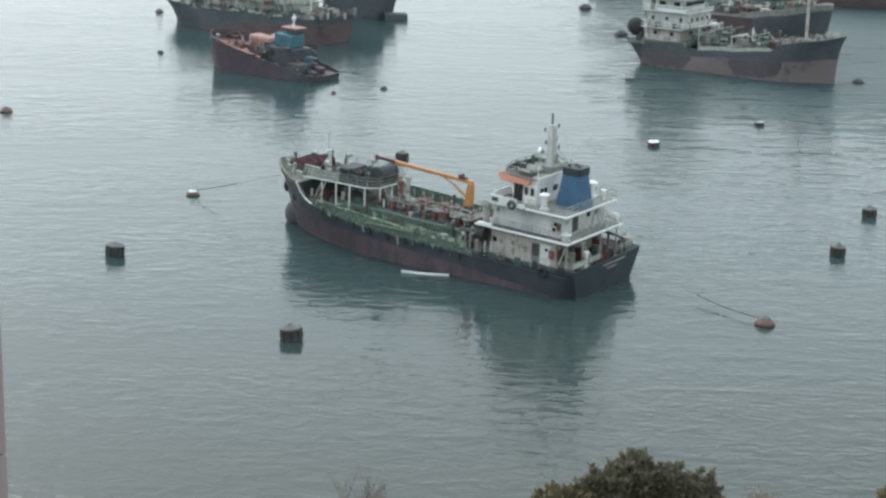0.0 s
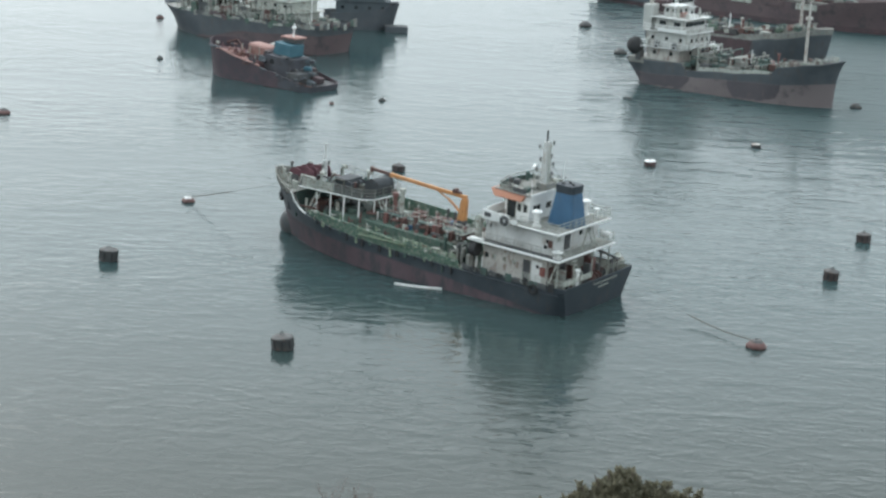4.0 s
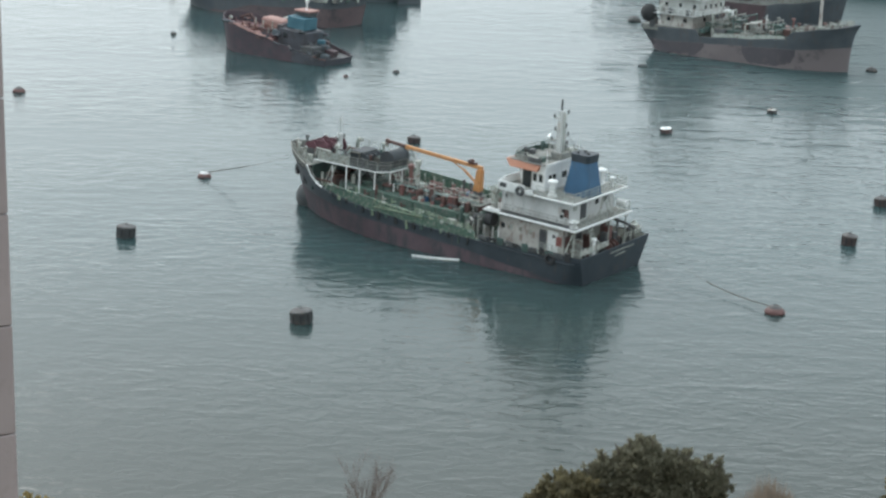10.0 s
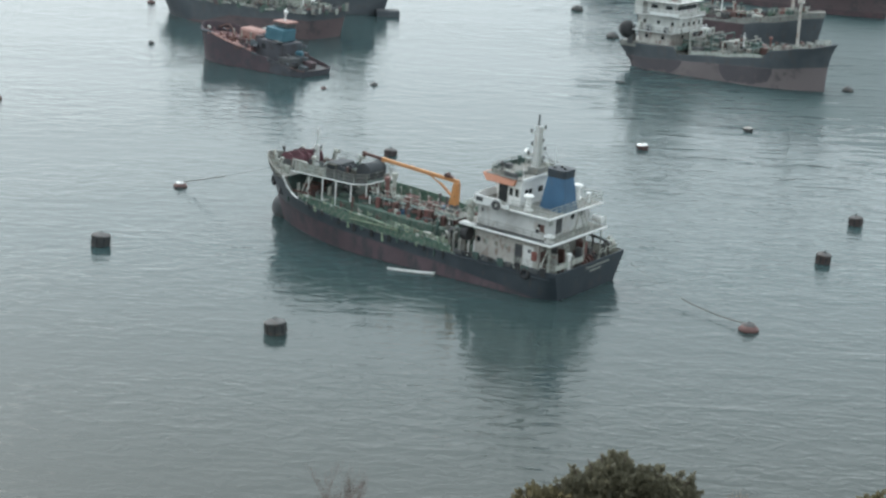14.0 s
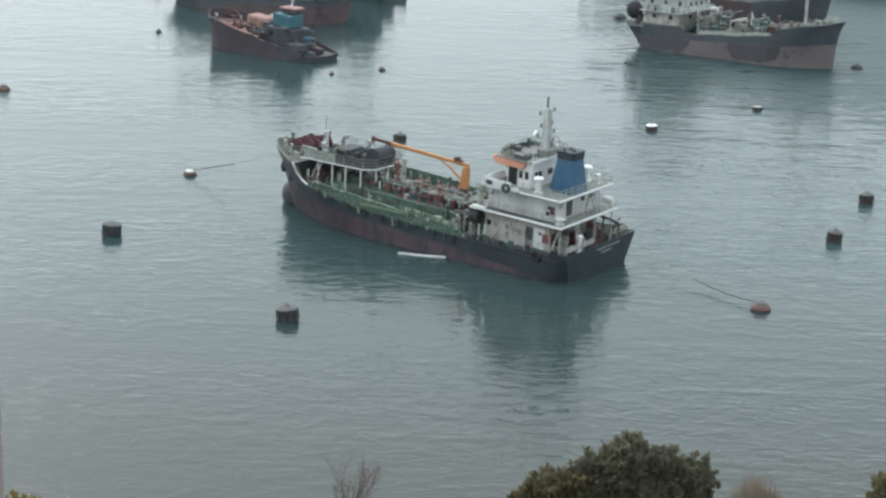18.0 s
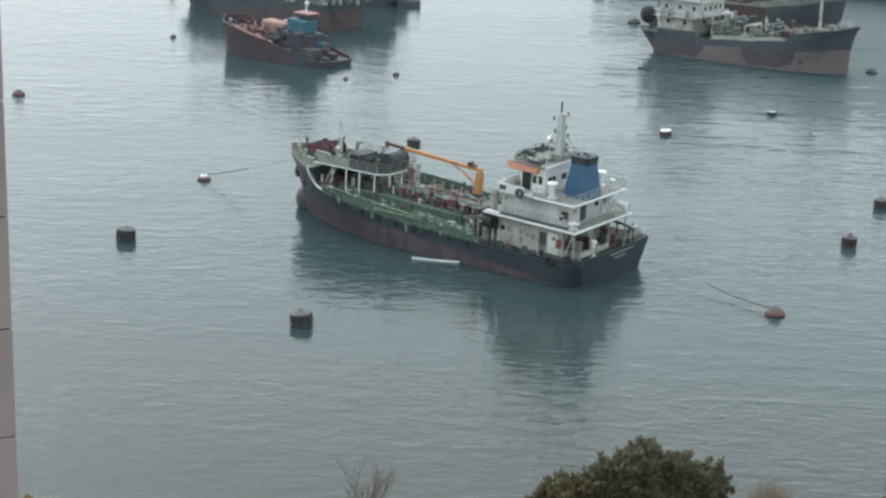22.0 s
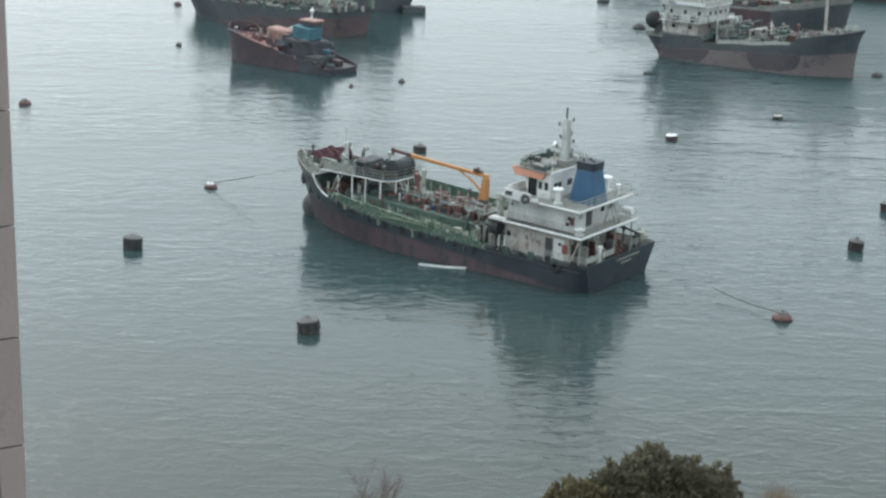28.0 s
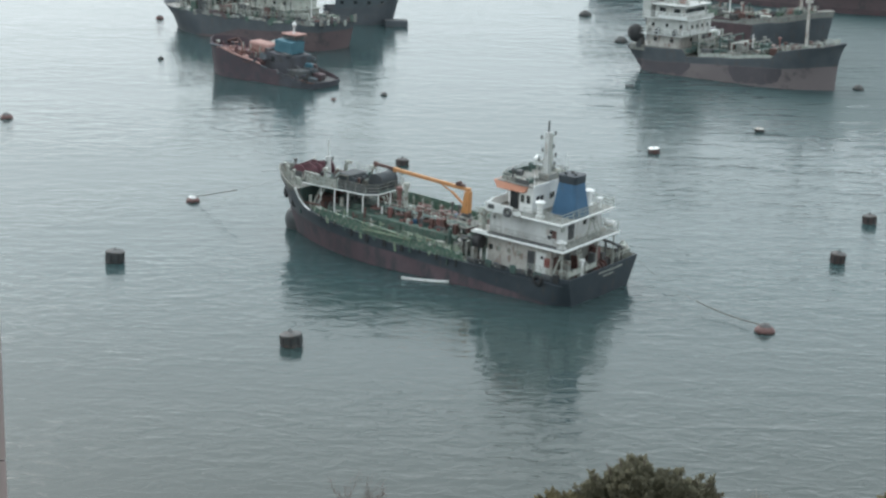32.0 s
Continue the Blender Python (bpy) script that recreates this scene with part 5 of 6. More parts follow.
bm = bmesh.new()
slab(bm, (6.3, -4.8, 9.8), (5.6, 0.1, 0.6), bevel=0.03)
part("wing_bulwark", bm, CLEAN, freighter)
bm = bmesh.new()
slab(bm, (1.6, 0.2, 12.6), (2.2, 2.2, 3.6), bevel=0.25)
part("funnel", bm, MAROON, freighter, "dull red funnel")
part("aerial_mast", make(rod, (5.2, -2.4, 11.1), (5.2, -2.4, 15.5), 0.13, 0.07), CLEAN, freighter)
part("engine_casing", make(slab, (0.6, -2.4, 11.4), (1.7, 2.4, 4.6), bevel=0.08), GRIMY, freighter, "tall grimy white engine casing")
part("casing_vent", make(rod, (0.6, -2.4, 13.7), (0.6, -2.4, 14.6), 0.4, n=12), CREAM, freighter)
bm = bmesh.new()
rod(bm, (29.2, 0, 5.2), (29.2, 0, 14.2), 0.27, 0.23, n=12)
rod(bm, (29.2, 0, 14.0), (29.2, 0, 14.5), 0.6, n=12)
rod(bm, (29.2, 0, 14.5), (29.2, 0, 17.5), 0.18, 0.1, n=10)
part("foremast", bm, CREAM, freighter, "stained white foremast")
deck_gear(freighter, 9.0, 26, 4.4, 4.1, 90, 3, 2.3)
deck_gear(freighter, 27.5, 33.8, 2.8, 6.0, 34, 4, 1.8, 0.75)
part("trunk", make(slab, (18.5, 0, 4.2), (13, 5.6, 1.3), bevel=0.15), DARKGREEN, freighter)
deck_gear(freighter, 10.5, 25.5, 3.0, 5.1, 60, 6, 2.6)
for i, x in enumerate((11.4, 13.2, 15.4, 17.6, 20.4, 23.2)):
    bm = bmesh.new()
    h = (7.4, 6.9, 7.1, 6.4, 6.6, 6.0)[i]
    pipe(bm, [(x, -4.2, 3.5), (x, -4.2, h), (x, 4.2, h), (x, 4.2, 3.5)], 0.12, 6)
    pipe(bm, [(x, -4.2, h - 1.2), (x, 4.2, h - 1.2)], 0.09, 6)
    part("deck_gantry", bm, (PALE, GREYDECK, DARKGREEN)[i % 3], freighter)
    part("deck_store", make(slab, (x + 0.8, (-1.8, 1.5, -0.6)[i % 3], 5.2), (1.3, 2.2, (2.6, 2.0, 1.6)[i % 3]), bevel=0.1), (GREYDECK, DARKGREEN, BROWN)[i % 3], freighter)
bm = bmesh.new()
for y in (-0.6, 0.4, 1.2):
    pipe(bm, [(12.4, y, 5.2), (25, y, 5.2)], 0.15, 7)
part("cargo_pipes", bm, PALE, freighter)
rails(freighter, "guard_rail", [(27.6, -4.9, 6.1), (30.5, -4.2, 6.7), (33.2, -2.6, 7.2), (35.4, -0.6, 7.7), (33.2, 2.6, 7.2), (30.5, 4.2, 6.7)], 0.9, PALE, 1.0, 3, 0.045)
part("vent_post", make(rod, (20.0, -1.2, 4.8), (20.0, -1.2, 8.0), 0.12, 0.08), CLEAN, freighter)
bm = bmesh.new()
ball(bm, (-1.0, -4.3, 6.4), 1.36, (1.1, 1.0, 1.15), 16, 10)
part("stern_fender", bm, RUBBER, freighter, "big black rubber fender hanging at the stern", True)
bm = bmesh.new()
slab(bm, (-0.2, -3.9, 4.9), (0.9, 1.6, 1.8), bevel=0.1)
part("fender_cradle", bm, DARK, freighter)
for k in range(3):
    part("windlass", make(slab, (32.0 + 0.8 * k, 0.4 * k - 0.4, 6.0), (0.6, 1.2, 1.1), bevel=0.08), (BROWN, PALE, DARK)[k], freighter)

# second coaster lying behind it
side = Vector((math.cos(radians(ANGLE + 90)), math.sin(radians(ANGLE + 90)), 0))
ahead = Vector((math.cos(radians(ANGLE)), math.sin(radians(ANGLE)), 0))
p = Vector((36.2, 326.2, 0)) + side * 20 - ahead * 14.5
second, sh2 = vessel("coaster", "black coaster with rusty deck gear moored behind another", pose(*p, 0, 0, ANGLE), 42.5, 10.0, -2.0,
                     lambda x: 2.2, curve((0, 5.0), (28, 5.4), (33, 6.2), (42, 7.7)), curve((0, 5.5), (25, 5.8), (27.5, 6.5), (33, 7.3), (42, 8.8)), MAROON, HAZEBLACK, GREYDECK, 8.8, 0.85, 0.2, 0.0, 0.12, 5.4)
for x0, x1, mat in ((0.2, 15.0, FARGREY), (15.0, 27.0, MAROON)):
    bm = bmesh.new()
    sh2.strip(bm, lambda x: 2.0, curve((0, 5.0), (28, 5.4)), k=2, inset=-0.04, s0=x0 / 41, s1=x1 / 41, close=False)
    part("faded_plating", bm, mat, second, "faded maroon side plating")
tier(second, 6.2, 12.0, 3.9, 4.2, 6.8, WHITE, 3, 3)
tier(second, 6.4, 11.6, 3.6, 6.9, 9.2, WHITE, 4, 2)
tier(second, 7.4, 11.4, 3.3, 9.3, 11.4, WHITE, 5, 2, "bridge", 0.4, (1.0, 0.7))
deck_gear(second, 12, 31, 4.3, 6.4, 60, 8, 2.6)
deck_gear(second, 32, 39, 2.6, 7.6, 16, 10, 1.6, 0.7)
deck_gear(second, 13, 28, 2.4, 5.8, 22, 9, 2.2)
part("trunk", make(slab, (21, 0, 5.0), (15, 5.4, 1.6), bevel=0.15), MAROON, second, "dull red tank trunk")
bm = bmesh.new()
rod(bm, (35.8, 0, 6.8), (35.8, 0, 18.5), 0.3, 0.24, n=12)
part("foremast", bm, CREAM, second, "stained white foremast")
part("vent_post", make(rod, (22.0, -1.5, 5.6), (22.0, -1.5, 9.6), 0.16, 0.1), CLEAN, second)
bm = bmesh.new()
slab(bm, (15.5, -2.0, 7.0), (6.0, 0.8, 0.5), (0, -4, 3), 0.08)
part("derrick", bm, DARK, second)
rails(second, "guard_rail", [(33, -4.0, 7.9), (37, -3.3, 8.5), (40, -1.2, 9.0)], 0.8, PALE, 1.0, 2, 0.04)

# long dull red ship far behind
far_ship, fs = vessel("cargo_ship", "long dark and dull red laid-up cargo ship", pose(38.4, 437.0, 0, 0, 0, -37.7), 77.0, 13.0, -2.0,
                      lambda x: 1.2, curve((0, 5.4), (60, 4.6), (77, 6.4)), curve((0, 6.2), (60, 5.4), (65, 6.6), (77, 7.6)), MAROON, FARGREY, FARGREY, 9.0, 0.85, 0.2)
part("stern_paint", make(slab, (8, -6.72, 3.2), (17, 0.12, 4.6), bevel=0.04), SLATE, far_ship)
tier(far_ship, 3, 13, 5.0, 5.2, 7.4, FARGREY, 4, 4)
for i in range(5):
    part("hatch_cover", make(slab, (21 + i * 8.2, 0, 6.6), (6.6, 9.4, 1.7), bevel=0.2), PALE, far_ship, "pale grey hatch cover")
    part("side_panel", make(slab, (24 + i * 8.2, -6.62, 4.6 + 0.1 * (i % 2)), (5.2, 0.16, 1.3), bevel=0.04), (PALE, FARGREY)[i % 2], far_ship)
deck_gear(far_ship, 18, 66, 5.2, 5.9, 16, 21)

# black ship with red bottom and pale deck clutter, and a tug beside its stern
p1 = pose(-21.0, 323.9, 0, 0, 0, 142.0)
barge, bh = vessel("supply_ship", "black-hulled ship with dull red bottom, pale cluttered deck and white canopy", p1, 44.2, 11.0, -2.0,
                   curve((0, 3.5), (18, 2.4), (30, 0.4), (38, -0.8)), curve((0, 4.8), (10, 4.3), (26, 4.0), (36, 4.1), (44, 4.5)), curve((0, 5.5), (10, 4.9), (26, 4.6), (36, 4.6), (44, 5.0)), FARGREY, HAZEBLACK, HAZEBLACK, 5.0, 0.95, 1.5, 2.6)
tier(barge, 7.0, 18.0, 3.9, 4.4, 6.6, PALE, 3, 5, "deckhouse", 0.7, roof_mat=PALE)
tier(barge, 7.5, 17.4, 3.7, 6.7, 8.6, PALE, 3, 4, roof_mat=PALE)
tier(barge, 8.0, 16.8, 3.5, 8.5, 10.8, WHITE, 4, 3)
tier(barge, 10.0, 16.4, 3.5, 10.9, 13.1, WHITE, 5, 2, "bridge", 0.4, (0.9, 0.7))
part("funnel", make(slab, (9.0, 0, 13.0), (2.6, 2.6, 4.6), bevel=0.3), SLATE, barge)
part("mast", make(rod, (12.6, 0, 13.0), (12.6, 0, 19.0), 0.3, 0.14), PALE, barge)
tier(barge, 20.5, 26.5, 3.4, 4.0, 6.0, PALE, 0, 3, "store_house", 0.7, roof_mat=PALE)
bm = bmesh.new()
slab(bm, (28.5, 0.2, 7.4), (9.0, 7.8, 0.12), (3, 4, 0), 0.03)
part("canopy", bm, CLEAN, barge, "white canvas canopy")
for x in (24.8, 28, 32):
    for s in (1, -1):
        part("canopy_post", make(rod, (x, s * 3.6, 4.0), (x, s * 3.6, 7.4), 0.07), PALE, barge)
deck_gear(barge, 1, 36, 4.4, 4.6, 110, 13, 2.6)
deck_gear(barge, 18, 34, 4.2, 5.4, 50, 14, 2.2)
rails(barge, "guard_rail", [(2, 5.2, 5.9), (12, 5.4, 5.2), (28, 5.4, 4.9)], 0.9, PALE, 1.3, 3, 0.045)
port = random.Random(77)
plate = curve((0, 5.4), (10, 4.8), (26, 4.5), (36, 4.9), (43, 6.1))
for i in range(35):
    x = 0.8 + i * 0.98
    w, h = port.uniform(0.8, 2.3), port.uniform(0.4, 1.0)
    bm = make(slab, (x, bh.half(x, plate(x)) + 0.06, plate(x) - 0.2 + port.uniform(-0.3, 0.5)), (w, 0.16, h), (port.uniform(-4, 4), port.uniform(-8, 8), 0), 0.04)
    part("bulwark_screen", bm, (GREYDECK, MIDGREEN, GREYDECK, PALE, DARK, MIDGREEN, FARGREY)[port.randrange(7)], barge)
for i in range(11):
    y = -4.6 + 0.92 * i
    bm = make(slab, (-1.2, y, 5.0 + port.uniform(-0.4, 0.6)), (0.16, port.uniform(0.5, 1.0), port.uniform(0.5, 1.6)), (0, 0, port.uniform(-6, 6)), 0.04)
    part("bulwark_screen", bm, (GREYDECK, MIDGREEN, FARGREY, PALE, DARK)[i % 5], barge)
for i in range(46):
    x, z = port.uniform(2, 35), 4.6
    bm = make(slab, (x, port.uniform(4.2, 5.0), z + 0.9), (port.uniform(0.3, 1.6), port.uniform(0.3, 0.9), port.uniform(1.0, 3.2)), (0, port.uniform(-12, 12), port.uniform(-20, 20)), 0.05)
    part("deck_case", bm, (GREYDECK, PALE, DARK, MIDGREEN, GREYDECK, BROWN)[i % 6], barge)
for i in range(22):
    x = 3 + 1.5 * i
    h = port.uniform(6.4, 8.6)
    bm = bmesh.new()
    pipe(bm, [(x, 4.9, 4.6), (x, 4.9, h), (x + 1.4, 4.7, h - 0.5), (x + 1.5, 4.9, 4.6)], 0.08, 5)
    part("awning_frame", bm, (PALE, GREYDECK, DARK)[i % 3], barge)
for x, h in ((5.0, 12), (17.2, 13), (12, 9)):
    part("pole_mast", make(rod, (x, 0.5, 4), (x, 0.5, h), 0.14, 0.08), CLEAN, barge)
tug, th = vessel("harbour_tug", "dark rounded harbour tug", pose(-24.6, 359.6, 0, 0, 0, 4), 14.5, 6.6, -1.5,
                 lambda x: 0.6, curve((0, 2.6), (8, 2.7), (14.5, 4.2)), curve((0, 3.3), (8, 3.6), (14.5, 5.4)), HAZEBLACK, HAZEBLACK, HAZEBLACK, 5.4, 0.9, 0.25)
tier(tug, 1.6, 12.4, 2.6, 2.7, 5.6, SLATE, 2, 4, roof_mat=SLATE)
tier(tug, 2.0, 11.4, 2.4, 5.7, 8.4, SLATE, 3, 3, roof_mat=SLATE)
tier(tug, 3.0, 10.2, 2.2, 8.5, 11.0, PALE, 4, 2, roof_mat=SLATE)
tier(tug, 5.0, 9.6, 2.0, 11.1, 13.4, PALE, 4, 2, "wheelhouse", roof_mat=SLATE)
part("funnel", make(slab, (3.6, 0, 11.6), (1.6, 2.2, 2.4), bevel=0.2), DARK, tug)
deck_gear(tug, 1, 12, 2.2, 2.8, 8, 31)
pontoon = thing("pontoon", "low dark steel pontoon afloat beside the tug", "pontoon", pose(-10.6, 357.0, 0, 0, 0, 8))
part("float", make(slab, (0, 0, 0.2), (4.6, 3.0, 1.9), bevel=0.12), HAZEBLACK, pontoon)
part("deck_plate", make(slab, (0, 0, 1.2), (4.4, 2.8, 0.08)), DARK, pontoon)

# derelict red boat, down by the stern
m = pose(-19.6, 283.5, 0.0, 0, 0, 143.5) @ pose(0, 0, 0, 0, -5.0, 0)
wreck, wh = vessel("derelict_boat", "derelict dull red wooden boat lying low by the stern", m, 25.0, 8.6, -2.5,
                   lambda x: -0.2, curve((0, 0.5), (13, 1.2), (25, 1.7)), curve((0, 1.0), (8, 1.8), (13, 2.3), (25, 3.7)), HULLWINE, HULLWINE, HULLWINE, 3.7, 0.86, 0.1)
bm = bmesh.new()
wh.strip(bm, lambda x: -1.0, curve((0, 1.02), (8, 1.82), (13, 2.32), (25, 3.7)), k=3, inset=-0.05, s1=0.26)
part("aft_sheathing", bm, WETWOOD, wreck, "wet dark stern planking")
part("aft_deck", make(wh.plate, lambda x: 0.62, 0.3, 9.5), DARK, wreck)
part("fore_deck", make(wh.plate, lambda x: 1.5 + 0.05 * (x - 11), 11, 24.2), OLDRED, wreck, "dull red fore deck")
part("lower_house", make(slab, (8.2, 0, 2.4), (5.6, 5.0, 3.2), bevel=0.12), WETWOOD, wreck, "dark weathered lower house")
part("house_port", make(slab, (9.4, 2.52, 3.0), (0.9, 0.06, 0.8), bevel=0.02), GLASS, wreck)
part("cabin", make(slab, (8.2, 0, 5.1), (3.7, 3.2, 2.0), bevel=0.12), TEAL, wreck, "cabin under faded blue sheeting")
bm = bmesh.new()
slab(bm, (4.0, 1.0, 1.4), (2.6, 4.6, 1.6), (2, 4, 0), 0.15)
part("cabin_shelter", bm, DARK, wreck)
part("house_base", make(slab, (14.0, -0.3, 2.1), (5.2, 3.4, 1.6), bevel=0.08), OLDRED, wreck)
# shade inside three openings, put on as solid dark panels
for x in (12.5, 13.7, 15.0):
    part("base_opening", make(slab, (x, 1.42, 2.15), (0.6, 0.08, 1.15), bevel=0.03), DARK, wreck, "dark panel for a shaded opening in the house base")
part("deck_house", make(slab, (13.9, -0.3, 3.7), (4.8, 2.8, 1.9), bevel=0.45), SKIN, wreck, "faded salmon deckhouse")
part("roof_panel", make(slab, (8.1, -0.8, 7.0), (3.3, 2.7, 0.3), (0, 3, 0), 0.08), SKIN, wreck, "faded salmon roof panel")
part("panel_post", make(slab, (8.1, -0.8, 6.6), (2.8, 2.1, 0.7), bevel=0.05), DARK, wreck)
part("grey_panel", make(slab, (12.0, -2.3, 4.7), (3.6, 1.2, 0.14), (0, 2, 8)), PALE, wreck)
part("panel_trestle", make(slab, (12.0, -2.3, 3.2), (2.8, 0.8, 2.9), bevel=0.05), BROWN, wreck)
bm = bmesh.new()
rod(bm, (8.0, -0.6, 7.1), (8.0, -0.6, 9.3), 0.16, 0.1)
ball(bm, (8.0, -0.6, 8.6), 0.38)
part("stub_mast", bm, CLEAN, wreck, "short white mast")
for c, sz in (((2.2, -0.8, 1.2), (1.6, 2.0, 1.0)), ((3.6, 2.4, 1.5), (1.0, 1.2, 1.6)), ((1.4, 1.6, 1.0), (1.2, 1.4, 0.7)), ((5.0, -2.4, 1.6), (1.4, 0.9, 1.8)), ((11.3, 1.4, 3.0), (0.9, 2.2, 2.6))):
    part("stern_junk", make(slab, c, sz, (4, -6, 15), 0.08), (DARK, SLATE, MAROON)[int(c[0]) % 3], wreck)
junk = random.Random(61)
for i in range(22):
    x, y, z = junk.uniform(3.5, 12.0), junk.uniform(-2.9, 3.0), junk.uniform(1.6, 4.4)
    bm = make(slab, (x, y, z), (junk.uniform(0.6, 2.4), junk.uniform(0.4, 1.4), junk.uniform(0.15, 1.3)), (junk.uniform(-12, 12), junk.uniform(-14, 14), junk.uniform(-30, 30)), 0.05)
    part("broken_panel", bm, (WETWOOD, SLATE, MAROON, DARK, WETWOOD, TEAL)[i % 6], wreck)
r = random.Random(5)
for i in range(44):
    x, y = r.uniform(11, 23), r.uniform(-3.0, 3.2)
    y *= min(1.0, (25.5 - x) / 8)
    bm = bmesh.new()
    if i % 3:
        slab(bm, (x, y, 1.95), (r.uniform(0.5, 1.8), r.uniform(0.4, 1.1), r.uniform(0.5, 1.0)), (0, r.uniform(-6, 6), r.uniform(-20, 20)), 0.06)
    else:
        rod(bm, (x, y, 1.4), (x, y, r.uniform(2.6, 3.6)), 0.12)
    part("deck_timber", bm, (OLDRED, BROWN, SKIN, PINKRED)[i % 4], wreck)
bm = bmesh.new()
pipe(bm, [(x, wh.half(x, 2.4) - 0.1, curve((8, 1.8), (13, 2.3), (25, 3.7))(x) + 0.08) for x in (10.5, 12, 13.5, 15, 16.5, 18, 19.5)], 0.17, 6)
part("gunwale_cap", bm, SKIN, wreck, "faded salmon gunwale")
for i in range(9):
    x = 12.2 + 0.62 * i
    part("deck_pole", make(rod, (x, 1.3 + 0.2 * (i % 2), 1.5), (x, 1.3 + 0.2 * (i % 2), 3.2 + 0.5 * (i % 3)), 0.09, n=6), (PALE, SKIN, PALE)[i % 3], wreck)
for x in (4.5, 7.0, 2.4):
    bm = bmesh.new()
    rod(bm, (x, 3.4, 0.7), (x - 3.5, 4.3, 1.3), 0.10)
    part("loose_spar", bm, BROWN, wreck)
part("bow_cap", make(ball, (23.6, 0.5, 2.9), 0.35), PALE, wreck)
scrap = random.Random(83)
sheer = curve((0, 1.0), (8, 1.8), (13, 2.3), (25, 3.7))
for i in range(54):
    x = scrap.uniform(1.5, 23.0)
    side_y = wh.half(x, sheer(x)) * scrap.choice((0.98, 0.9, 0.7, 0.4, -0.3, -0.7))
    z = (1.7 + 0.05 * (x - 11) if x > 11 else 0.9) + scrap.uniform(0.0, 0.8)
    if abs(side_y) > 0.88 * wh.half(x, sheer(x)):
        z = sheer(x) - scrap.uniform(0.0, 0.5)
    bm = make(slab, (x, side_y, z), (scrap.uniform(0.6, 2.6), scrap.uniform(0.12, 0.4), scrap.uniform(0.1, 0.3)), (scrap.uniform(-30, 30), scrap.uniform(-25, 25), scrap.uniform(-40, 40)), 0.03)
    part("loose_plank", bm, (OLDRED, HULLWINE, SKIN, WETWOOD, BROWN, SLATE)[i % 6] if x > 10 else (WETWOOD, SLATE, DARK)[i % 3], wreck)
for i in range(7):
    x = 2.0 + 1.3 * i
    bm = bmesh.new()
    rod(bm, (x, scrap.uniform(-1, 2), 1.0), (x - scrap.uniform(1, 3), scrap.uniform(2.5, 5.0), scrap.uniform(0.2, 3.2)), 0.09, 0.06, n=6)
    part("leaning_spar", bm, (SLATE, BROWN, WETWOOD)[i % 3], wreck)


# ---- mooring buoys ----
BUOYBROWN = material("brown_buoy_steel", (0.06, 0.042, 0.04), (0.085, 0.06, 0.056), 0.7, spots=(0.04, 0.036, 0.036), scale=1.2, amount=0.4)


def drum_buoy(x, y, r, h, top=None, side=None, seed=0):
    """A steel drum with rims, rubbing bars and a ring on top."""
    h *= 0.8
    q = random.Random(seed)
    b = thing("mooring_buoy", "dark steel drum mooring buoy afloat" if side is None else "rust-red steel drum mooring buoy afloat", "buoy", pose(x, y, 0, q.uniform(-5, 5), q.uniform(-5, 5), q.uniform(0, 180)), "mooring buoys")
    bm = bmesh.new()
    rod(bm, (0, 0, -0.6), (0, 0, h), r, n=28)
    for z in (h * 0.12, h * 0.97):
        rod(bm, (0, 0, z - 0.06), (0, 0, z + 0.06), r * 1.05, n=28)
    part("drum", bm, side or BUOYSTEEL, b)
    bm = bmesh.new()
    rod(bm, (0, 0, h + 0.04), (0, 0, h + 0.1), r * 1.02, r * 0.98, n=28)
    rod(bm, (0, 0, h + 0.1), (0, 0, h + 0.26), r * 0.95, r * 0.45, n=14)
    part("top_plate", bm, top or BUOYTOP, b, "weathered top plate")
    bm = bmesh.new()
    ring(bm, (0, 0, h + 0.36), 0.14, 0.045, pose(0, 0, 0, 90, 0, q.uniform(0, 90)), 12, 6)
    slab(bm, (0, 0, h + 0.27), (0.5, 0.3, 0.08))
    part("mooring_ring", bm, DARK, b)
    fender = None
    for i in range(8):
        a = math.pi * i / 4
        mm = Matrix.Translation((r * 1.03 * math.cos(a), r * 1.03 * math.sin(a), h * 0.5)) @ pose(0, 0, 0, 0, 0, math.degrees(a))
        if fender is None:
            fender = part("fender_bar", make(slab, (0, 0, 0), (0.1, 0.2, h * 0.8), bevel=0.03), RUBBER, b)
            fender.matrix_basis = mm
        else:
            twin(fender, mm)
    return b


def round_buoy(x, y, r, mat=None, top=None, label="rust-red round mooring buoy afloat"):
    b = thing("mooring_buoy", label, "buoy", pose(x, y, 0), "mooring buoys")
    bm = bmesh.new()
    ball(bm, (0, 0, 0.12 * r), r, (1, 1, 0.62), 20, 12)
    rod(bm, (0, 0, 0.08 * r), (0, 0, 0.22 * r), r * 1.05, n=20)
    part("float", bm, mat or BUOYRED, b, "", True)
    bm = bmesh.new()
    rod(bm, (0, 0, 0.5 * r), (0, 0, 0.78 * r), r * 0.74, r * 0.5, n=12)
    part("cap", bm, top or BUOYTOP, b)
    bm = bmesh.new()
    ring(bm, (0, 0, 0.8 * r), 0.13, 0.045, pose(0, 0, 0, 90, 0, 30), 12, 6)
    part("mooring_ring", bm, DARK, b)
    return b


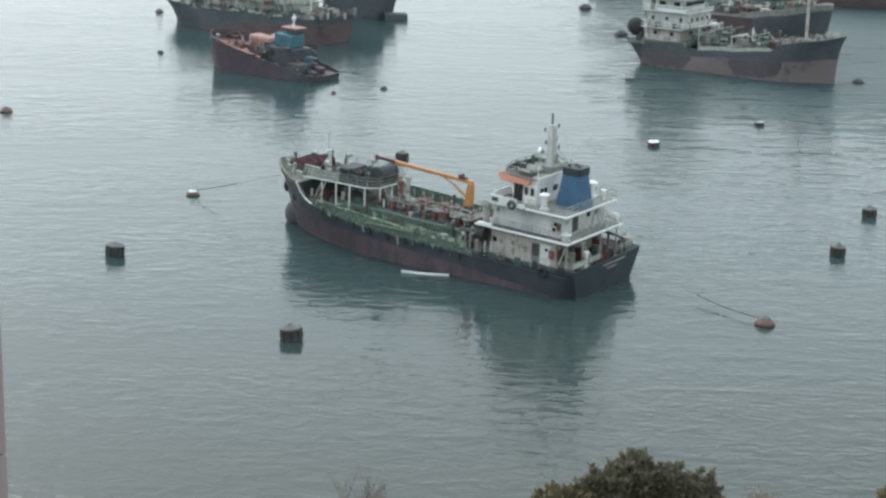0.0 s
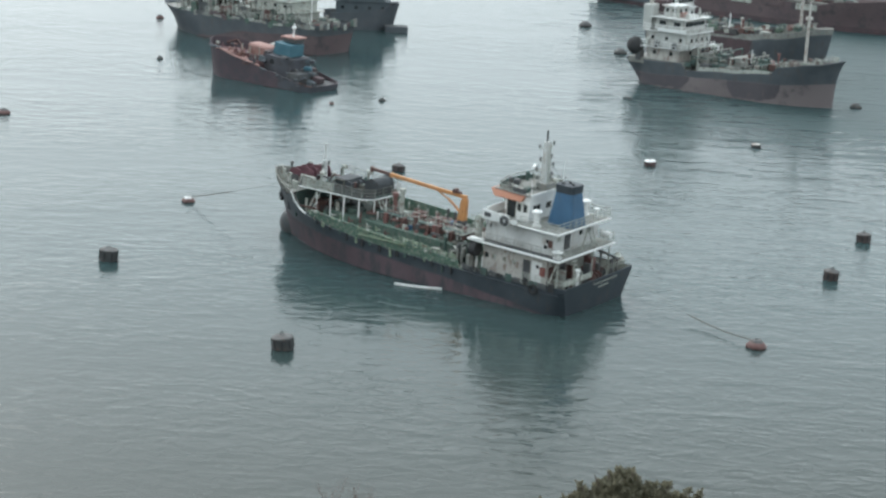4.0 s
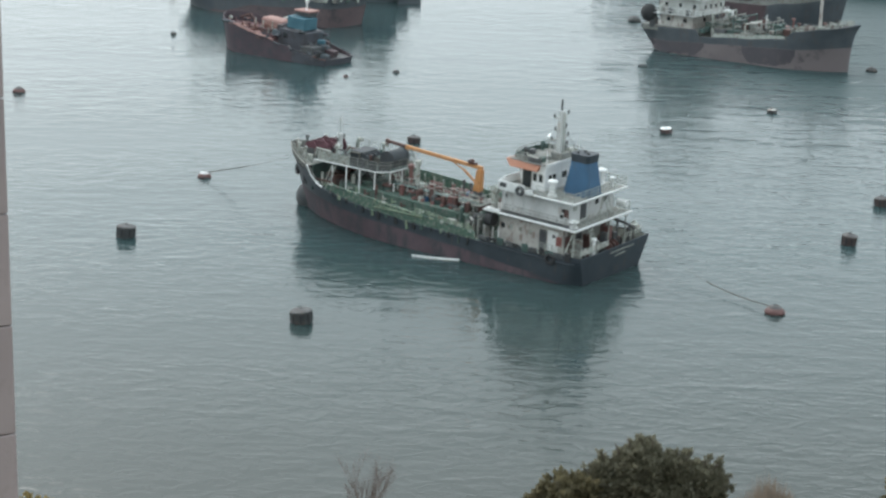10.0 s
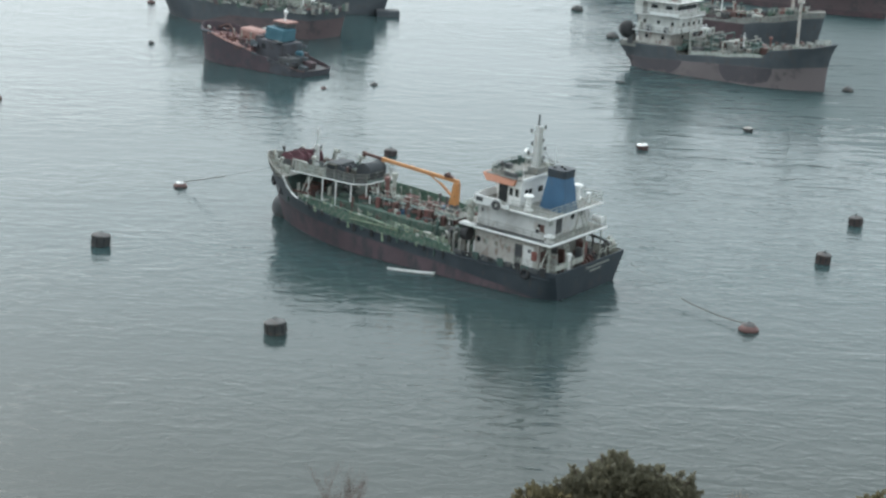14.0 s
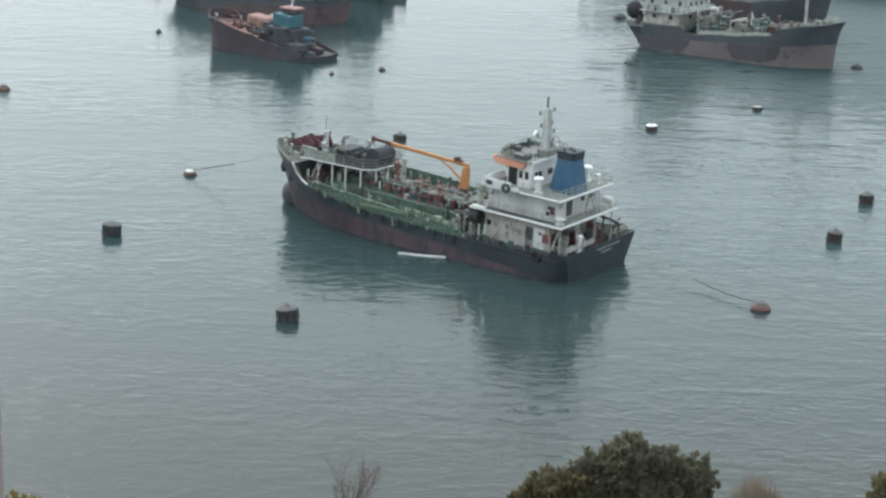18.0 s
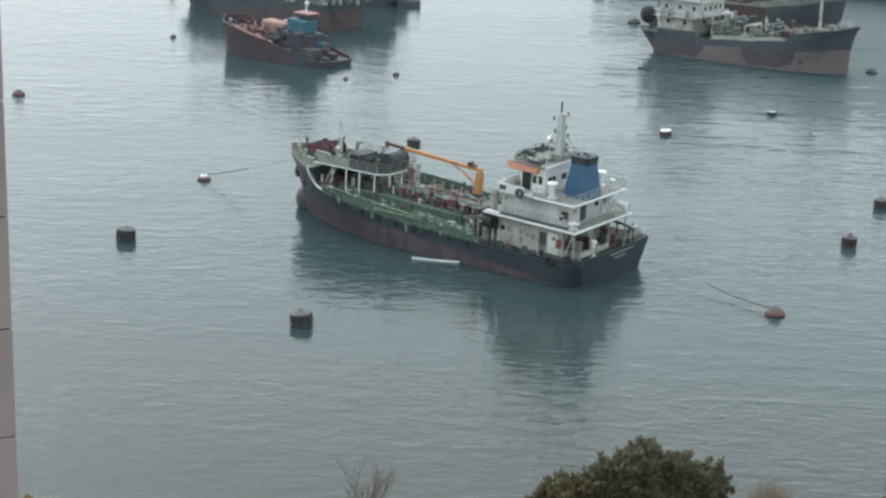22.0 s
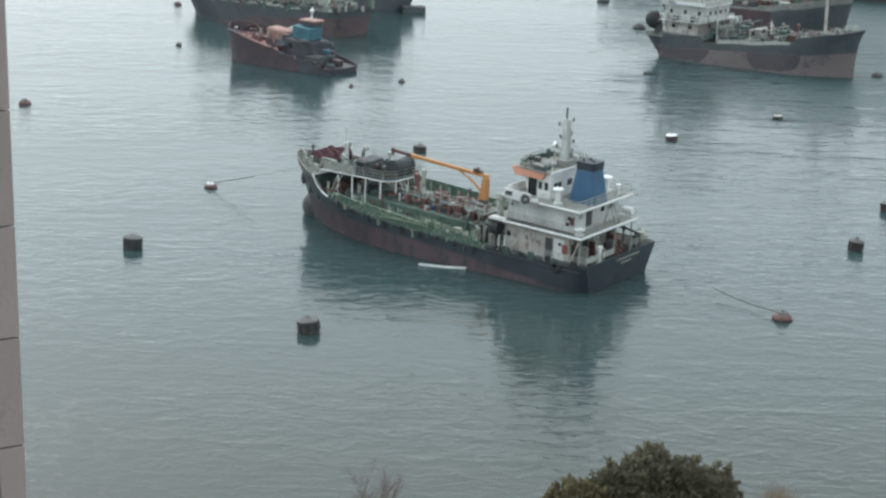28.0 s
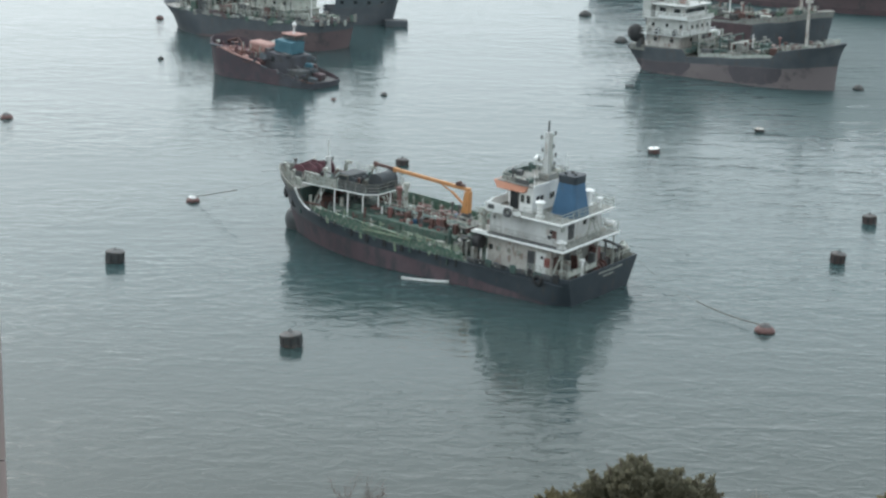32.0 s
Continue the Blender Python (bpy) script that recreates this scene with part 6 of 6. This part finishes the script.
for i, (x, y, r, h, kind) in enumerate(((-33.7, 175.8, 0.95, 1.3, 0), (-13.2, 149.7, 0.94, 1.25, 0), (41.9, 182.4, 0.78, 1.15, 2), (49.3, 200.0, 0.78, 1.05, 2), (28.4, 237.5, 0.76, 0.7, 1), (45.5, 254.0, 0.68, 0.5, 3),
                                        (-5.6, 226.0, 0.80, 0.75, 2), (52.8, 189.5, 0.7, 1.0, 0))):
    drum_buoy(x, y, r, h, (BUOYTOP, CLEAN, BUOYTOP, CREAM)[kind], (None, BUOYRED, BUOYBROWN, None)[kind], i)
for x, y, r, mat in ((29.9, 157.0, 0.92, BUOYRED), (-29.5, 202.9, 0.78, BUOYRED), (-63.1, 250.9, 0.9, BUOYRED), (68.4, 292.9, 0.95, BUOYSTEEL), (29.2, 380.2, 1.35, BUOYSTEEL), (33.4, 342.0, 1.25, BUOYSTEEL), (-17.5, 272.0, 0.4, BUOYRED), (-9.9, 277.0, 0.55, BUOYSTEEL), (-50.0, 307.7, 0.55, BUOYSTEEL), (-58.5, 359.5, 0.8, BUOYRED)):
    round_buoy(x, y, r, mat, CLEAN if x == -29.5 else BUOYTOP, "rust-red round mooring buoy afloat" if mat is BUOYRED else "dark round mooring buoy afloat")
bm = bmesh.new()
slab(bm, (0, 0, 0.1), (1.6, 0.45, 0.45), (0, 0, 10), 0.15)
log = thing("floating_timber", "dark floating timber baulk", "driftwood", pose(30.2, 290.5, 0, 0, 0, -20))
part("baulk", bm, DARK, log)


# ---- mooring ropes ----
def rope(name, label, a, b, sag, r=0.05, n=14, weed=0.0, share=0.45):
    """A hanging rope; the stretch next to its buoy at b is thick with weed."""
    bm = bmesh.new()
    a, b = Vector(a), Vector(b)
    pts = []
    for i in range(n + 1):
        t = i / n
        q = a.lerp(b, t)
        q.z -= sag * 4 * t * (1 - t)
        pts.append(q)
    for i, (p, q) in enumerate(zip(pts, pts[1:])):
        rod(bm, p, q, weed if weed and i >= n * (1 - share) else r, n=6)
    ob = part(name, bm, ROPE, None)
    return tagged(ob, label, "rope")


bow = BERTH @ Vector((41.6, 1.6, 4.3))
rope("mooring_rope", "dark mooring rope from the bow to a buoy", bow, (-29.2, 202.9, 0.6), 0.15, 0.014, 20, 0.055, 0.5)
rope("mooring_rope", "slack mooring rope from the stern to a red buoy", (19.3, 170.7, 2.9), (29.7, 157.2, 0.6), 1.0, 0.014, 20, 0.06, 0.5)


# ---- skiff under the tanker's side ----
skiff = thing("skiff", "narrow white open skiff afloat beside the tanker", "boat", pose(-1.75, 171.3, 0, 0, 0, -13))
bm = bmesh.new()
rows = []
for i in range(15):
    u = -1 + 2 * i / 14
    hb = 0.23 * (1 - abs(u) ** 2.6) + 0.05
    sheer = 0.08 + 0.12 * u * u
    rows.append([bm.verts.new((2.45 * u, y, z)) for y, z in ((hb, sheer), (hb * 0.82, -0.05), (0, -0.16), (-hb * 0.82, -0.05), (-hb, sheer))])
for a, b in zip(rows, rows[1:]):
    for j in range(4):
        bm.faces.new((a[j], b[j], b[j + 1], a[j + 1]))
part("shell", thicken(bm, 0.05), WHITE, skiff, "white painted shell")
for x in (-1.3, 0.0, 1.3):
    part("thwart", make(slab, (x, 0, 0.05), (0.2, 0.46, 0.04)), PALE, skiff)
bm = bmesh.new()
for s in (1, -1):
    pipe(bm, [(2.45 * (-1 + 2 * i / 14), s * (0.23 * (1 - abs(-1 + 2 * i / 14) ** 2.6) + 0.06), 0.09 + 0.12 * (-1 + 2 * i / 14) ** 2) for i in range(15)], 0.035, 5)
part("gunwale", bm, CLEAN, skiff)


# ---- the near shore ----
EARTH = material("dry_hillside", (0.16, 0.12, 0.085), (0.24, 0.19, 0.14), 0.95, spots=(0.07, 0.085, 0.04), scale=0.35, amount=0.5, bump=0.5, fine=6)
rise = curve((-80, 44), (-10, 33), (20, 27.0), (45, 20.0), (70, 13.8), (90, 6.6), (101, 2.0), (107, -0.6), (112, -3.0))
bm = bmesh.new()
grid = []
for i in range(49):
    y = -80 + 192 * i / 48
    grid.append([bm.verts.new((x, y, rise(y) + 0.5 * noise.noise((x * 0.11, y * 0.11, 2.0)) - 0.3)) for x in range(-150, 151, 5)])
for a, b in zip(grid, grid[1:]):
    for j in range(len(a) - 1):
        bm.faces.new((a[j], a[j + 1], b[j + 1], b[j]))
tagged(part("ground", bm, EARTH, None, "", True), "dry brown hillside above the shore", "ground", kind="structure")


def leaf_material(name, dark, light):
    m = bpy.data.materials.new(name)
    m.use_nodes = True
    n, l = m.node_tree.nodes, m.node_tree.links
    p = n["Principled BSDF"]
    p.inputs["Roughness"].default_value = 0.6
    geo, ramp = n.new("ShaderNodeNewGeometry"), n.new("ShaderNodeValToRGB")
    ramp.color_ramp.elements[0].color, ramp.color_ramp.elements[1].color = (*dark, 1), (*light, 1)
    l.new(geo.outputs["Random Per Island"], ramp.inputs[0])
    l.new(ramp.outputs[0], p.inputs["Base Color"])
    glow, mix = n.new("ShaderNodeBsdfTranslucent"), n.new("ShaderNodeMixShader")
    l.new(ramp.outputs[0], glow.inputs[0])
    mix.inputs[0].default_value = 0.5
    l.new(p.outputs[0], mix.inputs[1])
    l.new(glow.outputs[0], mix.inputs[2])
    l.new(mix.outputs[0], n["Material Output"].inputs[0])
    return m


LEAF = leaf_material("dull_evergreen_leaves", (0.135, 0.128, 0.088), (0.19, 0.182, 0.128))
OLIVE = leaf_material("yellow_green_leaves", (0.10, 0.09, 0.05), (0.19, 0.165, 0.095))
STRAW = leaf_material("dry_reeds", (0.15, 0.122, 0.095), (0.27, 0.218, 0.175))
GOLD = leaf_material("yellowed_leaves", (0.16, 0.125, 0.05), (0.28, 0.215, 0.085))
BARK = material("grey_bark", (0.07, 0.055, 0.045), (0.12, 0.095, 0.08), 0.9, scale=4, bump=0.4)
TWIG = material("bare_twigs", (0.13, 0.10, 0.09), (0.19, 0.155, 0.14), 0.9, scale=4)


def leaves(lobes, count, size, seed, upward=0.55, blades=9):
    """Tufts of folded leaf blades over and inside a set of lobes (centre and radii), pointing outwards and up."""
    r = np.random.default_rng(seed)
    verts, faces = [], []
    weight = np.array([l[1][0] * l[1][2] for l in lobes])
    pick = r.choice(len(lobes), count // blades, p=weight / weight.sum())
    for i in pick:
        c, s = np.array(lobes[i][0]), np.array(lobes[i][1])
        d = r.normal(size=3)
        d[2] = abs(d[2]) * 1.1 - 0.35
        d /= np.linalg.norm(d)
        foot = c + d * s * (1 - 0.55 * r.random() ** 1.8)
        axis = d * np.array([0.8, 0.8, 0.6]) + np.array([0, 0, upward]) + r.normal(size=3) * 0.25
        axis /= np.linalg.norm(axis)
        big = size * r.uniform(0.7, 1.5) * (1.7 if r.random() < 0.05 else 1.0)
        for j in range(blades):
            out = axis + r.normal(size=3) * 0.42
            out /= np.linalg.norm(out)
            across = np.cross(out, r.normal(size=3))
            across /= np.linalg.norm(across)
            up = np.cross(across, out)
            k = big * r.uniform(0.6, 1.2)
            w, p, b = k * 0.32, foot + r.normal(size=3) * 0.08, len(verts)
            verts += [p, p + out * k * 0.5 + across * w, p + out * k * 0.55 - up * w * 0.35, p + out * k * 0.5 - across * w, p + out * k]
            faces += [(b, b + 1, b + 2), (b, b + 2, b + 3), (b + 1, b + 4, b + 2), (b + 2, b + 4, b + 3)]
    me = bpy.data.meshes.new("crown")
    me.from_pydata([tuple(v) for v in verts], [], faces)
    return me


def tree(name, label, base, lobes, count, size, mat, seed, trunk=0.22, spread=0.0):
    lobes = [(c, tuple(k + spread for k in s)) for c, s in lobes]
    t = thing(name, label, "tree" if name == "tree" else "shrub", pose(*base))
    me = leaves([(np.subtract(c, base), s) for c, s in lobes], count, size, seed)
    me.materials.append(mat)
    crown = new("crown", me)
    crown.parent = t
    # hidden leaf-coloured cores, added to keep gaps in the crown from going dark
    bm = bmesh.new()
    for c, k in lobes:
        if k[0] > 0.3:
            for v in bmesh.ops.create_icosphere(bm, subdivisions=3, radius=1.0)["verts"]:
                d = 0.80 + 0.22 * noise.noise(v.co * 3.1 + Vector(c))
                v.co = Vector((v.co.x * k[0] * d, v.co.y * k[1] * d, v.co.z * k[2] * d)) + Vector(c) - Vector(base)
    part("gap_filler", bm, mat, t)
    bm = bmesh.new()
    rod(bm, (0, 0, -0.5), (0.1, 0, 1.2), trunk, trunk * 0.8, n=10)
    part("trunk", bm, BARK, t)
    for c, s in lobes:
        d = Vector(c) - Vector(base)
        bm = bmesh.new()
        mid = Vector((d.x * 0.4, d.y * 0.4, 1.1 + d.z * 0.4))
        rod(bm, (0.1, 0, 1.1), mid, trunk * 0.6, trunk * 0.4, n=7)
        rod(bm, mid, d + Vector((0, 0, s[2] * 0.5)), trunk * 0.4, trunk * 0.1, n=7)
        part("limb", bm, BARK, t)
    return t


def on_ground(x, y):
    return rise(y) + 0.5 * noise.noise((x * 0.11, y * 0.11, 2.0)) - 0.3


gx, gy = 11.2, 88.0
tree("tree", "dense dark evergreen tree on the hillside", (gx, gy, on_ground(gx, gy)),
     [((x, 88.0, z - 0.52), (0.05, 0.1, 0.22)) for x, z in ((8.92, 14.5), (9.6, 14.75), (10.3, 14.75), (10.9, 14.7), (11.8, 14.1), (12.5, 14.0), (12.85, 14.0), (13.9, 13.75), (14.6, 13.7), (8.2, 13.9), (7.4, 13.0), (15.05, 12.8), (15.2, 12.2))] +
     [((10.2, 88.0, 12.0), (1.3, 1.7, 1.9)), ((9.1, 87.8, 11.0), (1.3, 1.5, 1.8)), ((12.2, 88.2, 11.3), (1.5, 1.6, 1.8)), ((13.7, 88.0, 10.9), (0.95, 1.4, 1.75)), ((11.2, 87.2, 10.2), (3.2, 1.7, 1.9)), ((8.2, 87.8, 9.9), (0.9, 1.3, 1.4)), ((14.1, 87.8, 9.4), (0.75, 1.2, 1.7)), ((10.6, 88.4, 12.95), (0.95, 0.9, 1.1)), ((9.4, 88.2, 12.2), (0.7, 0.9, 1.2)), ((8.4, 88.0, 11.5), (0.8, 0.9, 1.0)), ((13.0, 88.0, 12.0), (0.9, 0.9, 1.0)), ((14.3, 88.0, 11.2), (0.5, 0.8, 1.2)), ((13.5, 88.0, 11.7), (0.9, 1.1, 1.3)), ((14.5, 88.0, 11.9), (0.35, 0.7, 1.0)), ((8.3, 88.0, 12.0), (0.6, 0.8, 1.1)), ((12.0, 88.0, 12.3), (0.9, 0.9, 1.1))],
     70000, 0.24, LEAF, 7, 0.3)
gx, gy = 6.2, 87.5
tree("shrub", "yellow-green shrub beside a dark evergreen tree", (gx, gy, on_ground(gx, gy)),
     [((6.4, 87.5, 10.3), (1.6, 1.3, 2.0)), ((5.3, 87.5, 9.8), (1.1, 1.1, 1.8)), ((7.6, 87.3, 10.5), (1.0, 1.0, 1.9))], 6500, 0.34, OLIVE, 9, 0.10)
gx, gy = 24.2, 88.0
tree("shrub", "yellow-green shrub on the slope edge", (gx, gy, on_ground(gx, gy)),
     [((24.5, 88.0, 10.6), (1.1, 1.1, 2.0)), ((25.6, 88.0, 10.0), (1.2, 1.2, 2.4))], 1500, 0.34, OLIVE, 12, 0.10)
gx, gy = -22.0, 88.0
tree("shrub", "yellowed shrub on the hillside", (gx, gy, on_ground(gx, gy)),
     [((-22.2, 88.0, 8.3), (1.4, 1.2, 1.35)), ((-20.9, 88.0, 7.75), (1.0, 1.0, 1.2))], 1700, 0.32, GOLD, 15, 0.08)


def bare_tree(base, height, seed):
    """A leafless sapling: twigs that fork four times."""
    t = thing("bare_tree", "leafless grey sapling on the hillside", "tree", pose(*base))
    r = random.Random(seed)
    thick, thin = bmesh.new(), bmesh.new()

    def grow(p, d, length, rad, level):
        q = p + d * length
        rod(thick if level < 1 else thin, p, q, rad, rad * 0.65, n=5)
        if level == 4:
            return
        for i in range((7, 5, 3, 3)[level]):
            turn = Vector((r.uniform(-1, 1), r.uniform(-1, 1), r.uniform(0.0, 0.9))) * 0.45
            grow(p + d * length * r.uniform(0.55, 1.0), (d + turn).normalized(), length * r.uniform(0.55, 0.8), rad * 0.58, level + 1)

    grow(Vector((0, 0, -0.3)), Vector((0.03, 0, 1)), height * 0.40, 0.032, 0)
    part("trunk", thick, BARK, t)
    part("crown", thin, TWIG, t, "bare grey twigs")
    return t


bare_tree((-4.5, 88.0, on_ground(-4.5, 88.0)), 6.5, 4)
bare_tree((-4.1, 88.4, on_ground(-4.1, 88.4)), 6.0, 6)

# dry reeds along the slope
r = np.random.default_rng(3)
verts, faces = [], []
for cx, wx, top, count in ((17.4, 2.9, 5.6, 3200), (20.8, 2.6, 4.0, 1300), (0.5, 3.0, 2.0, 500), (-10.0, 6.0, 1.5, 500), (-19.5, 2.6, 1.9, 300)):
    for i in range(count):
        x, y = cx + r.normal() * wx * 0.5, 88.0 + r.uniform(-1.2, 1.2)
        z = on_ground(x, y)
        h = top * r.uniform(0.6, 1.1) * math.exp(-((x - cx) / wx) ** 2)
        dx, dy, w = r.normal() * 0.25, r.normal() * 0.25, 0.035
        b = len(verts)
        verts += [(x - w, y, z - 0.1), (x + w, y, z - 0.1), (x + dx * 0.4 + w * 0.7, y + dy * 0.4, z + h * 0.6), (x + dx * 0.4 - w * 0.7, y + dy * 0.4, z + h * 0.6), (x + dx, y + dy, z + h)]
        faces += [(b, b + 1, b + 2, b + 3), (b + 3, b + 2, b + 4)]
me = bpy.data.meshes.new("reeds")
me.from_pydata(verts, [], faces)
me.materials.append(STRAW)
tagged(new("reeds", me), "dry pinkish-brown reeds on the slope", "reeds", kind="stuff")


# ---- tiled corner of the building beside the window ----
TILE = material("pinkish_grey_wall_tile", (0.245, 0.205, 0.205), (0.285, 0.24, 0.238), 0.5, scale=1.2, spots=(0.20, 0.17, 0.165), amount=0.3, random_tint=0.05)
JOINT = material("dark_wall_joint", (0.10, 0.075, 0.07), (0.13, 0.10, 0.09), 0.9, scale=5)
FRAMEDARK = material("dark_window_frame", (0.035, 0.03, 0.032), (0.05, 0.045, 0.045), 0.5, scale=3)
corner = thing("wall_corner", "pinkish-grey tiled corner of the building", "wall", pose(-2.53, 9.7, 0, 0, 0, 28), kind="structure")
part("core", make(slab, (-0.6, 0.42, 40.0), (1.16, 0.8, 40.0)), JOINT, corner)
base_z = 47.853 - 0.664 * 39
panel = None
for k in range(52):
    z = base_z + 0.664 * (k + 0.5)
    m = Matrix.Translation((-0.075, 0.0, z))
    if panel is None:
        panel = part("tile", make(slab, (0, 0, 0), (0.15, 0.05, 0.656), bevel=0.006), TILE, corner)
        panel.matrix_basis = m
    else:
        twin(panel, m)
part("window_jamb", make(slab, (-0.42, 0.0, 40.0), (0.53, 0.03, 40.0)), FRAMEDARK, corner, "dark metal window jamb")


# ---- what moves: the tanker swings at her moorings, the water drifts ----
def motions():
    pivot = BERTH @ Vector((43, 0, 0))
    def swung(a):
        return Matrix.Translation(pivot) @ pose(0, 0, 0, 0, 0, a) @ Matrix.Translation(-pivot) @ BERTH
    walk(tanker, [(t, swung(a)) for t, a in ((0, 0.76), (1, 0.60), (2, 0.44), (3.5, 0.24), (5.5, 0.08), (9, 0.02), (14, 0.03), (19, 0.0), (24, -0.06), (28, -0.14), (32, -0.24))])
    walk(water, [(t, pose(0.10 * t, 900 - 0.22 * t, 0)) for t in (0, 8, 16, 24, 32)])


motions()
